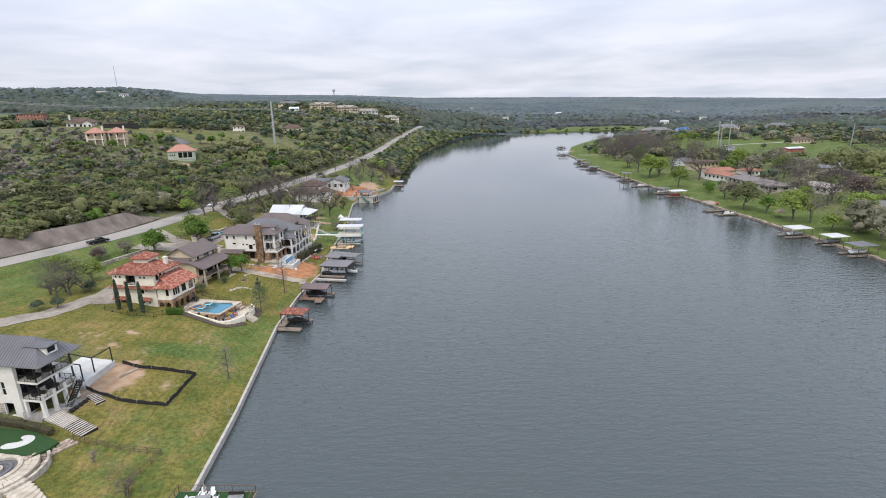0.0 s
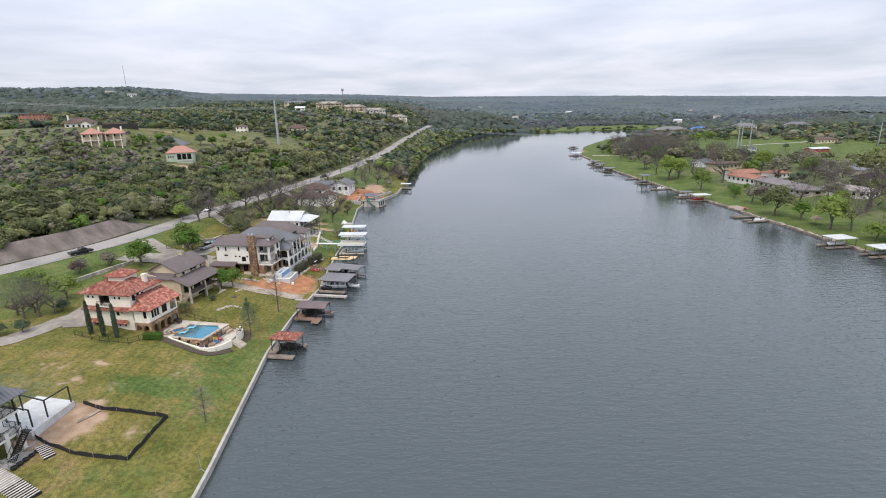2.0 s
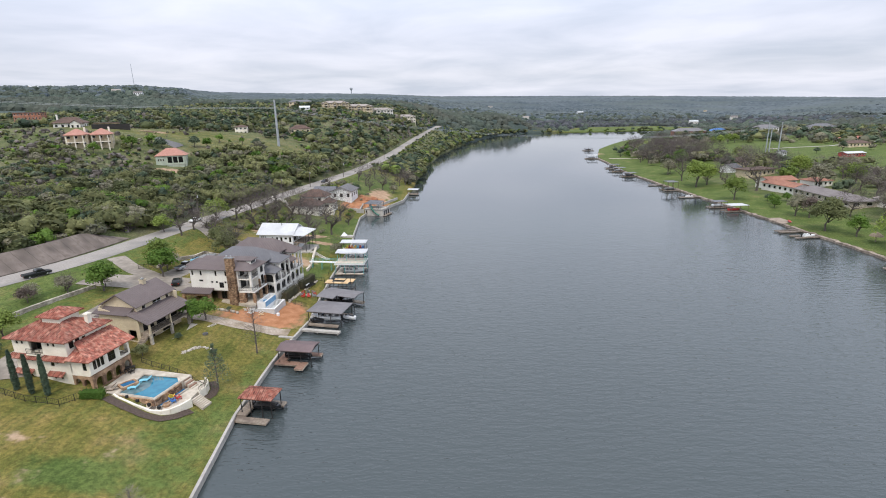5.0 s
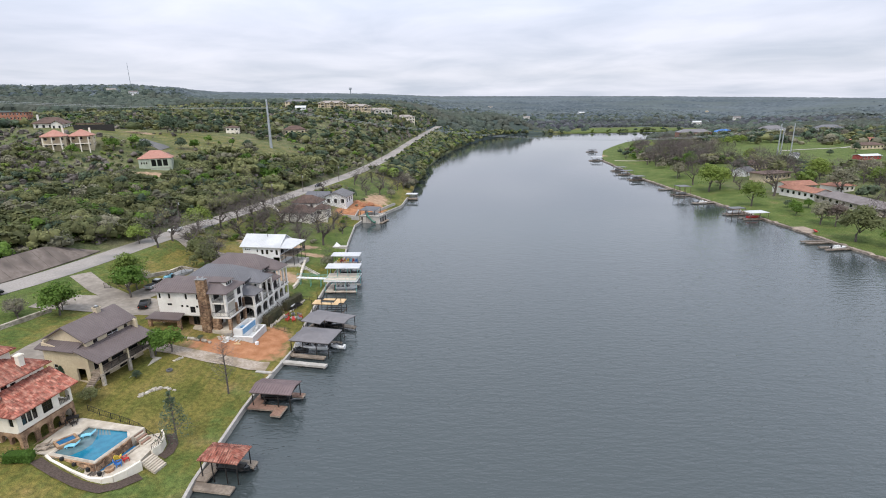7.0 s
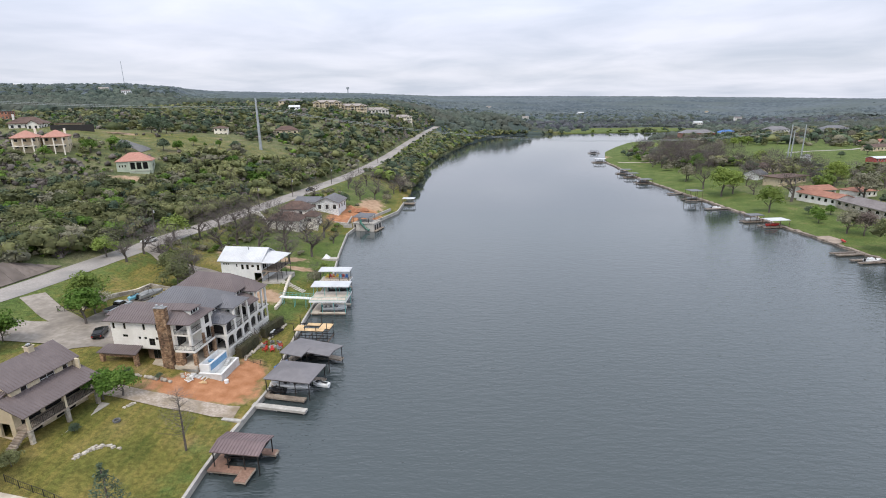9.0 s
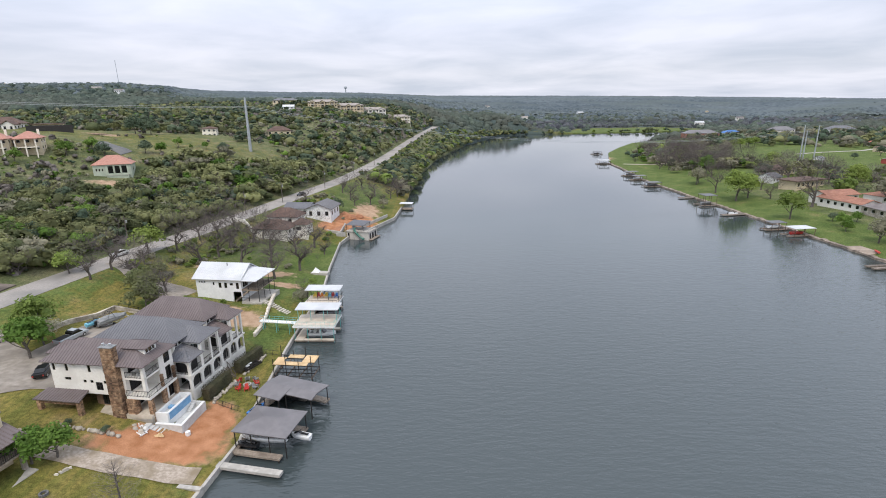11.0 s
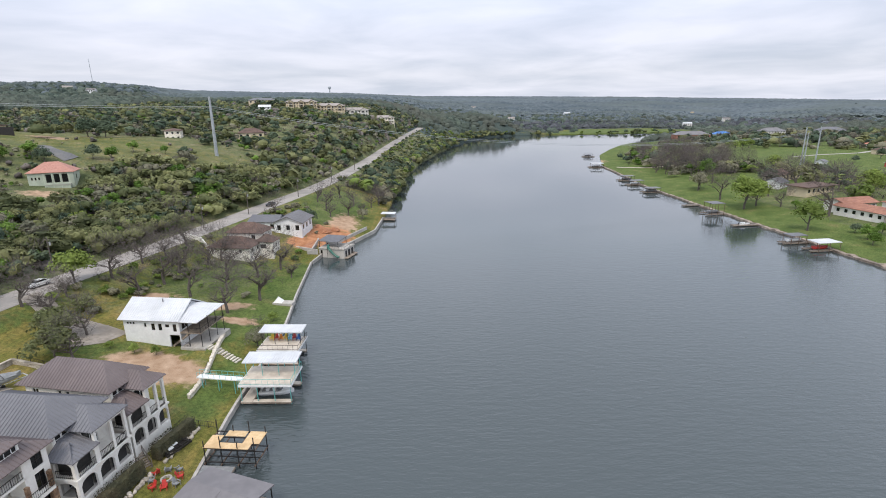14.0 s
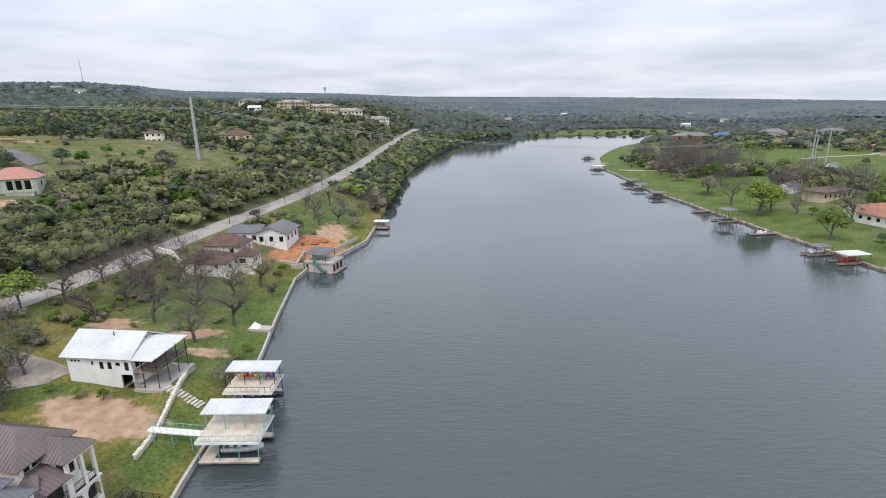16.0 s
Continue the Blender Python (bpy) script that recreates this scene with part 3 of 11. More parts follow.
def height(x, y):
    x, y = np.asarray(x, float), np.asarray(y, float)
    xw, xe = table(SHORE_W, y), table(SHORE_E, y)
    d = xw - x
    dr = np.maximum(xw - table(ROAD, y), 12.0)
    zr = table(ROAD_Z, y)
    # west bank: lawn to the road, then the hill
    f = np.clip(d / (dr - 5.0), 0, 1)
    near_z = np.interp(d, *zip(*LAWN_A)) + (np.interp(d, *zip(*LAWN)) - np.interp(d, *zip(*LAWN_A))) * smooth_step((y - 60) / 16)
    near_z = near_z + (np.interp(d, *zip(*LAWN_C)) - near_z) * smooth_step((y - 163) / 10)
    near_z = near_z + 1.1 * np.exp(-((x + 40.2) / 3.2) ** 2 - ((y - 184.5) / 4.5) ** 2)
    terrace = smooth_step((x + 54.6) / 1.2) * smooth_step((-40.5 - x) / 1.2) * smooth_step((y - 100.4) / 1.0) * smooth_step((109.8 - y) / 1.2)
    near_z = near_z + (np.minimum(near_z, 3.9) - near_z) * terrace
    lawn_z = np.where(y < 245, near_z, 0.8 + (zr - 0.8) * f ** 0.85)
    lawn_z = np.where(d > dr - 14, lawn_z + (zr - lawn_z) * smooth_step((d - dr + 14) / 9.0), lawn_z)
    e = np.maximum(d - dr - 6.5, 0)
    amp = table(((0, 13), (150, 15.5), (270, 16.5), (278, 17.5), (288, 21), (297, 24), (318, 25), (336, 25), (350, 24), (400, 22), (480, 26), (600, 27), (760, 26), (1000, 22)), y)
    run = table(((0, 45), (276, 45), (296, 40), (335, 42), (360, 34), (400, 34), (480, 19), (560, 13), (640, 13), (760, 30), (1000, 60)), y)
    hill = zr + amp * (1 - np.exp(-e / run)) + 0.014 * np.minimum(e, 700) * smooth_step((e - 20) / 60)
    hill = hill + 6.5 * np.exp(-((x + 176) / 28) ** 2 - ((y - 272) / 32) ** 2) + 3.0 * np.exp(-((x + 208) / 36) ** 2 - ((y - 332) / 30) ** 2)
    for cx, cy, up, sx, sy in ((-107, 574, 6.0, 26, 22), (-82, 576, -1.0, 16, 20), (-144, 586, 6.0, 24, 24), (-127, 530, 4.0, 14, 14)):
        hill = hill + up * np.exp(-((x - cx) / sx) ** 2 - ((y - cy) / sy) ** 2)
    for cx, cy, level, rx, ry in ((-63, 584, 37.4, 19, 15), (-41, 633, 30.0, 17, 15)):
        hill = hill + (level - hill) * smooth_step((1.55 - np.hypot((x - cx) / rx, (y - cy) / ry)) / 0.6) * (e > 3)
    west = np.where(d > dr + 5, hill, np.where(d > dr - 5, zr, lawn_z))
    # east bank: low lawns and fields
    k = x - xe
    east = 0.6 + 4.2 * smooth_step(k / 70.0) + 0.012 * np.clip(k, 0, 600)
    z = np.where(x < (xw + xe) / 2, west, east)
    v = behind_shore(x, y)
    z = np.where(v > 0, z + (np.minimum(z, 0.9 + 0.016 * v) - z) * smooth_step((x - 130) / 60), z)
    # distance: long ridges up to the skyline
    far = np.hypot(x, y - 50)
    az = np.degrees(np.arctan2(x, np.maximum(y - 50, 1e-6)))
    el = np.interp(az, (-60, -37, -30, -26, -23, -17, -8, 0, 10, 21, 32, 42, 60), (2.2, 2.3, 2.42, 2.15, 1.75, 1.58, 1.48, 1.14, 1.0, 0.80, 0.48, 0.15, 0.05))
    reach = np.interp(az, (-40, -27, -22, 0), (1550, 1550, 3600, 3600))
    top = 40 + reach * np.tan(np.radians(el))
    s = smooth_step((far - 850) / np.maximum(reach - 850, 1)) ** 1.15
    roll = np.sin(x * 0.0041 + 1.7) * np.cos(y * 0.0033 + 0.4) + 0.6 * np.sin(x * 0.0087 - y * 0.0061)
    z = z * (1 - s) + top * s + roll * 9 * smooth_step((far - 1000) / 800) * (1 - s)
    bumps = 0.12 * np.sin(x * 0.71 + 0.3 * y) * np.sin(y * 0.53) + 0.5 * np.sin(x * 0.09 + 2) * np.sin(y * 0.11 + 1) * smooth_step((d - dr - 10) / 20)
    z = z + np.where((d > 4) & (np.abs(d - dr) > 7), bumps, 0)
    bed = np.where(y < 975, -3.0, -3 + 4.0 * (y - 975) / 25)
    wet = (x > xw) & (x < xe) & (y < 1000)
    return np.where(wet, bed, np.maximum(z, np.where(y > 985, 1.0, -50)))


def at(x, y, lift=0.0):
    return Vector((x, y, float(height(x, y)) + lift))


def blob(x, y, cx, cy, rx, ry, turn=0):
    c, s = math.cos(radians(turn)), math.sin(radians(turn))
    u, v = (x - cx) * c + (y - cy) * s, -(x - cx) * s + (y - cy) * c
    return np.clip(1.3 - 0.8 * np.hypot(u / rx, v / ry), 0, 1)


def build_ground():
    ys = np.r_[-600, -300, -150, -60, 0, 20, 32, 40, np.arange(45, 180, 1.0), np.arange(180, 300, 1.6), np.arange(300, 430, 3), np.arange(430, 902, 8.0), np.arange(902, 1010, 4.0), np.geomspace(1010, 4850, 60)]
    uw = np.r_[0.03, 0.5, np.arange(1.2, 75, 1.0), np.arange(75, 160, 2.5), np.geomspace(162, 4300, 46)]
    ue = np.r_[0.05, 0.6, np.arange(1.5, 40, 1.5), np.arange(40, 130, 4), np.geomspace(132, 4300, 44)]
    xw, xe = table(SHORE_W, ys)[:, None], table(SHORE_E, ys)[:, None]
    gap = xe - xw
    lake = np.concatenate([xw + 0.02 + 0 * gap] + [xw + gap * q for q in (0.03, 0.2, 0.4, 0.6, 0.8, 0.97)] + [xe - 0.02 + 0 * gap], 1)
    X = np.concatenate([xw - uw[::-1][None], lake, xe + ue[None]], 1)
    Y = np.repeat(ys[:, None], X.shape[1], 1)
    Z = height(X, Y)
    r, c = X.shape
    idx = np.arange(r * c).reshape(r, c)
    faces = np.stack([idx[:-1, :-1], idx[:-1, 1:], idx[1:, 1:], idx[1:, :-1]], -1).reshape(-1, 4)
    ob = mesh_object("ground", np.stack([X, Y, Z], -1).reshape(-1, 3).tolist(), faces.tolist(), "ground", smooth=True)
    x, y = X.ravel(), Y.ravel()
    d = table(SHORE_W, y) - x
    dr = table(SHORE_W, y) - table(ROAD, y)
    k = x - table(SHORE_E, y)
    far = np.hypot(x, y)
    wild = np.where(d > dr + 4, 0.85, 0.0)
    wild = np.maximum(wild, np.where((y > 196) & (d > 12), 0.42, 0) * (d < dr))
    wild = np.maximum(wild, np.where((y > 345) & (d > 0), 0.9, 0))
    wild = np.maximum(wild, blob(x, y, -66, 66, 14, 20) * 0.8)
    wild = np.maximum(wild, np.where((k > 24) & (y < 330), 0.55, 0))
    lush = np.where(k > 0, 0.75, 0.0)
    lush = np.maximum(lush, blob(x, y, -33, 204, 7, 20) * 0.95)
    lush = np.maximum(lush, blob(x, y, -36, 225, 6, 18) * 0.95)
    lush = np.maximum(lush, blob(x, y, -52, 222, 24, 26) * 0.75)
    lush = np.maximum(lush, blob(x, y, -44, 202, 15, 22) * 0.9)
    lush = np.maximum(lush, blob(x, y, -60, 182, 12, 6) * 0.65)
    lush = np.maximum(lush, blob(x, y, -36, 172, 5, 14) * 0.75)
    lush = np.maximum(lush, blob(x, y, -55, 100, 30, 8) * 0.35)
    lush = np.maximum(lush, blob(x, y, -36, 92, 10, 20) * 0.62)
    lush = np.maximum(lush, blob(x, y, -44.5, 84.5, 9, 3.6, 5) * 0.8)
    lush = np.maximum(lush, blob(x, y, -33.5, 112, 3, 22) * 0.5)
    lush = np.maximum(lush, blob(x, y, -36, 57, 15, 12) * 0.5)
    lush = np.maximum(lush, blob(x, y, -40, 66, 9, 6) * 0.45)
    lush = np.maximum(lush, blob(x, y, -36, 305, 16, 40) * 0.85)
    lush = np.maximum(lush, blob(x, y, -92, 140, 22, 55) * 0.72)
    lush = np.maximum(lush, np.where((np.abs(d - dr) < 11) & (y > 90), 0.55, 0))
    # distant zone that takes the haze-toned floor colour
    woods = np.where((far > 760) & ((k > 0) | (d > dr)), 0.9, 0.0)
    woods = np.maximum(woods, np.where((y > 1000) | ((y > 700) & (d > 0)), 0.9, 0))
    grass = meadow(x, y)
    woods = np.where(grass, 0.0, np.where(behind_shore(x, y) > 0, 0.9, woods))
    lush = np.where(grass, 0.8, lush)
    wild = np.where(grass, 0.35, np.where(y > 985, 0.0, wild))
    field = blob(x, y, -150, 329, 80, 36)
    wild = wild * (1 - 0.45 * field)
    lush = np.maximum(lush, 0.45 * field)
    soil = np.maximum.reduce([blob(x, y, -51.0, 73.6, 3.9, 5.2, -25) * 1.15, blob(x, y, -47.4, 176.6, 9.6, 4.6, -16), blob(x, y, -43.0, 72.5, 4.5, 4.6) * 0.36, blob(x, y, -56, 84, 5, 3) * 0.45, blob(x, y, -63, 88.2, 6, 3) * 0.42, blob(x, y, -55.6, 89.4, 4.5, 2.4) * 0.42, blob(x, y, -51, 83.2, 3.5, 2.4) * 0.42, blob(x, y, -44, 88, 6, 2.5, 40) * 0.32,
                              blob(x, y, -40, 198, 5, 2.2) * 0.8, blob(x, y, -45, 205, 6, 2.6, 20) * 0.8, blob(x, y, -62, 207, 6, 4) * 0.75, blob(x, y, -30, 285, 6, 14) * 0.8, blob(x, y, -122, 264, 10, 5) * 0.7, blob(x, y, 150, 520, 10, 20) * 0.6,
                              blob(x, y, -164, 330, 9, 5) * 0.85])
    clay = np.maximum.reduce([blob(x, y, -58.2, 86.6, 1.7, 0.8) * 0.42, blob(x, y, -38.8, 133.2, 8.6, 3.3, 4), blob(x, y, -34.4, 139.2, 3.6, 5.4, 12), blob(x, y, -42.0, 135.4, 3.0, 1.6) * 0.8, blob(x, y, -33, 268, 9, 10), blob(x, y, -40, 258, 5, 5)])
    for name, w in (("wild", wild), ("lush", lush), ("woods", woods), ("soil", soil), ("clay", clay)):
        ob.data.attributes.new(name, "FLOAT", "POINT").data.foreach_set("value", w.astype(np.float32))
    return tagged(ob, "grassy lake banks and brushy hillside reaching the horizon", "ground", kind="structure")


ground = build_ground()

water = mesh_object("water", [(-700, -600, 0), (2600, -600, 0), (2600, 1100, 0), (-700, 1100, 0)], [(0, 1, 2, 3)], "water")
tagged(water, "grey-green lake water with fine wind ripples", "water", kind="structure")


def ribbon(name, pts, width, mat, lift=0.06, step=2.0, thick=0.0):
    """A strip laid on the land along a line of points."""
    pts = [Vector((*p, 0)) for p in pts]
    dense = []
    for a, b in zip(pts, pts[1:]):
        n = max(1, int((b - a).length / step))
        dense += [a.lerp(b, i / n) for i in range(n)]
    dense.append(pts[-1])
    verts, faces = [], []
    cols = max(2, int(width / 1.6) + 1)
    for i, p in enumerate(dense):
        t = (dense[min(i + 1, len(dense) - 1)] - dense[max(i - 1, 0)]).normalized()
        s = Vector((t.y, -t.x, 0))
        for j in range(cols):
            q = p + s * width * (j / (cols - 1) - 0.5)
            verts.append(at(q.x, q.y, lift))
    for i in range(len(dense) - 1):
        for j in range(cols - 1):
            a = i * cols + j
            faces.append((a, a + 1, a + cols + 1, a + cols))
    return mesh_object(name, verts, faces, mat, smooth=True)


def curve_points(rows, y0, y1, step):
    ys = np.arange(y0, y1 + step / 2, step)
    a = np.array(rows, float)
    xs = np.interp(ys, a[:, 0], a[:, 1])
    k = np.ones(5) / 5
    pad = np.r_[[xs[0]] * 2, xs, [xs[-1]] * 2]
    return list(zip(np.convolve(pad, k, "valid").tolist(), ys.tolist()))


road_line = curve_points(ROAD, 60, 826, 8)
tagged(ribbon("road", road_line, 9.0, "asphalt", 0.08, 4), "two-lane grey asphalt road along the lake", "road", kind="structure")

# ---- trees ----
def crown_points(rng, rx, ry, rz, clumps, leaves, size, swell=1.0):
    """Leaf quads round clumps inside an ellipsoid; returns vertices, four to a leaf."""
    c = rng.normal(size=(clumps, 3))
    c /= np.linalg.norm(c, axis=1)[:, None]
    c[:, 2] = np.abs(c[:, 2]) * 1.35 - 0.6
    c *= rng.uniform(0.45, 0.82, (clumps, 1))
    c *= (rx, ry, rz)
    r = rng.uniform(0.30, 0.48, clumps) * min(rx, ry, rz * 1.3) * swell
    k = rng.integers(0, clumps, leaves)
    n = rng.normal(size=(leaves, 3))
    n /= np.linalg.norm(n, axis=1)[:, None]
    n[:, 2] = np.where(n[:, 2] < -0.35, -n[:, 2], n[:, 2])
    p = c[k] + n * r[k][:, None] * rng.uniform(0.75, 1.05, (leaves, 1)) * (1, 1, 0.85)
    out = n + rng.normal(size=(leaves, 3)) * 0.45 + np.array((0, 0, 0.35))
    out /= np.linalg.norm(out, axis=1)[:, None]
    a = np.cross(out, rng.normal(size=(leaves, 3)))
    a /= np.linalg.norm(a, axis=1)[:, None]
    b = np.cross(out, a)
    s = size * rng.uniform(0.6, 1.3, (leaves, 1))
    a, b = a * s, b * s * rng.uniform(0.5, 0.9, (leaves, 1))
    return np.stack([p - a, p - b * 0.9, p + a, p + b], 1).reshape(-1, 3)


def twig_points(rng, h, n=600, thick=0.015):
    """Fine bare twigs as slivers through the upper crown."""
    d = rng.normal(size=(n, 3))
    d /= np.linalg.norm(d, axis=1)[:, None]
    p = d * rng.uniform(0.45, 1.0, (n, 1)) * (h * 0.42, h * 0.42, h * 0.34) + np.array((0, 0, h * 0.62))
    a = (d + rng.normal(size=(n, 3)) * 0.6) * h * 0.042
    a[:, 2] += h * 0.02
    b = np.cross(a, rng.normal(size=(n, 3)))
    b *= (thick * h / 7 / np.linalg.norm(b, axis=1))[:, None]
    return np.stack([p - a, p - b, p + a, p + b], 1).reshape(-1, 3)


def limbs(build, rng, h, spread, r0, forks=5, depth=2, lean=0.0):
    """A tapered trunk that divides into limbs."""
    def grow(p, d, length, r, level):
        mid = p + d * length * 0.5 + Vector(rng.normal(size=3)) * length * 0.05
        end = p + d * length + Vector(rng.normal(size=3)) * length * 0.07
        build.tube([p, mid, end], [r, r * 0.8, r * 0.55], 5 if level < 2 else 3, cap=False)
        if level >= depth:
            return
        for _ in range(forks if level else forks + 1):
            t = rng.uniform(0.45, 1.0)
            start = p.lerp(end, t)
            a = rng.uniform(0, 2 * math.pi)
            nd = (d * rng.uniform(0.45, 0.9) + Vector((math.cos(a), math.sin(a), rng.uniform(0.0, 0.5))) * spread).normalized()
            grow(start, nd, length * rng.uniform(0.45, 0.75), r * rng.uniform(0.35, 0.55), level + 1)
    grow(Vector((0, 0, -0.3)), Vector((lean, 0, 1)).normalized(), h, r0, 0)


def puff(rng, c, r):
    """A lumpy mass of 20 faces, open below, as loose quads."""
    g = np.linspace(-1, 1, 3)
    skip = (2, -1.0)
    quads = []
    for ax in range(3):
        for sgn in (-1.0, 1.0):
            if (ax, sgn) == skip:
                continue
            for i in range(2):
                for j in range(2):
                    for u, v in ((g[i], g[j]), (g[i + 1], g[j]), (g[i + 1], g[j + 1]), (g[i], g[j + 1])):
                        p = [0, 0, 0]
                        p[ax], p[(ax + 1) % 3], p[(ax + 2) % 3] = sgn, u, v
                        quads.append(p)
    q = np.array(quads, float)
    key = (q * 7.3).round(2)
    lump = 1 + 0.26 * np.sin(key @ np.array((3.1, 1.7, 2.3)) + rng.uniform(0, 6.28))
    q /= np.linalg.norm(q, axis=1)[:, None]
    return q * lump[:, None] * r + c


def tree_kind(seed, kind, h, large):
    """Trunk mesh data and crown arrays for one sort of tree of unit form, h metres high; large ones have finer leaves for their size."""
    rng = np.random.default_rng(seed)
    tb = Build()
    if kind == "bare":
        limbs(tb, rng, h * 0.36, 0.95, h * 0.028, 5 if not large else 4, 3)
        return tb, twig_points(rng, h, 900, 0.017) if large else twig_points(rng, h)
    limbs(tb, rng, h * 0.42, 0.8, h * 0.030, 3, 2)
    n, size = {"oak": (1150, 0.31), "spring": (950, 0.28), "olive": (900, 0.26), "red": (900, 0.26), "dark": (1000, 0.30), "green": (1300, 0.28)}[kind]
    k = h / 6.0
    w = {"oak": 0.66, "spring": 0.54, "olive": 0.58, "dark": 0.56, "green": 0.50, "red": 0.60}[kind]
    if large:
        w *= 0.82
        cr = crown_points(rng, h * w, h * w, h * 0.50, 44, 1500, size * 0.62, 0.74) + np.array((0, 0, h * 0.55))
    else:
        cr = crown_points(rng, h * w, h * w, h * 0.46, 26, n, size * 0.9 * k ** 0.6, 0.9) + np.array((0, 0, h * 0.56))
    # inner masses that close the crown
    inner = []
    for _ in range(9 if kind not in ("olive", "red") else 5):
        d = rng.normal(size=3)
        d /= np.linalg.norm(d)
        d[2] = abs(d[2]) * 1.2 - 0.5
        inner.append(puff(rng, d * 0.48 * h * np.array((w, w, 0.46)) + np.array((0, 0, h * 0.56)), h * w * 0.30 * np.array((1, 1, 0.8))))
    return tb, np.concatenate([cr] + inner)


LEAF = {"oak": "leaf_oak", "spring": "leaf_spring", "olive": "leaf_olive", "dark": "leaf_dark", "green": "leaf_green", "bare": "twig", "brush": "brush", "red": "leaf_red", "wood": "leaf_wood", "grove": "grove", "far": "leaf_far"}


def leaf_faces(n):
    return np.arange(n * 4).reshape(-1, 4).tolist()


TREE_SETS = {}


def set_tint(ob, value):
    ob.data.attributes.new("tint", "FLOAT", "POINT").data.foreach_set("value", np.full(len(ob.data.vertices), value, np.float32))
    return ob


def tree(kind, x, y, h, variant=0, label="", group="", lift=0.0, name="tree"):
    """A tree as a thing of its own: trunk with limbs, crown of leaves."""
    key = (kind, variant, h > 7.5 and x > 0)
    if key not in TREE_SETS:
        tb, cr = tree_kind(100 + 17 * variant + 1000 * sorted(LEAF).index(kind), kind, 7.0, key[2])
        holder = new(name)
        tb.ob("trunk", "bark_gray" if kind == "bare" else "bark", holder)
        crown = mesh_object("crown", cr.tolist(), leaf_faces(len(cr) // 4), LEAF[kind], holder)
        crown.data.attributes.new("tint", "FLOAT", "POINT").data.foreach_set("value", np.full(len(cr), 0.3 + 0.22 * variant, np.float32))
        holder.location = (0, -400, -80)
        TREE_SETS[key] = holder
        first = True
    else:
        first = False
    src = TREE_SETS[key]
    p = at(x, y, lift - 0.05)
    ang = (x * 37.7 + y * 91.3) % 360
    m = pose(p.x, p.y, p.z, 0, 0, ang) @ Matrix.Scale(h / 7.0, 4)
    if first:
        ob = src
        ob.matrix_world = m
    else:
        ob = copy_thing(src, pose(p.x, p.y, p.z, 0, 0, ang))
        s = h / 7.0
        ob.scale = (s, s, s)
    ob.name = name
    return tagged(ob, label, "tree", group)


def crown_form(seed, kind, puffs, leaves, size):
    """A crown 7 m high for the massed woods: lumpy masses down to the ground with loose leaves standing out of them."""
    rng = np.random.default_rng(seed)
    w = {"oak": 0.60, "spring": 0.50, "olive": 0.56, "dark": 0.50, "green": 0.50, "brush": 0.66}[kind] * 7.0
    top = {"spring": 5.6, "green": 5.4, "dark": 5.6, "brush": 3.6}.get(kind, 5.0)
    cs, rs, out = [], [], []
    for i in range(puffs):
        a = 2.4 * i + rng.uniform(-0.4, 0.4)
        e = radians(rng.uniform(35, 80) if i % 3 == 0 else rng.uniform(-5, 40))
        c = np.array((math.cos(a) * math.cos(e) * w * 0.62, math.sin(a) * math.cos(e) * w * 0.62, top * (0.40 + 0.42 * math.sin(e))))
        r = w * rng.uniform(0.34, 0.48) * np.array((1, 1, 0.9)) * (1.0 if puffs > 3 else 1.45)
        cs.append(c)
        rs.append(r)
        out.append(puff(rng, c, r * (0.74 if puffs > 3 else 0.86)))
    cs, rs = np.array(cs), np.array(rs)
    k = rng.integers(0, puffs, leaves)
    n = rng.normal(size=(leaves, 3))
    n[:, 2] = np.abs(n[:, 2] + 0.25) - 0.15
    n /= np.linalg.norm(n, axis=1)[:, None]
    p = cs[k] + n * rs[k] * rng.uniform(0.70, 1.06, (leaves, 1))
    o = n + rng.normal(size=(leaves, 3)) * 0.5 + np.array((0, 0, 0.4))
    a = np.cross(o, rng.normal(size=(leaves, 3)))
    a /= np.linalg.norm(a, axis=1)[:, None]
    b = np.cross(o, a)
    b /= np.linalg.norm(b, axis=1)[:, None]
    sz = size * rng.uniform(0.6, 1.4, (leaves, 1))
    if kind == "brush":
        # upright slivers of bare shoots
        a = n * 0.8 + rng.normal(size=(leaves, 3)) * 0.35 + np.array((0, 0, 0.5))
        b = np.cross(a, rng.normal(size=(leaves, 3))) * 0.14
    a, b = a * sz, b * sz * 0.7
    out.append(np.stack([p - a, p - b, p + a, p + b], 1).reshape(-1, 3))
    return np.concatenate(out)


def dome_form(seed):
    """A far crown 7 m high: one uneven cap of 14 faces."""
    rng = np.random.default_rng(seed)
    n = 6
    rings = []
    for r, z in ((4.6, 0.0), (4.3, 4.0), (2.0, 6.6)):
        a = np.arange(n) * 2 * np.pi / n + rng.uniform(-0.25, 0.25, n)
        q = r * rng.uniform(0.75, 1.2, n)
        rings.append(np.stack([np.cos(a) * q, np.sin(a) * q, z + rng.uniform(-0.7, 0.7, n) * (z > 0)], 1))
    out = [v for i in range(2) for k in range(n) for v in (rings[i][k], rings[i][(k + 1) % n], rings[i + 1][(k + 1) % n], rings[i + 1][k])]
    t = rings[2]
    out += [t[0], t[1], t[2], t[3], t[3], t[4], t[5], t[0]]
    return np.array(out)


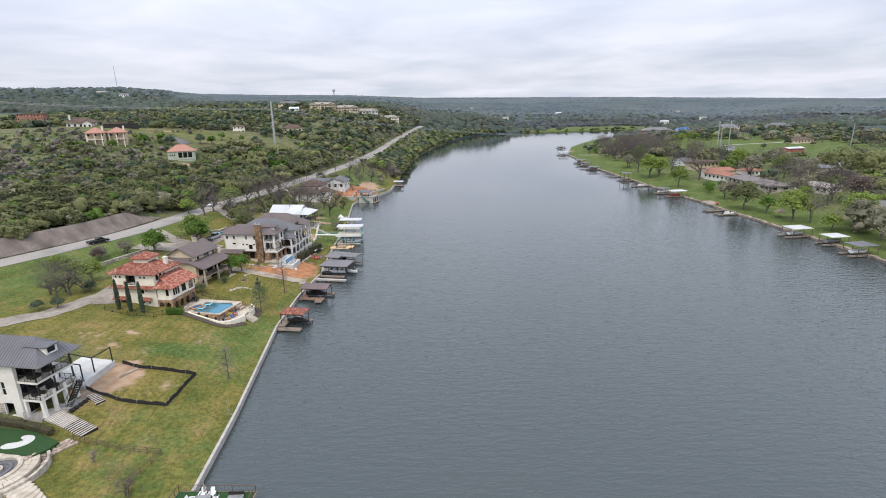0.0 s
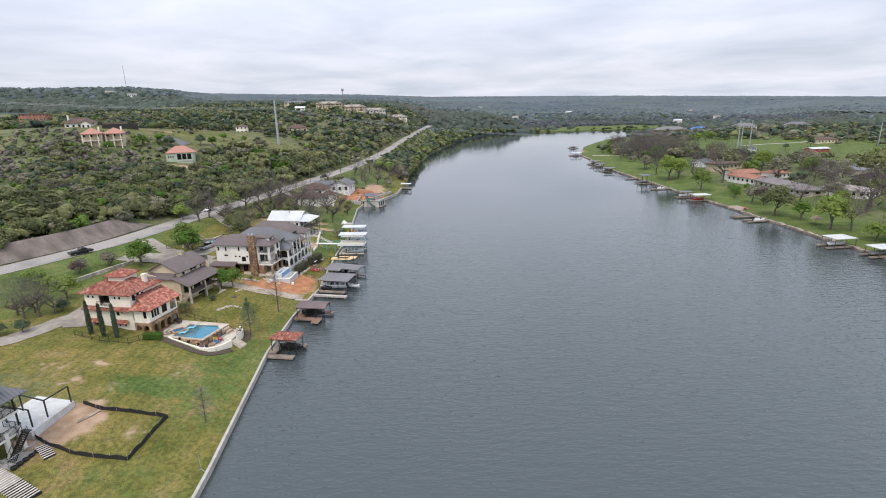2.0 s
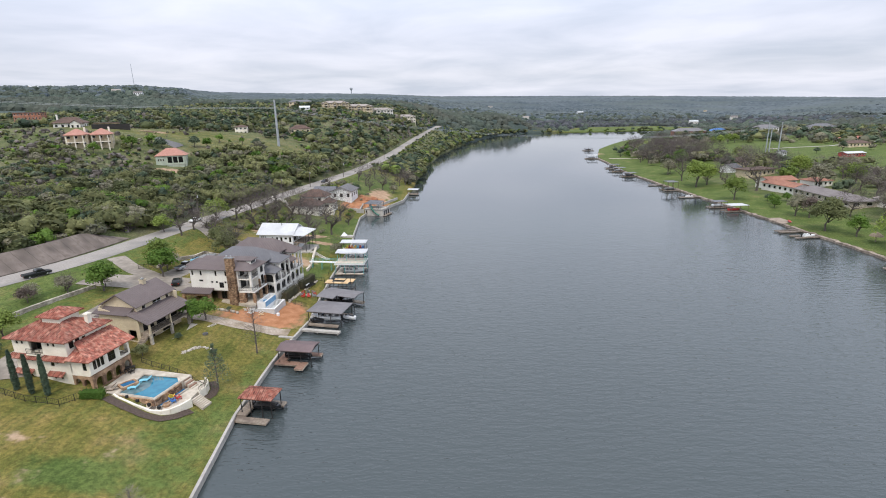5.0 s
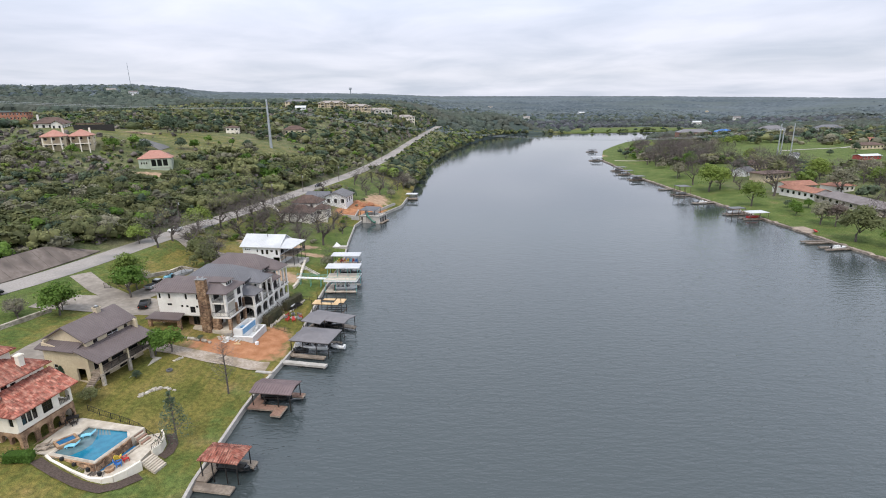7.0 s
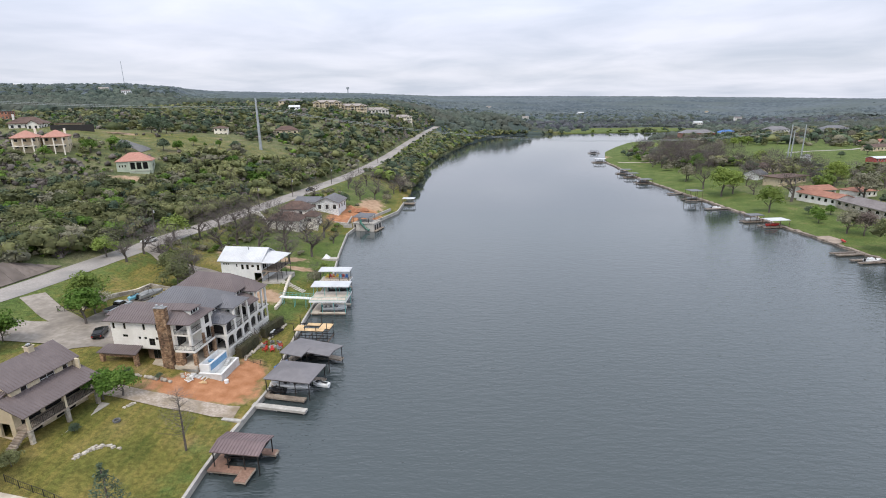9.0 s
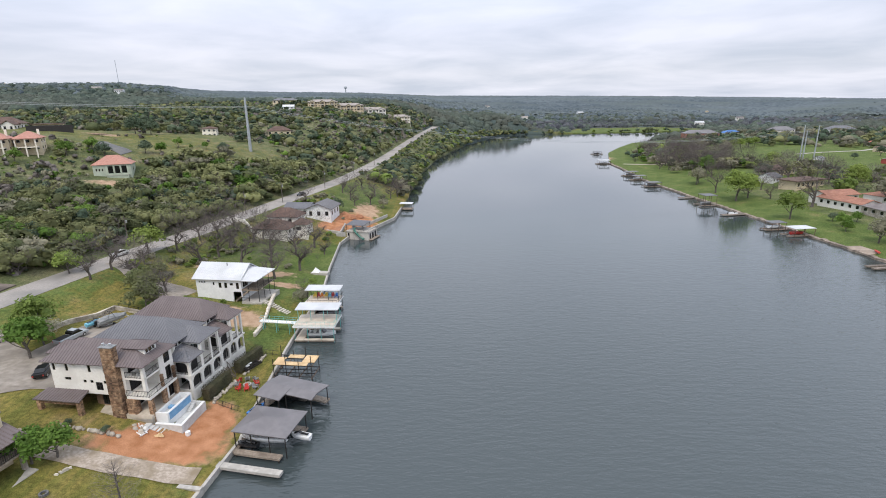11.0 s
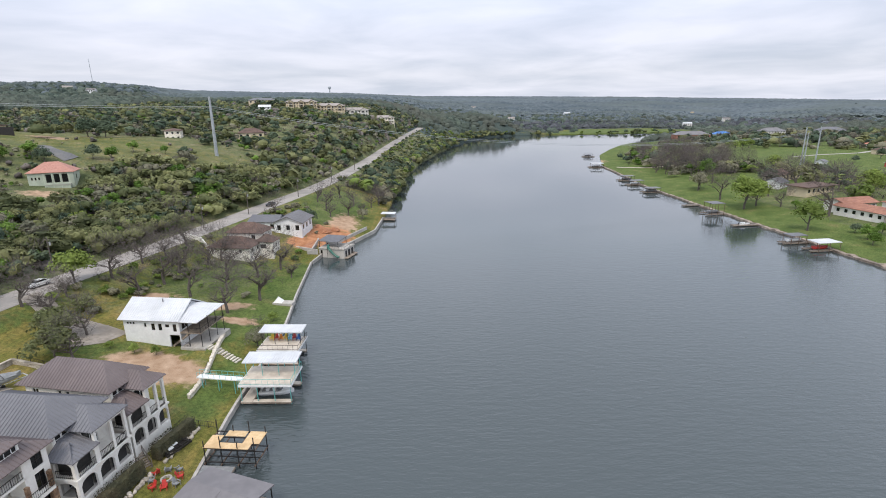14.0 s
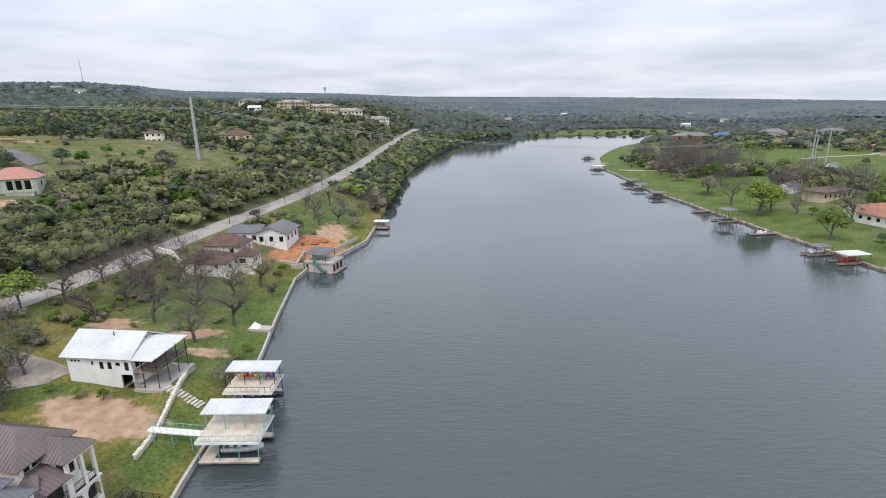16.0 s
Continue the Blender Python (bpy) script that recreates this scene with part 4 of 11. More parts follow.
def bare_form(seed, fine):
    """A leafless tree 7 m high as loose quads: thin limbs and a haze of twigs."""
    rng = np.random.default_rng(seed)
    tb = Build()
    limbs(tb, rng, 2.5, 0.95, 0.2, 3 if fine else 2, 2 if fine else 1)
    tv = np.array(tb.v)
    tq = tv[np.array([f for f in tb.f if len(f) == 4]).ravel()]
    tw = twig_points(rng, 7.0, 150 if fine else 60, 0.02).reshape(-1, 4, 3)
    mid = tw.mean(1, keepdims=True)
    tw = mid + (tw - mid) * (1.5 if fine else 2.4)
    return np.concatenate([tq, tw.reshape(-1, 3)])


def thicket(name, kind, spots, label, detail="near", category="woods"):
    """Many trees or shrubs joined into one mesh: rows of x, y, h."""
    rng = np.random.default_rng(len(spots) + 7)
    if detail == "far":
        forms = [dome_form(500 + v) for v in range(8)]
    elif kind == "bare":
        forms = [bare_form(500 + v, detail in ("near", "front")) for v in range(8)]
    else:
        forms = [crown_form(500 + v, kind, *{"front": (8, 270, 0.28), "near": (5, 100, 0.38), "mid": (2, 26, 0.55), "low": (1, 30, 0.5)}[detail]) for v in range(8)]
    # corners that meet inside a form are joined, so that its masses shade as round clumps
    welded = []
    for f in forms:
        v, inv = np.unique(f.round(3), axis=0, return_inverse=True)
        welded.append((v, inv.reshape(-1)))
    tints, chunks, loops, base = [], [], [], 0
    sp = np.array(spots, float)
    gz = height(sp[:, 0], sp[:, 1])
    for (x, y, h), z in zip(sp, gz):
        cr, idx = welded[rng.integers(0, 8)]
        a, s = rng.uniform(0, 6.283), h / 7.0
        c, sn = math.cos(a) * s, math.sin(a) * s
        sx = rng.uniform(0.85, 1.25) if detail in ("near", "front") else rng.uniform(1.0, 1.45)
        tints.append(np.full(len(cr), rng.uniform(0, 1), np.float32))
        chunks.append(np.stack([(cr[:, 0] * c - cr[:, 1] * sn) * sx + x, (cr[:, 0] * sn + cr[:, 1] * c) * sx + y, cr[:, 2] * s + z - 0.12 * h], 1))
        loops.append(idx + base)
        base += len(cr)
    v = np.concatenate(chunks).astype(np.float32)
    loops = np.concatenate(loops).astype(np.int32)
    n = len(loops) // 4
    me = bpy.data.meshes.new(name)
    me.vertices.add(len(v))
    me.vertices.foreach_set("co", v.ravel())
    me.loops.add(n * 4)
    me.loops.foreach_set("vertex_index", loops)
    me.polygons.add(n)
    me.polygons.foreach_set("loop_start", np.arange(0, n * 4, 4, dtype=np.int32))
    me.polygons.foreach_set("use_smooth", np.full(n, detail != "far"))
    me.update(calc_edges=True)
    me.validate()
    me.materials.append(M[LEAF[kind]])
    me.attributes.new("tint", "FLOAT", "POINT").data.foreach_set("value", np.concatenate(tints))
    return tagged(new(name, me), label, category, kind="stuff")


def west_hill_spots(rng, count, y0, y1, e0, e1, keep):
    out = []
    while len(out) < count:
        y = rng.uniform(y0, y1)
        e = e0 + (e1 - e0) * rng.uniform(0, 1) ** 1.2
        x = float(table(ROAD, y)) - 6.5 - e
        if keep(x, y, e, rng):
            out.append((x, y))
    return out


def clear_hill(x, y, e, rng):
    """Open ground kept free of trees on the hill: round the houses, the pasture and the pole."""
    for cx, cy, rx, ry in ((-127, 277, 11, 10), (-123, 263, 11, 10), (-118, 256, 8, 7), (-93, 328, 7, 12), (-98, 400, 9, 7), (-129, 372, 7, 7), (-167, 272, 6, 7), (-160, 278, 6, 7), (-198, 320, 24, 14), (-136, 296, 13, 8), (-330, 440, 24, 18), (-107, 567, 17, 11), (-80, 575, 16, 11), (-63, 585, 18, 12), (-41, 635, 16, 11), (-127, 530, 7, 7), (-330, 560, 26, 26), (-150, 600, 12, 9)):
        if ((x - cx) / rx) ** 2 + ((y - cy) / ry) ** 2 < 1:
            return False
    if ((x + 150) / 74) ** 2 + ((y - 329) / 35) ** 2 < 1 and rng.uniform() < 0.95:
        return False
    if 98 < y < 184 and e < 7:
        return False
    return not (x > -42 and 400 < y < 470 and e < 3)


rng = np.random.default_rng(42)
HILL = {"oak": "live oaks", "dark": "dark junipers", "spring": "bright spring-green saplings", "olive": "olive-brown budding trees", "bare": "grey leafless mesquite", "green": "leafy green trees", "brush": "grey-brown leafless brush"}


def sow(rng, places, mix, sizes):
    """Sorts places into kinds drawn from the words of mix, each with a height."""
    out = {}
    mix = mix.split()
    for x, y in places:
        k = mix[rng.integers(0, len(mix))]
        lo, hi = sizes.get(k, sizes["all"])
        out.setdefault(k, []).append((x, y, rng.uniform(lo, hi)))
    return out


# tall oaks in a closed belt along the road
belt = sow(rng, west_hill_spots(rng, 620, 100, 332, 2.0, 46, clear_hill), "oak oak oak oak oak dark spring green olive bare", {"all": (6.0, 9.6), "spring": (3.5, 6.5), "green": (5.0, 8.0), "bare": (6.0, 9.0), "dark": (5.0, 8.0)})
for k, rows in belt.items():
    edge = [q for q in rows if q[1] < 262]
    thicket("roadside_woodland_" + k, k, edge, HILL[k] + " in a belt along the road", "front")
    thicket("roadside_woodland_" + k, k, [q for q in rows if q[1] >= 262], HILL[k] + " further along the road")
verge = sow(rng, west_hill_spots(rng, 210, 100, 300, 3.0, 12, clear_hill), "spring spring green olive", {"all": (1.4, 3.6)})
for k, rows in verge.items():
    thicket("verge_" + k, k, rows, HILL[k] + " on the verge above the road", "near")
# looser trees and a floor of brush on the slope above
slope_trees = sow(rng, west_hill_spots(rng, 780, 100, 335, 42, 160, clear_hill), "oak oak oak dark dark spring green olive olive bare bare bare", {"all": (3.0, 6.2), "spring": (2.2, 4.2), "green": (2.6, 5.0)})
for k, rows in slope_trees.items():
    rows = [(x, y, h * (0.6 if y > 262 and x < -95 else 1.0)) for x, y, h in rows]
    thicket("woodland_" + k, k, rows, HILL[k] + " on the hillside above the road")
low = sow(rng, west_hill_spots(rng, 2700, 100, 345, 3, 165, clear_hill), "brush brush brush brush olive dark oak spring green", {"all": (1.0, 2.4), "brush": (1.6, 3.4)})
for k, rows in low.items():
    thicket("underbrush_" + k, k, rows, HILL[k] + " as low growth on the hillside", "low")
upper = sow(rng, west_hill_spots(rng, 2700, 325, 780, 1.0, 330, clear_hill), "oak oak oak oak dark dark dark dark olive green bare bare", {"all": (3.8, 7.6), "olive": (3.0, 5.5), "green": (3.0, 5.5), "bare": (4.0, 6.5)})
for k, rows in upper.items():
    thicket("upper_woodland_" + k, k, rows, HILL[k] + " on the upper hillside", "mid")
low = sow(rng, west_hill_spots(rng, 4600, 330, 790, 1.0, 340, clear_hill), "brush brush brush oak dark dark olive", {"all": (1.5, 3.4)})
for k, rows in low.items():
    thicket("upper_brush_" + k, k, [q for q in rows if q[1] < 500], HILL[k] + " as scrub on the upper hillside", "low")
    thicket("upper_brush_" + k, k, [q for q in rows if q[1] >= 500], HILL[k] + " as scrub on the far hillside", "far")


# ---- building parts ----
def wall(parent, mat, a, b, z0, z1, openings=(), t=0.28, name="wall", frame_mat="white_paint", grilles=1):
    """A wall from a to b (outside on the right of the way), with real openings.
    Each opening: (u0, u1, v0, v1, kind, rise); kind w window, d door, o open; rise bows its head into an arch."""
    a, b = Vector((*a, 0)), Vector((*b, 0))
    way = (b - a).normalized()
    inn = Vector((-way.y, way.x, 0))
    length = (b - a).length
    ops = [(*o, 0.0)[:6] if len(o) == 5 else o for o in openings]

    def head(o, u):
        u0, u1, v0, v1, _, rise = o
        if not rise:
            return v1
        h = (u1 - u0) / 2
        return v1 + rise * math.sqrt(max(0.0, 1 - ((u - (u0 + u1) / 2) / h) ** 2))
    cuts = {0.0, length}
    for o in ops:
        n = 8 if o[5] else 1
        cuts |= {min(length, max(0, o[0] + (o[1] - o[0]) * i / n)) for i in range(n + 1)}
    cuts = sorted(cuts)
    wb = Build()

    def piece(ua, ub, la, lb, ha, hb):
        if min(ha - la, hb - lb) < 0.005 and max(ha - la, hb - lb) < 0.01:
            return
        pa, pb = a + way * ua, a + way * ub
        z = Vector((0, 0, 1))
        wb.hexa([pa + z * la, pb + z * lb, pb + inn * t + z * lb, pa + inn * t + z * la, pa + z * ha, pb + z * hb, pb + inn * t + z * hb, pa + inn * t + z * ha])
    for ua, ub in zip(cuts, cuts[1:]):
        if ub - ua < 1e-4:
            continue
        mid = (ua + ub) / 2
        over = sorted((o for o in ops if o[0] < mid < o[1]), key=lambda o: o[2])
        la = lb = z0
        for o in over:
            piece(ua, ub, la, lb, o[2], o[2])
            la, lb = head(o, ua), head(o, ub)
        piece(ua, ub, la, lb, z1, z1)
    wo = wb.weld().ob(name, mat, parent)
    for u0, u1, v0, v1, kind, rise in ops:
        if kind == "o":
            continue
        fb, pb = Build(), Build()
        top = v1 + rise

        def bar(ua, ub, va, vb, build, w0=0.07, w1=0.16):
            pa, pc = a + way * ua, a + way * ub
            z = Vector((0, 0, 1))
            build.hexa([pa + inn * w0 + z * va, pc + inn * w0 + z * va, pc + inn * w1 + z * va, pa + inn * w1 + z * va, pa + inn * w0 + z * vb, pc + inn * w0 + z * vb, pc + inn * w1 + z * vb, pa + inn * w1 + z * vb])
        e = 0.07
        bar(u0, u1, v0, v0 + e, fb)
        bar(u0, u1, top - e, top, fb)
        bar(u0, u0 + e, v0 + e, top - e, fb)
        bar(u1 - e, u1, v0 + e, top - e, fb)
        if u1 - u0 > 0.9 and grilles:
            bar((u0 + u1) / 2 - 0.03, (u0 + u1) / 2 + 0.03, v0 + e, top - e, fb)
        if top - v0 > 1.1 and grilles and kind == "w":
            m = (v0 + top) / 2
            bar(u0 + e, u1 - e, m - 0.025, m + 0.025, fb, 0.075, 0.155)
        bar(u0 + 0.01, u1 - 0.01, v0 + 0.01, top - 0.01, pb, 0.11, 0.125)
        w = fb.weld().ob("window_frame" if kind == "w" else "door_frame", frame_mat, parent)
        pb.ob("pane", "glass", w)
    return wo


def roof_plane(tiles, slab, e0, e1, inward, run, rise, inset0, inset1, style, seed=0):
    """One slope: eave from e0 to e1, rising inward; inset0 and inset1 draw its top in at either end."""
    e0, e1 = Vector(e0), Vector(e1)
    way = (e1 - e0)
    length = way.length
    way.normalize()
    up = Vector((*inward, 0)).normalized() * run + Vector((0, 0, rise))
    t0, t1 = e0 + up + way * inset0, e1 + up - way * inset1
    quad = [e0, e1, t1, t0] if (t1 - t0).length > 0.05 and (t1 - t0).dot(way) > 0 else [e0, e1, (t0 + t1) / 2]
    slab.slab(quad, 0.16)
    n = (e1 - e0).cross(up).normalized()
    gap, w, h = {"seam": (0.46, 0.045, 0.085), "tile": (0.34, 0.12, 0.09), "plain": (9, 0.05, 0.02)}[style]
    if style == "plain":
        return
    rng = random.Random(seed)
    s = gap / 2
    while s < length:
        f = 1.0
        if inset0 > 0.01:
            f = min(f, s / inset0)
        if inset1 > 0.01:
            f = min(f, (length - s) / inset1)
        lead, rear = e0 + way * s, up * f
        if rear.length > 0.15:
            parts = 1 if style == "seam" else max(1, int(rear.length / 0.46))
            for i in range(parts):
                p, q = lead + rear * (i / parts), lead + rear * ((i + 1) / parts)
                k = 0.0 if style == "seam" else rng.uniform(0.0, 0.03)
                ww = w * (1 if style == "seam" else rng.uniform(0.85, 1.15))
                lift = n * (h + k)
                low = n * (0.015 if style == "tile" else 0.0)
                tiles.add([p - way * ww, p + way * ww, p + lift, q - way * ww + low, q + way * ww + low, q + lift * 0.7], [(0, 1, 2), (5, 4, 3), (0, 2, 5, 3), (2, 1, 4, 5), (1, 0, 3, 4)])
        s += gap


def roof(parent, mat, planes, style="seam", name="roof", ribs="seams"):
    tb, sb = Build(), Build()
    for i, p in enumerate(planes):
        roof_plane(tb, sb, *p, style, i)
    ro = sb.ob(name, mat, parent)
    if tb.v:
        tagged(tb.ob(ribs, mat, ro), kind="stuff")
    return ro


def hip(x0, x1, y0, y1, z, rise, open_end=""):
    """Slopes of a hipped roof over a rectangle; open_end names sides (w, e) that end in a gable."""
    if x1 - x0 >= y1 - y0:
        r = (y1 - y0) / 2
        iw, ie = (0.0 if "w" in open_end else r), (0.0 if "e" in open_end else r)
        out = [((x0, y0, z), (x1, y0, z), (0, 1), r, rise, iw, ie), ((x1, y1, z), (x0, y1, z), (0, -1), r, rise, ie, iw)]
        if iw:
            out.append(((x0, y1, z), (x0, y0, z), (1, 0), r, rise, r, r))
        if ie:
            out.append(((x1, y0, z), (x1, y1, z), (-1, 0), r, rise, r, r))
        return out
    r = (x1 - x0) / 2
    i0, i1 = (0.0 if "s" in open_end else r), (0.0 if "n" in open_end else r)
    out = [((x1, y0, z), (x1, y1, z), (-1, 0), r, rise, i0, i1), ((x0, y1, z), (x0, y0, z), (1, 0), r, rise, i1, i0)]
    if i0:
        out.append(((x0, y0, z), (x1, y0, z), (0, 1), r, rise, r, r))
    if i1:
        out.append(((x1, y1, z), (x0, y1, z), (0, -1), r, rise, r, r))
    return out


def gable(parent, mat, pts, t=0.25):
    """A triangular or sloping wall piece over a polygon of points in one upright plane."""
    return Build().slab(pts, t).ob("gable_wall", mat, parent)


def railing(parent, a, b, z, h=1.0, mat="steel_dark", gap=0.22, name="railing"):
    a, b = Vector((*a, z)), Vector((*b, z))
    rb = Build()
    up = Vector((0, 0, h))
    rb.beam(a + up, b + up, 0.06)
    rb.beam(a + up * 0.12, b + up * 0.12, 0.04)
    n = max(1, int((b - a).length / gap))
    for i in range(n + 1):
        p = a.lerp(b, i / n)
        rb.beam(p, p + up, 0.05 if i % 7 == 0 or i == n else 0.022)
    return rb.ob(name, mat, parent)


def stones(build, origin, way, up, out, width, high, size=0.3, seed=1, proud=0.05):
    """Irregular stones laid over an upright face."""
    rng = random.Random(seed)
    o, way, up, out = Vector(origin), Vector(way), Vector(up), Vector(out)
    v = 0.0
    while v < high - 0.05:
        h = min(size * rng.uniform(0.6, 1.1), high - v)
        u = 0.0
        while u < width - 0.05:
            w = min(size * rng.uniform(0.8, 2.0), width - u)
            g = 0.018
            p0 = o + way * (u + g) + up * (v + g)
            dw, dh, k = way * (w - 2 * g), up * (h - 2 * g), out * (proud * rng.uniform(0.4, 1.2))
            build.add([p0, p0 + dw, p0 + dw + dh, p0 + dh, p0 + k + dw * 0.06 + dh * 0.08, p0 + k + dw * 0.94 + dh * 0.08, p0 + k + dw * 0.94 + dh * 0.92, p0 + k + dw * 0.06 + dh * 0.92],
                      [(4, 5, 6, 7), (0, 1, 5, 4), (1, 2, 6, 5), (2, 3, 7, 6), (3, 0, 4, 7)])
            u += w
        v += h


def stone_pier(parent, x0, x1, y0, y1, z0, z1, seed=1, name="stone_pier", size=0.3, mat="stone"):
    sb = Build().box(x0 + 0.03, x1 - 0.03, y0 + 0.03, y1 - 0.03, z0, z1)
    z = (0, 0, 1)
    stones(sb, (x0 + 0.03, y0 + 0.03, z0), (1, 0, 0), z, (0, -1, 0), x1 - x0 - 0.06, z1 - z0, size, seed)
    stones(sb, (x1 - 0.03, y0 + 0.03, z0), (0, 1, 0), z, (1, 0, 0), y1 - y0 - 0.06, z1 - z0, size, seed + 1)
    stones(sb, (x1 - 0.03, y1 - 0.03, z0), (-1, 0, 0), z, (0, 1, 0), x1 - x0 - 0.06, z1 - z0, size, seed + 2)
    stones(sb, (x0 + 0.03, y1 - 0.03, z0), (0, -1, 0), z, (-1, 0, 0), y1 - y0 - 0.06, z1 - z0, size, seed + 3)
    return sb.ob(name, mat, parent)


def slab_part(parent, name, mat, x0, x1, y0, y1, z0, z1):
    return Build().box(x0, x1, y0, y1, z0, z1).ob(name, mat, parent)


def steps(parent, mat, x, y, dx, dy, width, count, z_top, tread=0.3, rise=0.17, name="stairs"):
    """Steps that go down from (x, y) along (dx, dy)."""
    d = Vector((dx, dy, 0)).normalized()
    s = Vector((-d.y, d.x, 0)) * width / 2
    for i in range(count):
        a = Vector((x, y, 0)) + d * tread * i
        b = a + d * tread
        zt = z_top - rise * (i + 1)
        Build().hexa([a - s + Vector((0, 0, zt - 0.35)), b - s + Vector((0, 0, zt - 0.35)), b + s + Vector((0, 0, zt - 0.35)), a + s + Vector((0, 0, zt - 0.35)), a - s + Vector((0, 0, zt)), b - s + Vector((0, 0, zt)), b + s + Vector((0, 0, zt)), a + s + Vector((0, 0, zt))]).ob("stair_tread", mat, parent)


def dormer(parent, wmat, rmat, x, y, z, face, w=2.0, depth=2.4, h=1.1, rise=0.7, single=False):
    """A small hipped dormer that looks along face (s or e)."""
    d = root("dormer_tmp", pose(x, y, z, 0, 0, 0 if face == "s" else 90), "", "")
    d.name = "dormer"
    for key in ("label", "category"):
        if key in d:
            del d[key]
    d.parent = parent
    wb = Build().box(-w / 2, -w / 2 + 0.2, 0, depth, 0, h).box(w / 2 - 0.2, w / 2, 0, depth, 0, h).box(-w / 2 + 0.2, w / 2 - 0.2, 0, 0.2, 0, 0.3).box(-w / 2 + 0.2, w / 2 - 0.2, 0, 0.2, h - 0.15, h)
    wb.ob("cheek_wall", wmat, d)
    Build().box(-w / 2 + 0.2, w / 2 - 0.2, 0.1, 0.14, 0.3, h - 0.15).ob("pane", "glass", d)
    for u in (-w / 2 + 0.2, w / 2 - 0.26) if single else (-w / 2 + 0.2, -w / 6, w / 6, w / 2 - 0.26):
        Build().box(u, u + 0.06, 0.04, 0.098, 0.3, h - 0.15).ob("mullion", "white_paint", d)
    roof(d, rmat, [((-w / 2 - 0.3, -0.35, h), (w / 2 + 0.3, -0.35, h), (0, 1), w / 2 + 0.3, rise, w / 2 + 0.3, w / 2 + 0.3), ((w / 2 + 0.3, -0.35, h), (w / 2 + 0.3, depth, h), (-1, 0), w / 2 + 0.3, rise, w / 2 + 0.3, 0), ((-w / 2 - 0.3, depth, h), (-w / 2 - 0.3, -0.35, h), (1, 0), w / 2 + 0.3, rise, 0, w / 2 + 0.3)])
    return d


def house_root(name, x, y, z, turn, label):
    return root(name, pose(x, y, z, 0, 0, turn), label, "house")


# ---- west bank houses ----
def striped_stair(parent, x, y, way, count, width, z0, z1, dark_from=0):
    """Pale treads with planted joints between them, running out over the lawn."""
    d = Vector((*way, 0)).normalized()
    n = Vector((-d.y, d.x, 0)) * width / 2
    for i in range(count):
        z = z0 + (z1 - z0) * i / (count - 1)
        for e in (-1, 0, 1):
            g = parent.matrix_world @ (Vector((x, y, 0)) + d * (0.42 * i + 0.2) + n * e)
            z = max(z, float(height(g.x, g.y)) - parent.matrix_world.translation.z + 0.12)
        for name, mat, u0, u1, top in (("stair_tread", "limestone_white", 0.0, 0.22, z), ("planted_joint", "rubber" if i >= dark_from else "asphalt", 0.22, 0.42, z - 0.015)):
            p, q = Vector((x, y, 0)) + d * (0.42 * i + u0), Vector((x, y, 0)) + d * (0.42 * i + u1)
            low, up = Vector((0, 0, z - 0.7)), Vector((0, 0, top))
            Build().hexa([p - n + low, q - n + low, q + n + low, p + n + low, p - n + up, q - n + up, q + n + up, p + n + up]).ob(name, mat, parent)


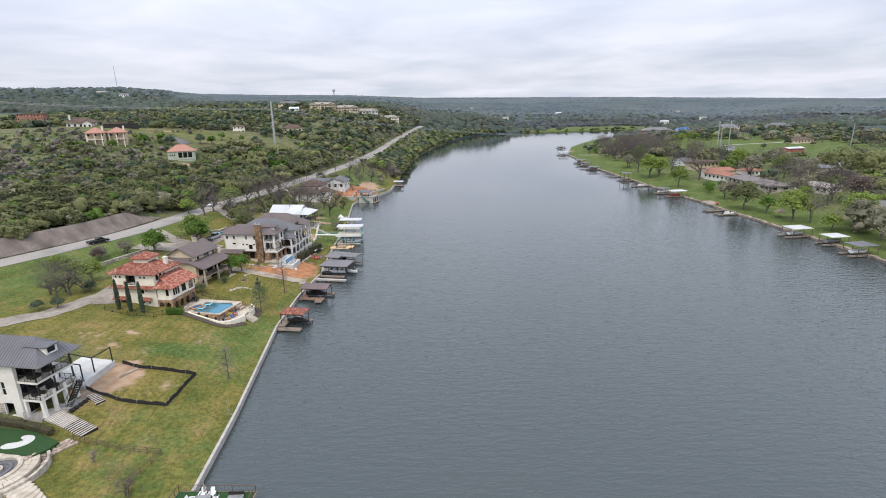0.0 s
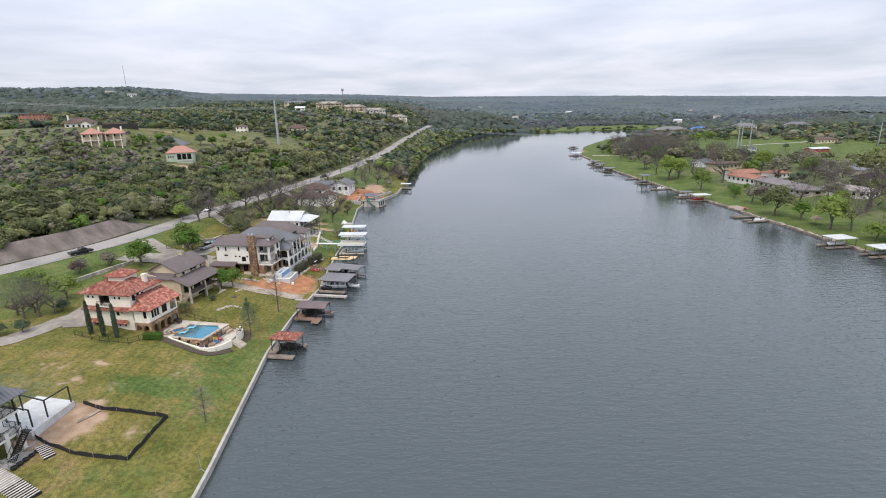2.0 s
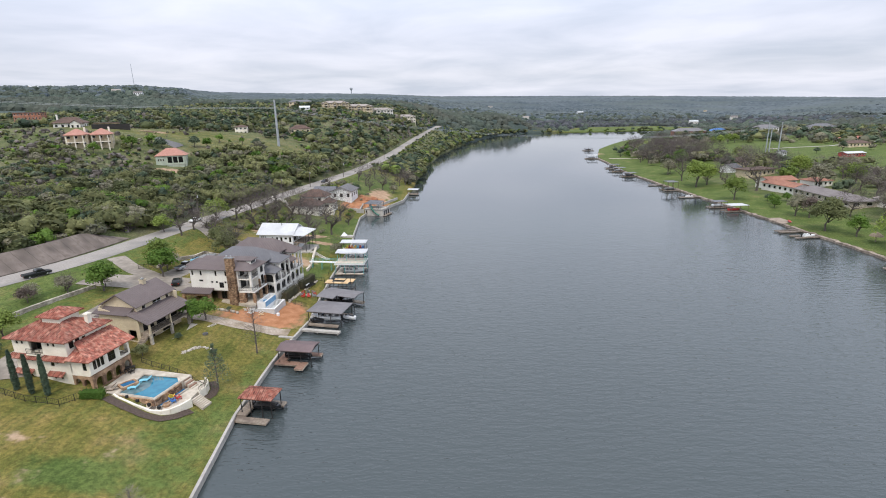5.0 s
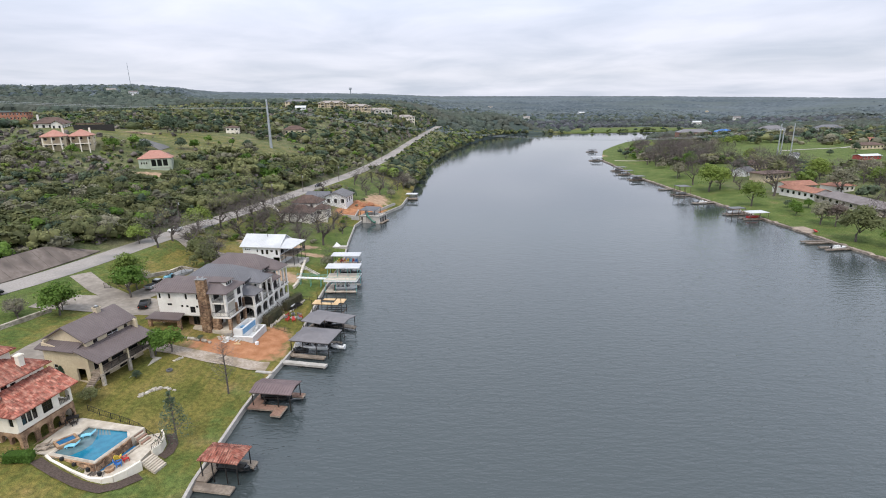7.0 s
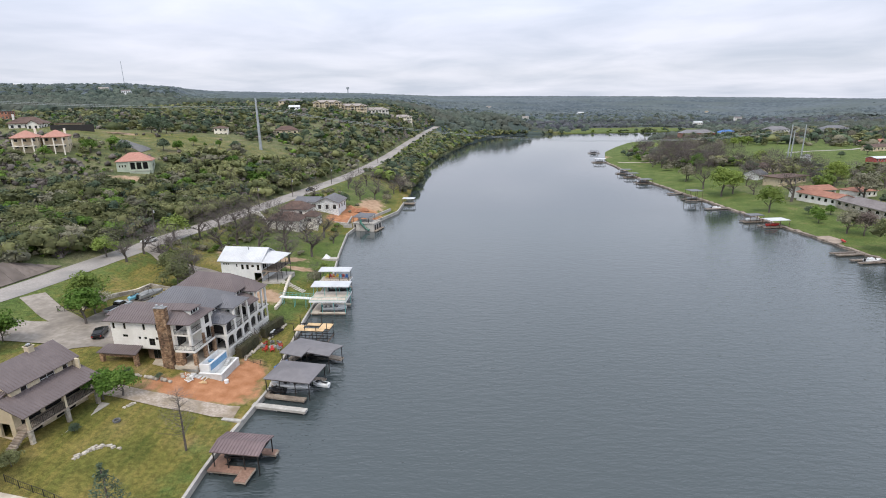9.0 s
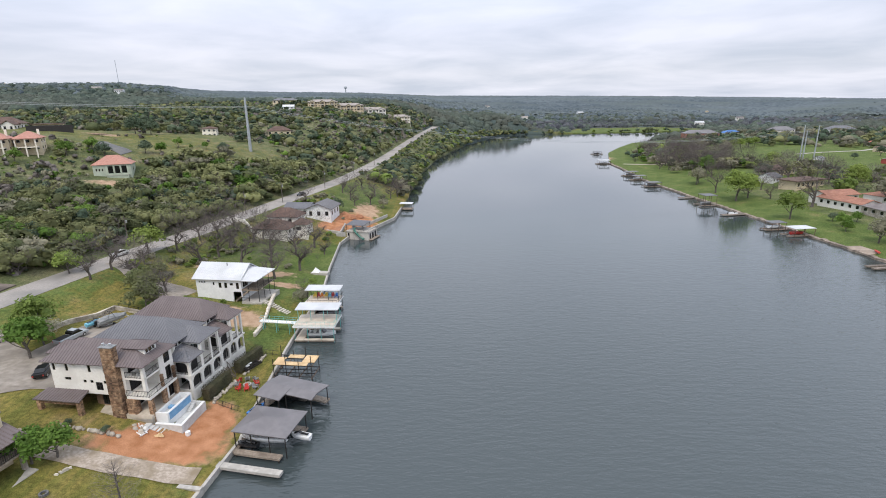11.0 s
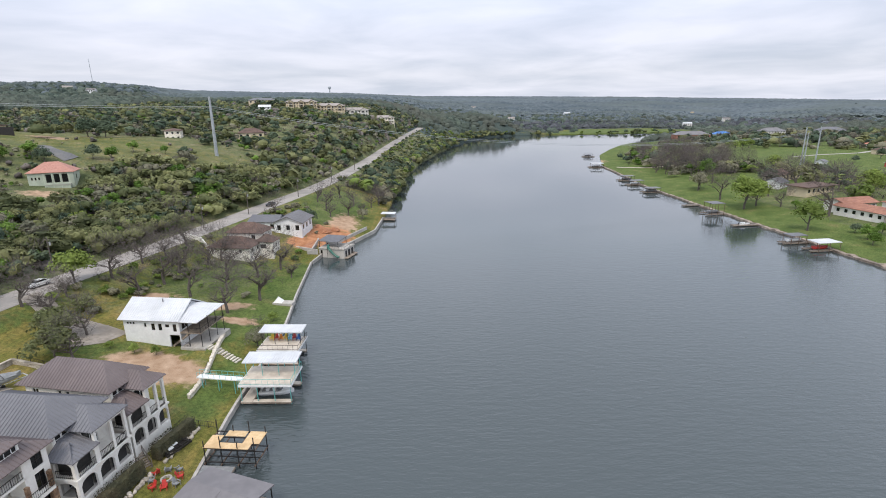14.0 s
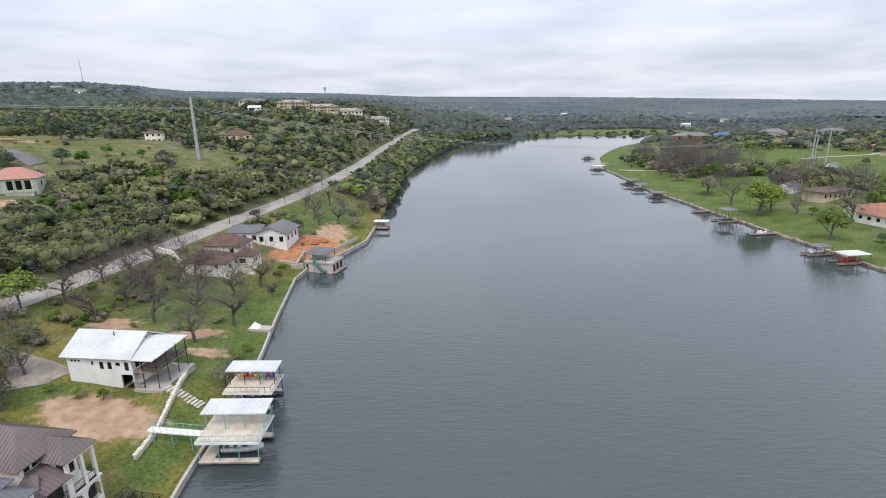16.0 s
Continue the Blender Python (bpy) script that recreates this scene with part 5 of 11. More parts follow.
def grey_roof_house():
    h = house_root("lake_house", -52.7, 62.9, 4.1, -12, "white three-storey lake house with a grey standing-seam roof and stacked balconies")
    W, D, E, B = -17.0, 5.4, 8.4, -4.4
    wall(h, "stucco", (W, 0), (B, 0), -2.0, E, [(9.9, 10.6, 3.3, 5.4, "w"), (9.7, 11.3, 0.1, 2.1, "o"), (5, 6, 3.6, 5.2, "w"), (8, 9, 6.2, 7.6, "w")])
    wall(h, "stucco", (B, 0.28), (B, D - 0.28), -2.0, E, [(0.3, 2.3, 0.1, 2.35, "d"), (2.6, 4.6, 0.1, 2.35, "d"), (0.2, 2.35, 2.85, 5.15, "d"), (2.5, 4.7, 2.85, 5.15, "d"), (0.2, 2.35, 5.65, 8.0, "d"), (2.5, 4.7, 5.65, 8.0, "d")], frame_mat="steel_dark")
    wall(h, "stucco", (B, D), (W, D), -2.0, E, [(3, 4.2, 3.6, 5.2, "w"), (7, 8.2, 3.6, 5.2, "w")])
    wall(h, "stucco", (W, D - 0.28), (W, 0.28), -2.0, E)
    X = -1.15
    for z in (2.75, 5.55):
        slab_part(h, "balcony", "stucco", B + 0.02, X, 0.2, D + 0.6, z - 0.3, z)
        railing(h, (X - 0.06, 0.25), (X - 0.06, D + 0.55), z, 1.0, gap=0.14)
        railing(h, (B + 0.3, 0.25), (X - 0.06, 0.25), z, 1.0, gap=0.14)
        railing(h, (B + 0.3, D + 0.55), (X - 0.06, D + 0.55), z, 1.0, gap=0.14)
        for y in (1.5, 3.7):
            slab_part(h, "bench", "steel_dark", B + 0.9, B + 2.0, y - 0.6, y + 0.6, z, z + 0.45)
            slab_part(h, "bench_back", "rubber", B + 0.9, B + 1.1, y - 0.6, y + 0.6, z + 0.45, z + 0.9)
    slab_part(h, "soffit", "wood_dark", B + 0.1, 0.7, -0.6, D + 0.6, E - 0.14, E - 0.02)
    slab_part(h, "terrace", "concrete", B + 0.02, -1.4, -0.3, 2.3, -2.0, 0.0)
    slab_part(h, "terrace", "concrete", B + 0.02, 0.3, 2.3, D + 0.8, -2.0, -0.004)
    for y in (0.5, 2.25, 4.0, 5.75):
        Build().box(X - 0.42, X + 0.02, y - 0.22, y + 0.22, 0, 3.35).box(X - 0.5, X + 0.1, y - 0.3, y + 0.3, 0, 0.18).box(X - 0.48, X + 0.08, y - 0.28, y + 0.28, 3.35, 3.45).ob("column", "stucco", h)
    for y in (0.35, 2.9, D + 0.4):
        slab_part(h, "post", "steel_dark", X - 0.24, X - 0.08, y - 0.08, y + 0.08, 2.75, 5.25)
        slab_part(h, "post", "steel_dark", X - 0.24, X - 0.08, y - 0.08, y + 0.08, 5.55, E - 0.14)
    slab_part(h, "corner_pier", "stucco", B + 0.1, B + 0.5, 0.22, 0.6, 0.0, 2.45)
    stone = Build()
    stones(stone, (W, 0, -1.2), (1, 0, 0), (0, 0, 1), (0, -1, 0), 9.6, 3.2, 0.4, 5)
    stone.ob("stone_base", "limestone", h)
    roof(h, "metal_gray", hip(W - 0.8, 0.9, -0.8, D + 0.8, E, 2.9))
    dormer(h, "stucco", "metal_gray", 0.0, 2.45, E + 0.65, "e", 1.7, 3.4, 1.35, 0.5, single=True)
    # striped garden stairs down to the lawn
    striped_stair(h, -1.38, 1.25, (0.975, -0.22), 19, 2.3, -0.03, -1.0, 10)
    striped_stair(h, 0.5, 6.35, (0.9, -0.43), 7, 1.3, -0.6, -1.0)
    fs = Build()
    for i in range(15):
        fs.beam((-0.75, 5.5 - i * 0.16, 2.62 - i * 0.185), (0.1, 5.5 - i * 0.16, 2.62 - i * 0.185), 0.2, 0.04)
    for x in (-0.78, 0.13):
        fs.beam((x, 5.6, 2.7), (x, 3.1, -0.05), 0.06, 0.2)
        fs.beam((x, 5.6, 3.6), (x, 3.1, 0.85), 0.05)
        for i in range(6):
            fs.beam((x, 5.6 - i * 0.5, 2.7 - i * 0.55), (x, 5.6 - i * 0.5, 3.6 - i * 0.55), 0.04)
    fs.box(-1.15, 0.15, 5.6, 6.1, 2.65, 2.75)
    fs.ob("iron_stair", "steel_dark", h)
    railing(h, (0.22, 2.35), (0.22, D + 0.7), 0.0, 0.95, "pole_steel")
    railing(h, (-1.5, 2.35), (0.22, 2.35), 0.0, 0.95, "pole_steel")
    railing(h, (B + 0.2, -0.25), (-1.5, -0.25), 0.0, 0.95, "pole_steel")
    for i in range(5):
        bb = Build()
        bb.loft([[(0.78 + r * math.cos(a * math.pi / 6), 2.5 + i * 0.76 + r * math.sin(a * math.pi / 6), z) for a in range(12)] for r, z in ((0.22, -0.7), (0.33, -0.1), (0.37, 0.1), (0.29, 0.12), (0.26, 0.0))])
        bb.ob("planter", "rubber", h)


grey_roof_house()


def red_tile_house():
    h = house_root("villa", -54.2, 102.0, 4.25, -12, "cream stucco villa with red clay tile roofs and stone arches")
    S = "stucco_cream"
    # tall main block
    wall(h, S, (-13.4, 0), (-3.3, 0), -1.6, 8.2, [(0.7, 1.15, 7.1, 7.6, "w"), (1.7, 2.15, 7.1, 7.6, "w"), (3.2, 5.6, 5.75, 7.7, "o"), (6.6, 7.05, 7.1, 7.6, "w"), (7.6, 8.05, 7.1, 7.6, "w"),
                                                   (2.9, 3.3, 4.2, 4.7, "w"), (6.5, 7.2, 3.7, 4.8, "w"), (7.6, 8.0, 4.2, 4.7, "w"), (1.0, 2.6, 0.0, 1.7, "d", 0.4), (6.6, 7.0, 1.5, 2.0, "w"), (7.9, 8.3, 1.5, 2.0, "w")], frame_mat="steel_dark")
    wall(h, S, (-3.3, 0.28), (-3.3, 7.2), -1.6, 8.2, [(0.3, 1.1, 6.6, 7.8, "w"), (1.4, 2.2, 6.6, 7.8, "w"), (2.6, 3.3, 6.7, 7.6, "w"), (4.0, 4.4, 6.9, 7.4, "w"), (5.1, 5.5, 6.9, 7.4, "w"), (6.2, 6.6, 6.9, 7.4, "w")], frame_mat="steel_dark")
    wall(h, S, (-3.3, 7.48), (-13.4, 7.48), -1.6, 8.2, [(2, 3, 6.3, 7.6, "w"), (6, 7, 6.3, 7.6, "w")])
    wall(h, S, (-13.4, 7.2), (-13.4, 0.28), -1.6, 8.2, [(2, 3, 6.3, 7.6, "w")])
    roof(h, "tile", hip(-14.2, -2.5, -0.8, 8.2, 8.2, 2.3), "tile", ribs="tiles")
    slab_part(h, "balcony_back", "glass", -10.3, -7.7, 1.2, 1.25, 5.75, 7.7)
    slab_part(h, "balcony", S, -10.4, -7.6, -0.6, 1.3, 5.55, 5.75)
    railing(h, (-10.3, -0.55), (-7.7, -0.55), 5.75, 0.9)
    # look-out tower
    slab_part(h, "tower", S, -9.6, -6.2, 2.4, 5.8, 8.9, 10.9)
    roof(h, "tile", hip(-10.2, -5.6, 1.8, 6.4, 10.9, 1.1), "tile", name="tower_roof", ribs="tiles")
    # skirt roof and window hoods on the long wall
    roof(h, "tile", [((-13.9, -0.85, 5.0), (-3.3, -0.85, 5.0), (0, 1), 0.85, 0.5, 0, 0)], "tile", name="skirt_roof", ribs="tiles")
    for x0, x1 in ((-13.7, -10.3), (-7.4, -4.5)):
        roof(h, "tile", [((x0, -0.8, 2.35), (x1, -0.8, 2.35), (0, 1), 0.8, 0.5, 0, 0)], "tile", name="hood", ribs="tiles")
    slab_part(h, "garage_door", "red", -12.3, -10.9, 0.17, 0.22, 0.0, 1.95)
    # lake wing over an arcade
    wall(h, S, (-3.02, 0), (0.3, 0), 2.7, 5.3, [(2.0, 2.7, 3.4, 4.8, "w")], frame_mat="steel_dark")
    wall(h, S, (0.3, 0.28), (0.3, 5.3), 2.7, 5.3, [(0.35, 0.95, 3.3, 4.9, "w"), (1.05, 1.65, 3.3, 4.9, "w"), (1.75, 2.35, 3.3, 4.9, "w"), (3.1, 4.5, 3.2, 5.0, "w")], frame_mat="steel_dark")
    wall(h, S, (0.3, 5.3), (0.3, 7.6), 2.7, 5.35, [(0.35, 1.95, 3.0, 4.4, "o", 0.45)])
    wall(h, S, (0.02, 7.6), (-3.3, 7.6), -1.6, 5.35, [(0.5, 1.9, 3.0, 4.4, "o", 0.45)])
    gable(h, S, [(0.3, 7.6, 5.35), (-3.3, 7.6, 5.35), (-3.3, 7.6, 6.9)], 0.25)
    slab_part(h, "floor_slab", S, -3.3, 0.0, 0.0, 7.6, 2.45, 2.7)
    railing(h, (0.2, 5.6), (0.2, 7.4), 2.8, 0.9)
    wall(h, "stone", (-3.3, 0.02), (0.28, 0.02), -1.6, 2.45, [(0.3, 1.5, 0, 1.3, "o", 0.6), (1.9, 3.1, 0, 1.3, "o", 0.6)], name="stone_arcade", t=0.4)
    wall(h, "stone", (0.28, 0.42), (0.28, 7.6), -1.6, 2.45, [(0.2, 1.5, 0, 1.2, "o", 0.65), (2.0, 3.3, 0, 1.2, "o", 0.65), (3.8, 5.1, 0, 1.2, "o", 0.65), (5.6, 6.9, 0, 1.2, "o", 0.65)], name="stone_arcade", t=0.4)
    tb = Build()
    for k, u in enumerate((0.42, 2.22, 4.02, 5.82)):
        stones(tb, (0.28, max(0.02, u - 0.4), 0.0), (0, 1, 0), (0, 0, 1), (1, 0, 0), 0.55, 1.9, 0.22, 60 + k, 0.04)
    tagged(tb.ob("arch_stone", "stone", h), kind="stuff")
    roof(h, "tile", [((1.1, -0.8, 5.3), (1.1, 8.3, 5.3), (-1, 0), 4.4, 2.0, 2.2, 0.0), ((-3.3, -0.8, 5.3), (1.1, -0.8, 5.3), (0, 1), 2.2, 1.0, 0.0, 2.2)], "tile", name="wing_roof", ribs="tiles")
    cb = Build().box(-4.5, -3.8, 5.0, 5.7, 8.6, 10.6).box(-4.6, -3.7, 4.9, 5.8, 10.35, 10.5)
    cb.ob("chimney", S, h)


red_tile_house()


def tan_house():
    h = house_root("family_house", -54.9, 117.6, 4.8, -13, "tan two-storey house with brown metal roof and deep porch")
    S = "stucco_tan"
    # lower storey and porch; x 0 is the house wall on the lake side
    wall(h, S, (-8.6, -0.4), (-0.2, -0.4), -1.5, 4.2, [(5.9, 7.6, 0.3, 2.5, "o"), (1.5, 2.4, 1.4, 2.8, "w")])
    wall(h, S, (-0.2, -0.12), (-0.2, 9.6), -1.5, 4.2, [(0.6, 3.2, 2.0, 4.0, "d"), (3.8, 6.2, 2.0, 4.0, "d"), (6.8, 9.2, 2.0, 4.0, "d"), (1.0, 3.0, 0.0, 1.4, "w"), (5.0, 8.0, 0.0, 1.4, "w")], frame_mat="steel_dark")
    wall(h, S, (-0.2, 9.88), (-8.6, 9.88), -1.5, 6.7, [(2, 3, 1.4, 2.8, "w"), (5, 6, 1.4, 2.8, "w")])
    wall(h, S, (-8.6, 9.6), (-8.6, -0.12), -1.5, 6.7, [(1, 3.6, 0, 2.2, "d"), (5, 7.6, 0, 2.2, "d"), (3, 4, 4.4, 5.6, "w")])
    gable(h, S, [(-8.6, -0.4, 4.2), (-0.2, -0.4, 4.2), (-0.2, -0.4, 4.75), (-8.6, -0.4, 6.4)], 0.2)
    # upper storey
    wall(h, S, (-8.6, 0.9), (-1.4, 0.9), 4.2, 6.7, [(4.6, 5.1, 5.6, 6.3, "w")])
    wall(h, S, (-1.4, 1.18), (-1.4, 9.6), 4.2, 6.7, [(1.0, 1.9, 5.2, 6.3, "w"), (3.6, 5.8, 5.2, 6.4, "w"), (7.0, 7.8, 5.2, 6.3, "w")])
    for y in (0.9, 9.63):
        gable(h, S, [(-8.6, y, 6.7), (-1.4, y, 6.7), (-5.0, y, 8.75)], 0.25)
    roof(h, "metal_brown", hip(-9.2, -0.8, 0.3, 10.5, 6.65, 2.3, "sn"))
    roof(h, "metal_brown", [((2.4, -1.0, 4.15), (2.4, 10.4, 4.15), (-1, 0), 4.4, 1.7, 0.0, 0.0), ((-9.2, -1.0, 5.95), (2.4, -1.0, 4.13), (0, 1), 2.0, 0.25, 0.0, 0.0)][:1], name="porch_roof")
    roof(h, "metal_brown", [((-9.4, -1.1, 5.6), (-1.9, -1.1, 5.6), (0, 1), 2.1, 0.8, 0.0, 0.0)], name="lean_roof")
    slab_part(h, "porch_floor", "wood", -0.2, 2.0, -0.3, 9.8, 1.75, 2.0)
    slab_part(h, "patio", "concrete", -0.2, 3.4, -0.4, 9.9, -2.4, -0.35)
    for y in (-0.2, 4.9, 9.6):
        stone_pier(h, 1.6, 2.1, y - 0.25, y + 0.25, -1.5, 1.9, int(y) + 9, mat="limestone", name="pier")
        slab_part(h, "post", "stucco_tan", 1.7, 2.0, y - 0.15, y + 0.15, 2.0, 4.2)
    railing(h, (1.95, 0), (1.95, 9.6), 2.0)
    slab_part(h, "beam", "wood", 1.75, 2.05, -0.4, 9.9, 4.0, 4.22)
    steps(h, "wood", 1.0, -0.4, 0, -1, 1.2, 10, 2.0, 0.28, 0.2)
    cb = Build().box(-5.4, -4.6, 6.6, 7.4, 7.4, 9.7).box(-5.5, -4.5, 6.5, 7.5, 9.55, 9.7)
    cb.ob("chimney", "stucco_tan", h)
    Build().box(-5.2, -4.8, 6.8, 7.2, 9.7, 9.95).ob("flue_cap", "chrome", h)
    roof(h, "metal_brown", hip(-13.2, -8.5, 2.4, 8.0, 3.2, 1.6, "e"), name="garage_roof")
    wall(h, S, (-12.8, 2.8), (-8.6, 2.8), -1.5, 3.2)
    wall(h, S, (-12.8, 7.6), (-12.8, 2.8), -1.5, 3.2, [(1.2, 4.0, 0, 2.2, "d")])


tan_house()


def stone_chimney_house():
    h = house_root("stone_trim_house", -41.8, 137.5, 4.5, -9, "white stucco house with a tall fieldstone chimney and brown metal roof")
    S = "stucco"
    W, D, E = -14.6, 5.8, 7.65
    wall(h, S, (W, 0), (-3.0, 0), 2.6, E, [(0.35, 0.8, 6.0, 7.1, "w"), (2.4, 2.85, 6.0, 7.1, "w"), (6.0, 6.45, 6.0, 7.1, "w"), (8.4, 8.85, 6.0, 7.1, "w"), (2.0, 3.0, 4.55, 5.0, "w"), (4.9, 5.4, 4.3, 4.75, "w"),
                                          (6.0, 6.5, 4.3, 4.75, "w"), (6.8, 7.9, 3.2, 4.5, "w"), (8.1, 8.6, 4.3, 4.75, "w"), (9.1, 9.6, 4.3, 4.75, "w"), (10.6, 11.1, 2.9, 4.5, "w")], frame_mat="steel_dark")
    wall(h, "stone", (-9.4, 1.2), (-3.0, 1.2), -1.5, 2.6, [(1.0, 2.4, 0.1, 2.2, "d"), (3.4, 4.8, 0.1, 2.2, "d")], name="base_wall", frame_mat="steel_dark")
    wall(h, S, (W, D), (W, 0.28), -1.5, E, [(1, 2, 5.2, 6.6, "w")])
    wall(h, S, (-3.0, 0.28), (-3.0, 3.6), -1.5, E, [(0.4, 2.6, 0.1, 2.3, "d"), (0.4, 2.6, 2.9, 5.0, "d"), (0.5, 2.4, 5.7, 7.2, "d")], frame_mat="steel_dark")
    wall(h, S, (-2.72, 3.6), (0.0, 3.6), 2.6, E)
    wall(h, S, (0.0, 3.88), (0.0, D), -1.5, E, [(0.35, 1.6, 5.6, 7.1, "w"), (0.35, 1.5, 2.9, 5.0, "d"), (0.35, 1.5, 0.1, 2.2, "d")], frame_mat="steel_dark")
    wall(h, S, (0.0, D + 0.28), (W, D + 0.28), -1.5, E, [(3, 4, 5.2, 6.6, "w")])
    slab_part(h, "floor_slab", S, W + 0.3, -3.0, 0.3, D, 2.35, 2.6)
    slab_part(h, "balcony", S, -3.0, 0.6, -0.3, 5.6, 2.35, 2.7)
    slab_part(h, "balcony", S, -3.0, 0.0, 0.0, 3.6, 5.2, 5.45)
    railing(h, (-3.0, -0.2), (0.5, -0.2), 2.7, 0.9)
    railing(h, (0.5, -0.2), (0.5, 5.5), 2.7, 0.9)
    railing(h, (-2.9, 0.06), (-0.3, 0.06), 5.45, 0.9)
    railing(h, (-0.06, 0.3), (-0.06, 3.5), 5.45, 0.9)
    slab_part(h, "corner_column", S, -0.45, 0.0, 0.0, 0.45, 2.7, E)
    slab_part(h, "corner_column", S, -0.45, 0.0, 3.15, 3.6, 2.7, E)
    for x, y in ((0.1, -0.2), (0.1, 2.6), (0.1, 5.2), (-2.9, -0.2)):
        stone_pier(h, x - 0.1, x + 0.5, y, y + 0.6, -1.5, 2.35, int(7 * y + 30 + x), size=0.25)
    for y in (2.7, 5.3):
        stone_pier(h, 0.1, 0.5, y, y + 0.4, 2.7, 4.6, int(7 * y + 3), size=0.22)
    slab_part(h, "terrace", "paver", -9.4, 0.6, -0.6, 6.4, -1.8, 0.0)
    stone_pier(h, -5.3, -3.4, -0.85, 0.1, -1.5, 10.4, 77, "chimney", 0.27)
    Build().box(-5.38, -3.32, -0.93, 0.18, 10.4, 10.5).ob("chimney_cap", "canvas_gray", h)
    for x in (-4.9, -3.9):
        Build().tube([(x, -0.4, 10.5), (x, -0.4, 10.78), (x, -0.4, 10.79), (x, -0.4, 10.9)], [0.12, 0.12, 0.2, 0.2], 8).ob("flue_pot", "chrome", h)
    stone_pier(h, -3.1, -1.7, -0.5, 0.5, -1.5, 2.3, 13, "stone_niche", 0.25)
    # lean-to carport on stone piers
    roof(h, "metal_brown", [((-16.2, -2.3, 2.55), (-8.8, -2.3, 2.55), (0, 1), 2.3, 0.55, 0.4, 0.4)], name="carport_roof")
    for x in (-15.9, -9.6):
        stone_pier(h, x, x + 0.65, -2.1, -1.45, -1.5, 2.4, int(x) + 40, size=0.25)
    stone_pier(h, -15.25, -9.6, -2.0, -1.55, 1.85, 2.42, 21, "stone_lintel", 0.25)
    slab_part(h, "carport_floor", "concrete", -16.6, -9.4, -2.4, 4.0, -1.6, -0.02)
    roof(h, "metal_brown", hip(W - 0.8, 0.7, -0.8, D + 0.7, E, 2.2))
    roof(h, "metal_brown", hip(W - 2.2, W + 3.0, 1.6, 5.6, E + 0.02, 1.3, "e"), name="wing_roof")
    wall(h, S, (W - 1.6, 2.1), (W, 2.1), 2.6, E)
    wall(h, S, (W - 1.6, 5.1), (W - 1.6, 2.1), 2.6, E)
    dormer(h, S, "metal_brown", -0.55, 2.75, E + 0.5, "e", 2.3, 3.4, 1.2, 0.6)
    # raised spa and lower basin of pale raw concrete
    pool = root("unfinished_pool", pose(-41.8, 137.5, 4.5, 0, 0, -9), "unfinished pale concrete pool with raised spa and blue tile strip", "pool")
    for x0, x1, y0, y1, z0, z1 in ((0.62, 0.95, 0.1, 5.6, -2.6, 0.1), (2.2, 2.5, 0.1, 5.6, -2.6, 0.1), (0.95, 2.2, 0.1, 0.42, -2.6, 0.1), (0.95, 2.2, 5.2, 5.6, -2.6, 0.1)):
        Build().box(x0, x1, y0, y1, z0, z1).ob("spa_wall", "white_paint", pool)
    Build().box(0.96, 2.19, 0.43, 5.19, -1.0, -0.62).ob("spa_floor", "plaster", pool)
    Build().box(0.96, 2.19, 2.2, 2.9, -0.62, -0.3).ob("spa_seat", "pool_tile_blue", pool)
    Build().box(2.503, 2.53, 0.45, 5.2, -1.15, -0.04).ob("tile_strip", "pool_tile_blue", pool)
    for q in ([(2.5, 5.6), (4.6, 5.6), (4.6, 5.3), (2.5, 5.3)], [(4.3, 5.3), (4.6, 5.3), (5.0, -0.3), (4.7, -0.3)], [(0.9, -0.3), (0.9, -0.62), (5.0, -0.62), (5.0, -0.3)]):
        poly("basin_wall", "plaster", q, -1.2, 2.0, pool)
    for q in ([(4.28, 5.3), (4.62, 5.3), (5.02, -0.3), (4.68, -0.3)], [(0.9, -0.28), (0.9, -0.64), (5.02, -0.64), (5.02, -0.28)]):
        poly("wall_cap", "white_paint", q, -1.12, 0.08, pool)
    poly("basin_floor", "plaster", [(2.5, -0.3), (4.7, -0.3), (4.3, 5.3), (2.5, 5.3)], -2.1, 0.6, pool)
    Build().box(0.9, 2.5, -0.3, 0.1, -2.8, -1.3).ob("basin_shelf", "plaster", pool)
    for i in range(4):
        Build().box(2.56, 3.2, 4.9 - 0.35 * i, 5.25 - 0.35 * i, -2.3, -1.35 - 0.18 * i).ob("basin_step", "plaster", pool)
    # flight of raw steps down along the front wall
    for i in range(9):
        Build().box(0.5 + 0.5 * i, 1.02 + 0.5 * i, -1.55 - 0.02 * i, -0.66, -3.2, -1.35 - 0.155 * i).ob("stair_tread", "plaster", pool)
    Build().box(-2.6, 0.48, -1.5, -0.6, -3.0, -1.15).ob("landing", "plaster", pool)
    Build().box(-2.9, 0.6, -0.6, 0.3, -3.0, -0.5).ob("terrace_wall", "plaster", pool)
    lift = root("boat_lift", pose(-42.2, 135.1, 3.1, 0, 0, -32) @ Matrix.Scale(0.72, 4), "white tubular boat lift lying on the soil", "boat lift")
    for v in (-0.5, 0.5):
        Build().beam((-1.6, v, 0.22), (1.6, v, 0.22), 0.16).ob("bunk", "white_paint", lift)
    for u in (-1.3, 0.0, 1.2):
        Build().beam((u, -0.7, 0.1), (u, 0.7, 0.1), 0.14).ob("crossbar", "white_paint", lift)
        Build().beam((u, 0.6, 0.1), (u - 0.1, 0.7, 1.2), 0.12).ob("upright", "white_paint", lift)
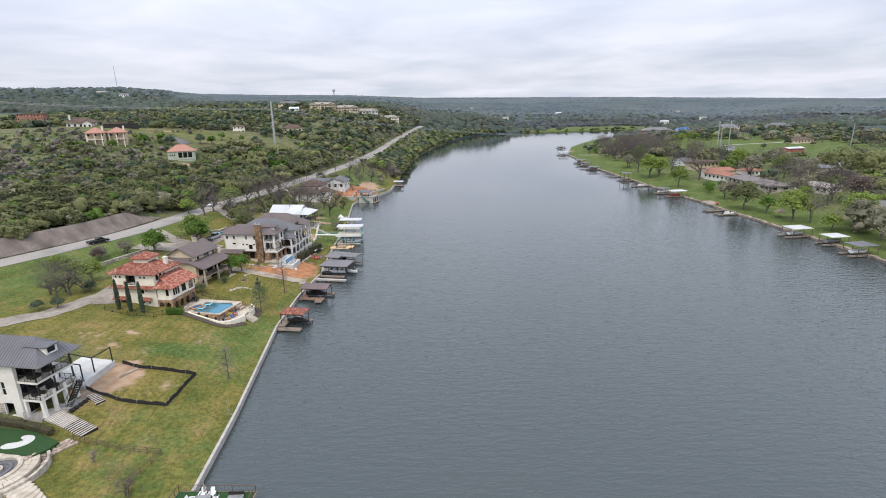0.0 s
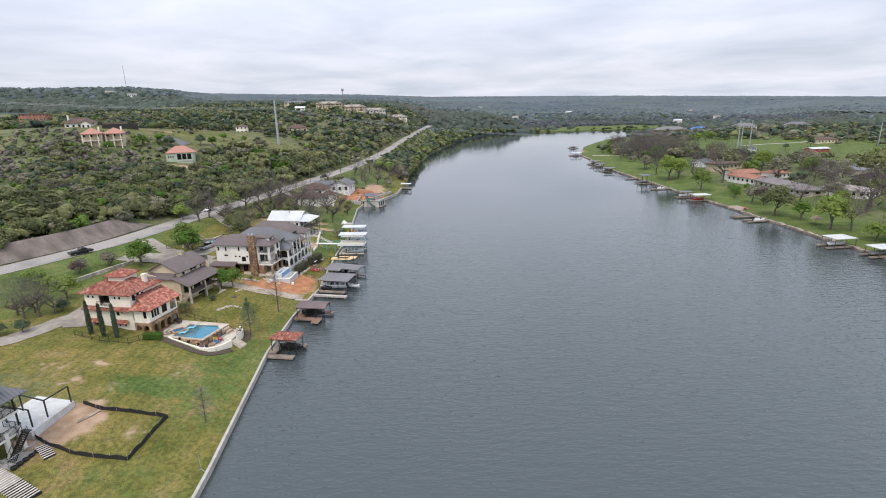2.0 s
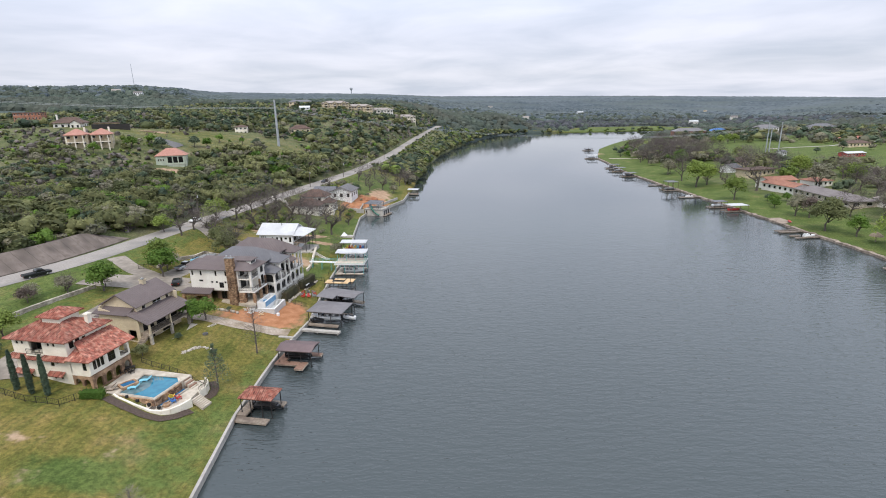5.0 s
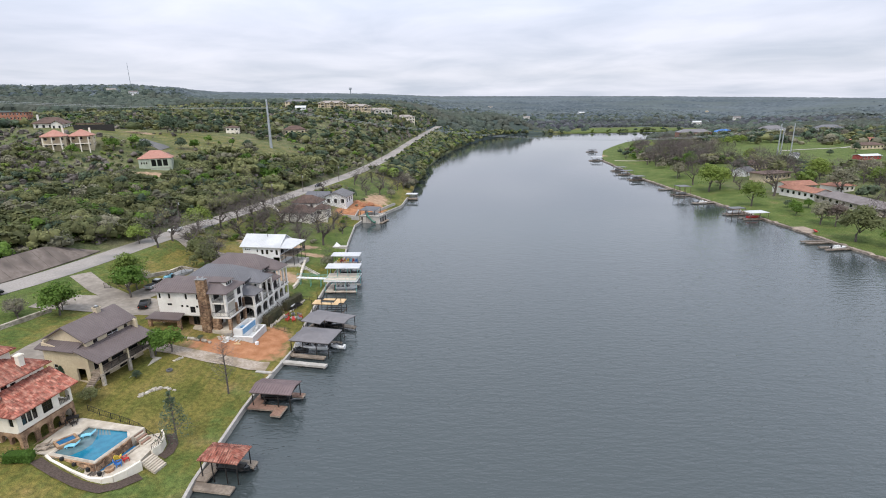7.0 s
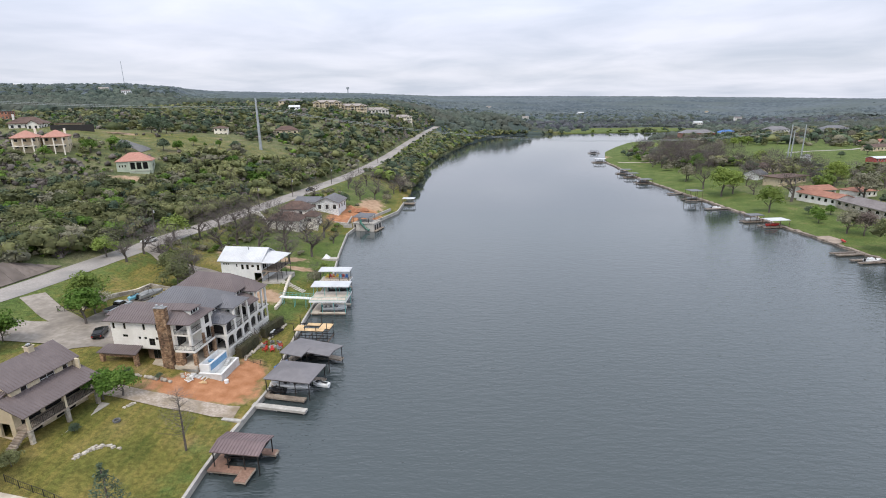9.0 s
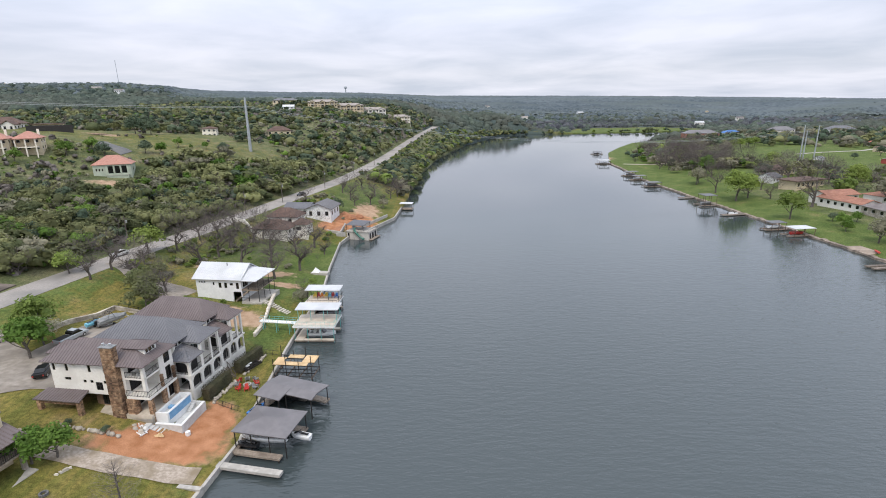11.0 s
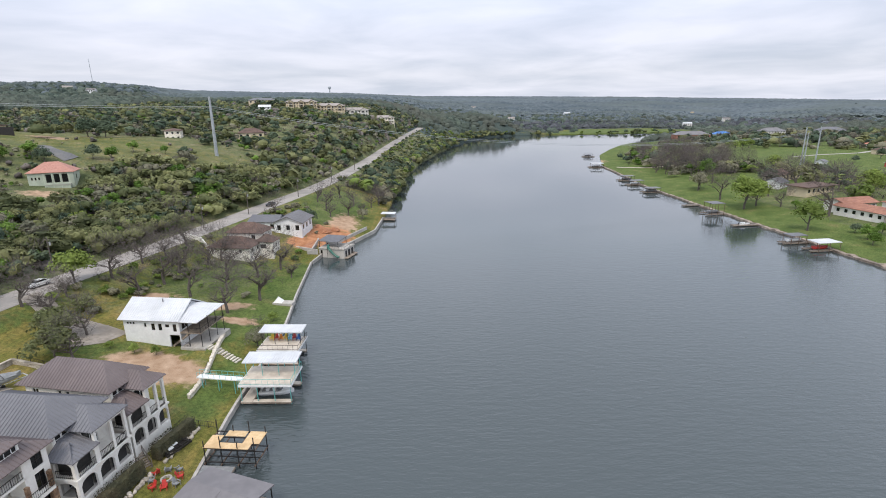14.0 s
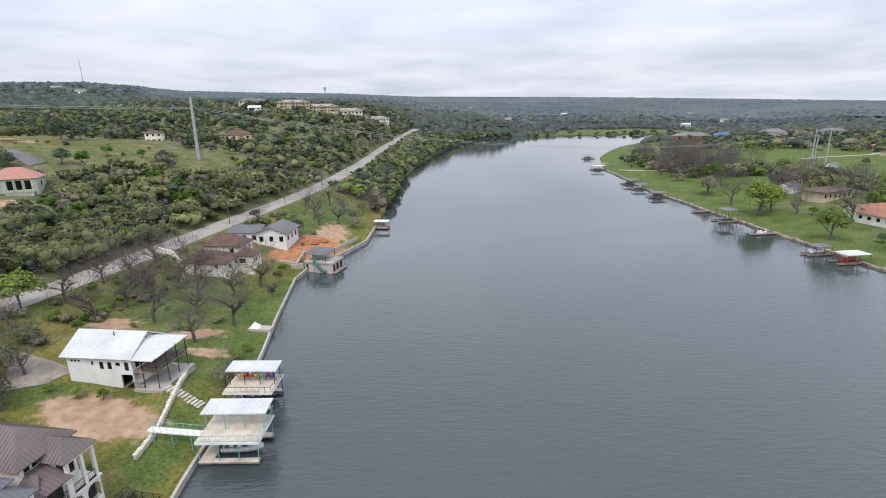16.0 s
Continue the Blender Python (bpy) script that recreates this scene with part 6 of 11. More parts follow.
    Build().tube([(-1.0, 0.9, 0.5), (0.9, 0.9, 0.5)], [0.34, 0.34], 10).ob("float_tank", "white_paint", lift)
    tank = Build().tube([(0, 0, 0), (0, 0, 0.55)], [0.35, 0.35], 12).ob("drum", "white_paint")
    tank.matrix_world = pose(*at(-36.2, 136.0))
    tagged(tank, "small white plastic drum on the soil", "drum")
    for i in range(5):
        bd = Build().beam((-0.8 + 0.1 * i, 0.16 * i, 0.06 + 0.05 * (i % 2)), (0.8 - 0.15 * i, 0.16 * i + 0.2, 0.08), 0.14, 0.05).ob("board", "wood_new")
        bd.matrix_world = pose(*at(-39.6, 134.6), 0, 0, -12 + 9 * i)
        tagged(bd, "loose new board lying on the red soil", "board", "loose boards")
    for k, (x, y) in enumerate(((-1.5, -1.6), (-0.9, -2.2), (0.0, -1.8), (0.3, -2.6), (-2.6, -2.0))):
        rb = Build()
        rb.loft([[(x + r * math.cos(a * 1.047 + k), y + 0.7 * r * math.sin(a * 1.047 + k), z) for a in range(6)] for r, z in ((0.4, -2.2), (0.5, -1.3), (0.35, -0.8))])
        ro = rb.ob("boulder", "limestone")
        ro.matrix_world = pose(-41.8, 137.5, 4.5, 0, 0, -9)
        tagged(ro, "pale limestone boulder beside the new pool", "boulder", "boulders by the pool")


stone_chimney_house()


def twin_house(x, y, z, turn, wall_mat, roof_mat, label, long):
    """A hip-roofed house whose lake front is three levels of arched galleries."""
    h = house_root("gallery_house", x, y, z, turn, label)
    S, E, M_E = wall_mat, 6.95, 7.6
    L = long
    W = -16.0
    cut = 3.2
    wall(h, S, (W, 0.9), (-3.0, 0.9), -2.0, M_E, [(1.0, 2.0, 6.0, 6.9, "w"), (5, 5.6, 6.2, 6.9, "w"), (6.2, 6.8, 6.2, 6.9, "w")])
    wall(h, S, (-3.0, 1.18), (-3.0, L), -2.0, M_E, [(0.15, 0.95, 5.95, 7.2, "w"), (1.05, 1.85, 5.95, 7.2, "w"), (0.4, 2.6, 2.9, 5.0, "d"), (3.3, 5.4, 2.9, 5.4, "d"), (0.4, 2.6, 0, 2.1, "d"), (3.3, 5.4, 0, 2.1, "d")], frame_mat="white_paint")
    wall(h, S, (-3.0, L + 0.28), (W, L + 0.28), -2.0, M_E, [(4, 5, 5.2, 6.6, "w"), (8, 9, 5.2, 6.6, "w")])
    wall(h, S, (W, L), (W, 1.18), -2.0, M_E)
    # ground arcade
    wall(h, S, (-3.0, 0.0), (0.0, 0.0), -2.0, 2.75, [(0.4, 2.6, 0.2, 1.7, "o", 0.55)], name="arcade")
    n = 3
    gap = L / n
    wall(h, S, (0.0, 0.28), (0.0, L), -2.0, 2.75, [(0.1 + i * gap, gap - 0.4 + i * gap, 0.0, 1.6, "o", 0.65) for i in range(n)], name="arcade")
    slab_part(h, "gallery_floor", S, -3.0, 0.15, -0.1, L + 0.2, 2.5, 2.75)
    # first gallery
    wall(h, S, (-3.0, 0.0), (0.0, 0.0), 2.75, 5.3, [(0.4, 2.6, 2.8, 4.4, "o", 0.45)], name="gallery")
    wall(h, S, (0.0, 0.28), (0.0, cut), 2.75, 5.3, [(0.1, cut - 0.6, 2.8, 4.5, "o", 0.45)], name="gallery")
    railing(h, (-2.6, 0.1), (-0.4, 0.1), 2.8, 0.9)
    railing(h, (-0.1, 0.4), (-0.1, L - 0.1), 2.8, 0.9)
    for y0 in (cut, (cut + L) / 2, L - 0.3):
        slab_part(h, "column", S, -0.36, -0.02, y0 - 0.02, y0 + 0.32, 2.75, E)
    slab_part(h, "corner_post", S, -3.0, -2.66, cut + 0.3, cut + 0.62, 2.75, E)
    slab_part(h, "top_beam", S, -3.0, 0.0, cut - 0.02, L + 0.05, E - 0.45, E)
    roof(h, roof_mat, [((-3.0, -0.5, 5.3), (0.5, -0.5, 5.3), (0, 1), 2.0, 1.2, 0.0, 2.0), ((0.5, -0.5, 5.3), (0.5, cut + 0.1, 5.3), (-1, 0), 3.5, 1.25, 2.0, 0.0)], name="porch_roof")
    ceiling_x = 0.3
    roof(h, roof_mat, hip(-6.5, ceiling_x, cut - 0.5, L + 0.4, E, 1.6, "w"), name="gallery_roof")
    roof(h, roof_mat, hip(W - 0.8, -2.4, 0.2, L + 0.7, M_E, 2.6))
    slab_part(h, "arcade_floor", "concrete", -3.0, -0.28, 0.28, L, -1.0, 0.02)
    for i in range(n):
        slab_part(h, "porch_screen", "screen", -0.75, -0.72, 0.15 + i * gap, gap - 0.2 + i * gap, 0.02, 2.45)
    slab_part(h, "porch_screen", "screen", -0.75, -0.72, 0.35, cut - 0.3, 2.8, 5.2)
    slab_part(h, "porch_screen", "screen", -2.7, -0.8, 0.62, 0.65, 2.8, 5.2)
    return h


twin_house(-38.8, 143.9, 4.0, -10, "stucco", "metal_gray", "pale grey house with a blue-grey metal roof and arched lake galleries", 8.0)
twin_house(-37.9, 152.9, 3.9, -13, "stucco", "metal_brown", "white house with a brown metal roof and arched lake galleries", 6.6)


def white_roof_house():
    h = house_root("cottage", -42.6, 183.3, 3.95, -9, "white cottage on a slope with a bright white metal roof")
    S = "siding_white"
    W, D, E = -14.4, 8.0, 4.55
    wall(h, S, (W, 0), (-3.2, 0), -2.0, E, [(0.7, 1.1, 3.45, 3.85, "w"), (1.3, 1.7, 3.45, 3.85, "w"), (1.9, 2.3, 3.45, 3.85, "w"), (4.2, 4.6, 2.95, 3.7, "w"), (5.6, 6.3, 2.35, 3.65, "w"), (7.0, 7.7, 2.35, 3.65, "w"), (8.4, 9.2, 3.0, 3.6, "w"), (9.9, 10.6, 2.2, 3.7, "w"), (9.0, 11.0, -1.4, 1.5, "o")], frame_mat="steel_dark")
    wall(h, S, (-3.2, 0.28), (-3.2, D), -2.0, E, [(0.5, 2.5, 2.25, 4.15, "d"), (4, 6, 2.25, 4.15, "d")], frame_mat="white_paint")
    wall(h, S, (-3.2, D + 0.28), (W, D + 0.28), -2.0, E, [(3, 4, 2.85, 4.05, "w")])
    wall(h, S, (W, D), (W, 0.28), -2.0, E, [(2, 3, 1.85, 3.25, "w"), (4.5, 5.5, 0, 2.1, "d")])
    gable(h, S, [(W, D + 0.28, E), (W, 0, E), (W, D / 2, E + 2.5)], 0.25)
    roof(h, "metal_white", hip(W - 0.6, -2.7, -0.7, D + 0.9, E - 0.02, 2.75, "we"))
    gable(h, S, [(-3.2, 0, E), (-3.2, D + 0.28, E), (-3.2, D / 2, E + 2.5)], 0.25)
    slab_part(h, "gable_vent", "glass", -3.19, -3.14, D / 2 - 0.25, D / 2 + 0.25, E + 1.5, E + 2.1)
    roof(h, "metal_white", [((0.9, -0.7, E - 0.1), (0.9, D + 0.9, E - 0.1), (-1, 0), 4.08, 1.8, 4.08, 4.08), ((-3.18, -0.7, E - 0.1), (0.9, -0.7, E - 0.1), (0, 1), 4.08, 1.8, 0, 4.08), ((0.9, D + 0.9, E - 0.1), (-3.18, D + 0.9, E - 0.1), (0, -1), 4.08, 1.8, 4.08, 0)], name="porch_roof")
    slab_part(h, "porch_deck", "wood", -3.2, 0.9, 0.0, D, 1.9, 2.1)
    slab_part(h, "patio", "concrete", -3.2, 1.7, -0.6, D + 0.4, -1.9, -0.75)
    for x, y in ((0.85, 0.1), (0.85, 2.7), (0.85, 5.3), (0.85, 7.8), (-1.6, 0.1)):
        Build().tube([(x, y, -1.0), (x, y, E)], [0.07, 0.07], 8).ob("post", "steel_dark", h)
    railing(h, (0.9, 0.1), (0.9, D), 2.1, 0.95)
    railing(h, (-1.5, 0.05), (0.9, 0.05), 2.1, 0.95)
    steps(h, "wood", -1.6, 0.7, -1, 0, 1.1, 13, 2.1, 0.27, 0.21)
    Build().tube([(-8, 3.2, E + 2.0), (-8, 3.2, E + 2.9)], [0.1, 0.1], 8).ob("vent_pipe", "metal_gray", h)
    railing(h, (-1.6, -0.1), (-4.6, -0.1), -0.7, 0.9)


white_roof_house()

# ---- shore, streets and garden works on the west bank ----
def line_wall(name, pts, w, z_of, low, mat, label, category, kind="structure", cap=None):
    """A low wall that follows points on the land."""
    b = Build()
    for (xa, ya), (xb, yb) in zip(pts, pts[1:]):
        a, c = Vector((xa, ya, 0)), Vector((xb, yb, 0))
        s = Vector(((c - a).y, -(c - a).x, 0)).normalized() * w / 2
        za, zb = z_of(xa, ya), z_of(xb, yb)
        la, lb = za - low, zb - low
        z = Vector((0, 0, 1))
        b.hexa([a - s + z * la, a + s + z * la, c + s + z * lb, c - s + z * lb, a - s + z * za, a + s + z * za, c + s + z * zb, c - s + z * zb])
    return tagged(b.ob(name, mat), label, category, kind=kind)


ys = np.r_[np.arange(8, 244, 4.0), 244]
sea = [(float(table(SHORE_W, y)) - 0.12, float(y)) for y in ys]
line_wall("seawall", sea, 0.42, lambda x, y: 0.92, 3.0, "concrete", "pale concrete seawall along the lawn edge", "seawall")
sea2 = [(-34.1, 244.2), (-32.5, 252), (-31, 258), (-25, 266), (-18.2, 283), (-16.6, 306)]
line_wall("seawall", sea2, 0.5, lambda x, y: 1.25 if y > 246 else 0.95, 3.4, "concrete", "newer concrete bulkhead round a building lot", "seawall")

DRIVES = (("street", [(-112, 62), (-96, 80), (-84, 89.5), (-76, 97), (-71.8, 108), (-71.5, 120), (-70.5, 132), (-68, 142), (-69.5, 150), (-78, 155.5), (-87, 162)], 4.6),
          ("driveway", [(-71.8, 104.5), (-66.5, 106.5)], 5.0), ("driveway", [(-70.5, 124.5), (-65.5, 124)], 5.0), ("driveway", [(-68.5, 143), (-63, 145.5), (-58.6, 145.5)], 5.5), ("driveway", [(-68.5, 149), (-67, 158), (-66, 167)], 6.0),
          ("gravel_track", [(-57.5, 132.2), (-51.0, 129.9), (-46, 129.0), (-40, 128.7), (-35, 128.7), (-31.8, 128.7)], 3.0), ("driveway", [(-59, 187), (-66, 190), (-74, 192.5), (-84, 199)], 4.2), ("driveway", [(-66, 190), (-62, 183)], 6.0))
for name, pts, w in DRIVES:
    tagged(ribbon(name, pts, w, "gravel" if name == "gravel_track" else "drive", 0.1, 1.0), "pale stony track down to the water" if name == "gravel_track" else "worn pale grey paving on the slope", "driveway", kind="structure")

tagged(ribbon("forecourt", [(-85, 147.5), (-74, 147.2), (-61.5, 147.4)], 8.5, "drive", 0.15, 1.0), "wide worn asphalt court before the houses", "forecourt", kind="structure")
# sloped concrete bank beside the road, in panels
slope = root("slope_paving", pose(0, 0, 0), "weathered dark concrete slope paving beside the road", "retaining wall", kind="structure")
lo = curve_points(ROAD, 104, 182, 3)
for (xa, ya), (xb, yb) in zip(lo, lo[1:]):
    ha, hb = (4.3 * max(0.02, min(1.0, (182.5 - q) / 11.0)) * min(1.0, (q - 96) / 14) for q in (ya, yb))
    za, zb = float(table(ROAD_Z, ya)), float(table(ROAD_Z, yb))
    Build().slab([(xa - 6.0, ya, za + 0.02), (xb - 6.0, yb - 0.05, zb + 0.02), (xb - 11.0, yb + 0.95, zb + hb), (xa - 11.0, ya + 1.0, za + ha)], -0.25).ob("panel", "concrete_dark", slope)

# stone garden walls along the street
for pts in ([(-84.5, 122.2), (-83.8, 126.9), (-82.8, 131.4), (-81.3, 135.9), (-79.6, 142.1)], [(-74, 158), (-72.5, 165.7), (-70.1, 170.3), (-69.5, 175)], [(-69.5, 175), (-62, 173.6)]):
    wl = line_wall("garden_wall", pts, 0.45, lambda x, y: float(height(x, y)) + 0.9, 1.4, "limestone", "rough limestone garden wall beside the street", "wall")
    sb = Build()
    for (xa, ya), (xb, yb) in zip(pts, pts[1:]):
        L = math.hypot(xb - xa, yb - ya)
        wy = Vector(((xb - xa) / L, (yb - ya) / L, (float(height(xb, yb)) - float(height(xa, ya))) / L))
        o = Vector((wy.y, -wy.x, 0)).normalized()
        stones(sb, Vector((xa, ya, float(height(xa, ya)) - 0.1)) + o * 0.22, wy, (0, 0, 1), o, L, 1.0, 0.38, int(ya), 0.06)
    sb.ob("stone_face", "limestone", wl)


def fence(pts, h, gap, label, mat="steel_dark", rails=2, name="fence", picket=0.0):
    f = root(name, pose(0, 0, 0), label, "fence")
    for (xa, ya), (xb, yb) in zip(pts, pts[1:]):
        n = max(1, int(math.hypot(xb - xa, yb - ya) / gap))
        rb = Build()
        for i in range(n):
            p, q = at(xa + (xb - xa) * i / n, ya + (yb - ya) * i / n), at(xa + (xb - xa) * (i + 1) / n, ya + (yb - ya) * (i + 1) / n)
            Build().beam(p - Vector((0, 0, 0.2)), p + Vector((0, 0, h)), 0.07).ob("post", mat, f)
            for k in range(rails):
                z = Vector((0, 0, h * (0.95 - 0.75 * k / max(1, rails - 1))))
                rb.beam(p + z, q + z, 0.04)
            if picket:
                m = int((q - p).length / picket)
                for j in range(1, m):
                    w = p.lerp(q, j / m)
                    rb.beam(w + Vector((0, 0, 0.12)), w + Vector((0, 0, h)), 0.022)
        tagged(rb.ob("rail", mat, f), kind="stuff")
    return f


# black silt fence round the building plot
sf = root("silt_fence", pose(0, 0, 0), "sagging black silt fence round bare soil", "fence")
pts = [(-51.3, 78.0), (-48.3, 77.0), (-43.1, 77.1), (-39.1, 77.3), (-39.6, 68.0), (-46.8, 68.2), (-50.6, 69.3), (-53.2, 70.8)]
for (xa, ya), (xb, yb) in zip(pts, pts[1:]):
    rings = []
    n = max(2, int(math.hypot(xb - xa, yb - ya) / 0.7))
    side = Vector((yb - ya, xa - xb, 0)).normalized() * 0.03
    for i in range(n):
        ps = [at(xa + (xb - xa) * k / n, ya + (yb - ya) * k / n) for k in (i, i + 1)]
        for k, q in zip((i, i + 1), ps):
            if k == 0 or k > i:
                top, wave = Vector((0, 0, 0.62 + 0.1 * math.sin(k * 2.1 + xa))), side * 1.5 * math.sin(k * 1.3)
                rings.append([q - side - Vector((0, 0, 0.1)), q + side - Vector((0, 0, 0.1)), q + side + top + wave, q - side + top + wave])
        if i % 3 == 0:
            Build().beam(ps[0] - Vector((0, 0, 0.2)), ps[0] + Vector((0, 0, 0.85)), 0.05).ob("stake", "wood", sf)
    Build().loft(rings).ob("cloth", "black_cloth", sf)
for k, (x, y, a) in enumerate(((-48.9, 74.6, 60), (-48.5, 75.6, 65))):
    b = Build().box(-1.0, 1.0, -0.15, 0.15, 0, 0.12).box(-0.8, 1.1, 0.18, 0.4, 0, 0.1)
    o = b.ob("board_pile", "wood")
    o.matrix_world = pose(*at(x, y, 0.0), 0, 0, a)
    tagged(o, "weathered boards lying on the bare soil", "boards")

# patio with steel frames
pat = Build().slab([(-52.0, 77.3, 5.62), (-58.5, 79.0, 5.62), (-59.6, 71.6, 5.62), (-52.6, 70.0, 5.62)], 1.2).ob("patio", "plaster")
tagged(pat, "pale concrete patio slab beside the house", "patio", kind="structure")
for k, c in enumerate(([(-52.2, 77.0), (-52.9, 73.4), (-57.6, 75.2)], [(-53.3, 71.2), (-57.6, 72.4)])):
    b = root("steel_frame", pose(0, 0, 0), "black steel pergola frame standing on the patio", "pergola", "pergola frames")
    for x, y in c:
        Build().beam((x, y, 5.62), (x, y, 8.1), 0.14).ob("post", "steel_dark", b)
    for p, q in zip(c, c[1:]):
        Build().beam((*p, 8.17), (*q, 8.17), 0.14).ob("beam", "steel_dark", b)

# fences on the lawns
fence([(-47.5, 59.3), (-41, 58.3), (-35.5, 57.8), (-36.7, 52.4), (-35.0, 49.0)], 1.0, 1.5, "low rusty wire fence across the lawn", "rust", 3, picket=0.28)
fence([(-66.5, 99.2), (-61, 97.6), (-55.5, 96.8), (-53.5, 100.2)], 1.2, 1.6, "dark iron fence round the side garden", rails=2, picket=0.3)
fence([(-51.3, 110.3), (-47.5, 109.3), (-42.8, 107.9), (-38.6, 105.6)], 1.1, 1.5, "dark iron fence along the pool deck", rails=2, picket=0.3)
fence([(-36.0, 144.2), (-31.4, 142.6)], 1.1, 1.4, "black iron fence across the lawn", rails=2, picket=0.25)
fence([(-35.0, 161.5), (-30.8, 161.0)], 1.1, 1.4, "black iron fence between gardens", rails=2, picket=0.25)
fence([(-78, 156.5), (-74.5, 157.5)], 1.4, 1.2, "iron gate at the street end", rails=2, picket=0.2, name="gate")
fence([(-69, 175.6), (-62, 174.3), (-57, 173)], 1.2, 1.8, "dark iron fence behind the houses", rails=2, picket=0.3)
fence([(-38.0, 172.9), (-39.0, 178.5)], 1.0, 1.4, "dark iron fence on the stone wall", rails=2, picket=0.3)

# pale net post on the lawn
for x, y in ((-30.3, 67.7),):
    p = at(x, y)
    b = Build().beam(p, p + Vector((-0.1, 0, 2.3)), 0.05).beam(p, p + Vector((0.9, -0.6, 0)), 0.05).beam(p, p + Vector((-0.7, -0.5, 0)), 0.05)
    tagged(b.ob("net_post", "pole_steel"), "pale tubular post standing on the lawn", "post")

# putting green with bunker, boulders and terrace
pg = root("putting_green", pose(0, 0, 0), "dark artificial putting green with a white sand bunker", "putting green", kind="structure")
green = [(-63, 62.4), (-63, 57.9), (-54.5, 56.2), (-51.5, 55.5), (-49.6, 55.2), (-48.6, 56.6), (-48.3, 57.8), (-49.2, 58.4), (-53.5, 60.5), (-58.7, 61.6)]
Build().slab([(x, y, 4.05) for x, y in green], 1.8).ob("turf", "turf", pg)
mid = [(-55.4, 57.45, 0.35), (-54.7, 57.4, 0.62), (-53.8, 57.4, 0.68), (-53.0, 57.7, 0.72), (-52.5, 58.3, 0.72), (-52.8, 58.9, 0.6), (-53.5, 59.2, 0.45), (-54.2, 59.25, 0.3)]
fine = np.linspace(0, len(mid) - 1, 29)
mid = np.stack([np.convolve(np.pad(np.interp(fine, range(len(mid)), [m[c] for m in mid]), 2, "edge"), np.ones(5) / 5, "valid") for c in range(3)], 1)
mid[:, 2] *= np.sqrt(np.clip(np.minimum(fine + 0.02, fine[-1] + 0.02 - fine) / 0.7, 0.0, 1.0))
side_a, side_b = [], []
for i, (x, y, r) in enumerate(mid):
    p, q = mid[max(i - 1, 0)], mid[min(i + 1, len(mid) - 1)]
    d = Vector((q[0] - p[0], q[1] - p[1], 0)).normalized()
    side_a.append((x + d.y * r, y - d.x * r, 4.062))
    side_b.append((x - d.y * r, y + d.x * r, 4.062))
Build().slab(side_a + side_b[::-1], 0.03).ob("bunker", "paint_white", pg)
rr = random.Random(3)


def boulder(x, y, r, z, i):
    b = Build().loft([[(k * r * math.cos(a * 0.9 + i) * (1 + 0.15 * math.sin(3 * a + i)), k * r * 0.7 * math.sin(a * 0.9 + i), q * r) for a in range(7)] for k, q in ((0.8, -0.9), (1.1, 0.0), (1.0, 0.4), (0.55, 0.62))])
    o = b.ob("boulder", "stone_pink")
    o.matrix_world = pose(*at(x, y, z), 0, 0, rr.uniform(0, 90))
    tagged(o, "pinkish limestone boulder edging the terrace", "boulder", "terrace boulders")


for i in range(96):
    t = i / 95
    row = i % 3 / 2
    boulder(-46.9 - 2.9 * t - 0.75 * row + rr.uniform(-0.15, 0.15), 58.9 - 4.4 * t - 0.1 * row + rr.uniform(-0.15, 0.15), rr.uniform(0.15, 0.36), 0.1 + 0.4 * row, i)
ter = root("stone_terrace", pose(-52.4, 52.8, 3.8), "pale flagstone terrace with a sunken round fire pit", "terrace")


def arc_blocks(name, mat, r0, r1, z, n, a0=0.0, a1=2 * math.pi, depth=1.6):
    """Wedge-shaped stones laid round the pit."""
    step = (a1 - a0) / n
    for i in range(n):
        a, c = a0 + step * i, a0 + step * (i + 0.95)
        rim = [(r * math.cos(u), r * math.sin(u)) for r, u in ((r0, a), (r1, a), (r1, c), (r0, c))]
        Build().hexa([(x, y, -depth) for x, y in rim] + [(x, y, z + 0.012 * (i % 3)) for x, y in rim]).ob(name, mat, ter)


arc_blocks("coping_stone", "paver", 2.2, 2.7, 0.3, 22)
arc_blocks("paving_stone", "paver", 2.72, 3.5, 0.1, 22)
arc_blocks("paving_stone", "paver", 3.52, 4.3, 0.09, 26)
arc_blocks("bench_stone", "metal_gray", 1.35, 1.65, 0.08, 18)
arc_blocks("wall_stone", "limestone", 5.0, 5.35, 0.1, 18, -1.1, 0.75)
Build().tube([(0, 0, -1.5), (0, 0, -0.02)], [2.2, 2.2], 28).ob("pit_floor", "asphalt_dark", ter)
Build().tube([(0, 0, -0.1), (0, 0, 0.3)], [0.7, 0.75], 18).ob("fire_bowl", "paver", ter)
Build().tube([(0, 0, 0.2), (0, 0, 0.34)], [0.5, 0.5], 16).ob("fire_bed", "rubber", ter)
for i in range(16):
    a = -1.0 + 1.7 * i / 15
    boulder(-52.4 + 4.65 * math.cos(a), 52.8 + 4.65 * math.sin(a), rr.uniform(0.16, 0.3), 0.3, i)
for i in range(7):
    b = Build().loft([[(k * math.cos(a * 0.7), 0.62 * k * math.sin(a * 0.7) * (1 + 0.1 * math.sin(a * 2.1 + i)), z) for a in range(9)] for k, z in ((1.3, -0.6), (1.38, 0.06), (1.3, 0.12))])
    o = b.ob("flagstone", "paver")
    o.matrix_world = pose(*at(-48.6 + 0.66 * i, 50.6 - 0.42 * i, 0.34 - 0.03 * i), 0, 0, 40 + 7 * i)
    tagged(o, "rounded pale flagstone step", "stone step", "flagstone steps")

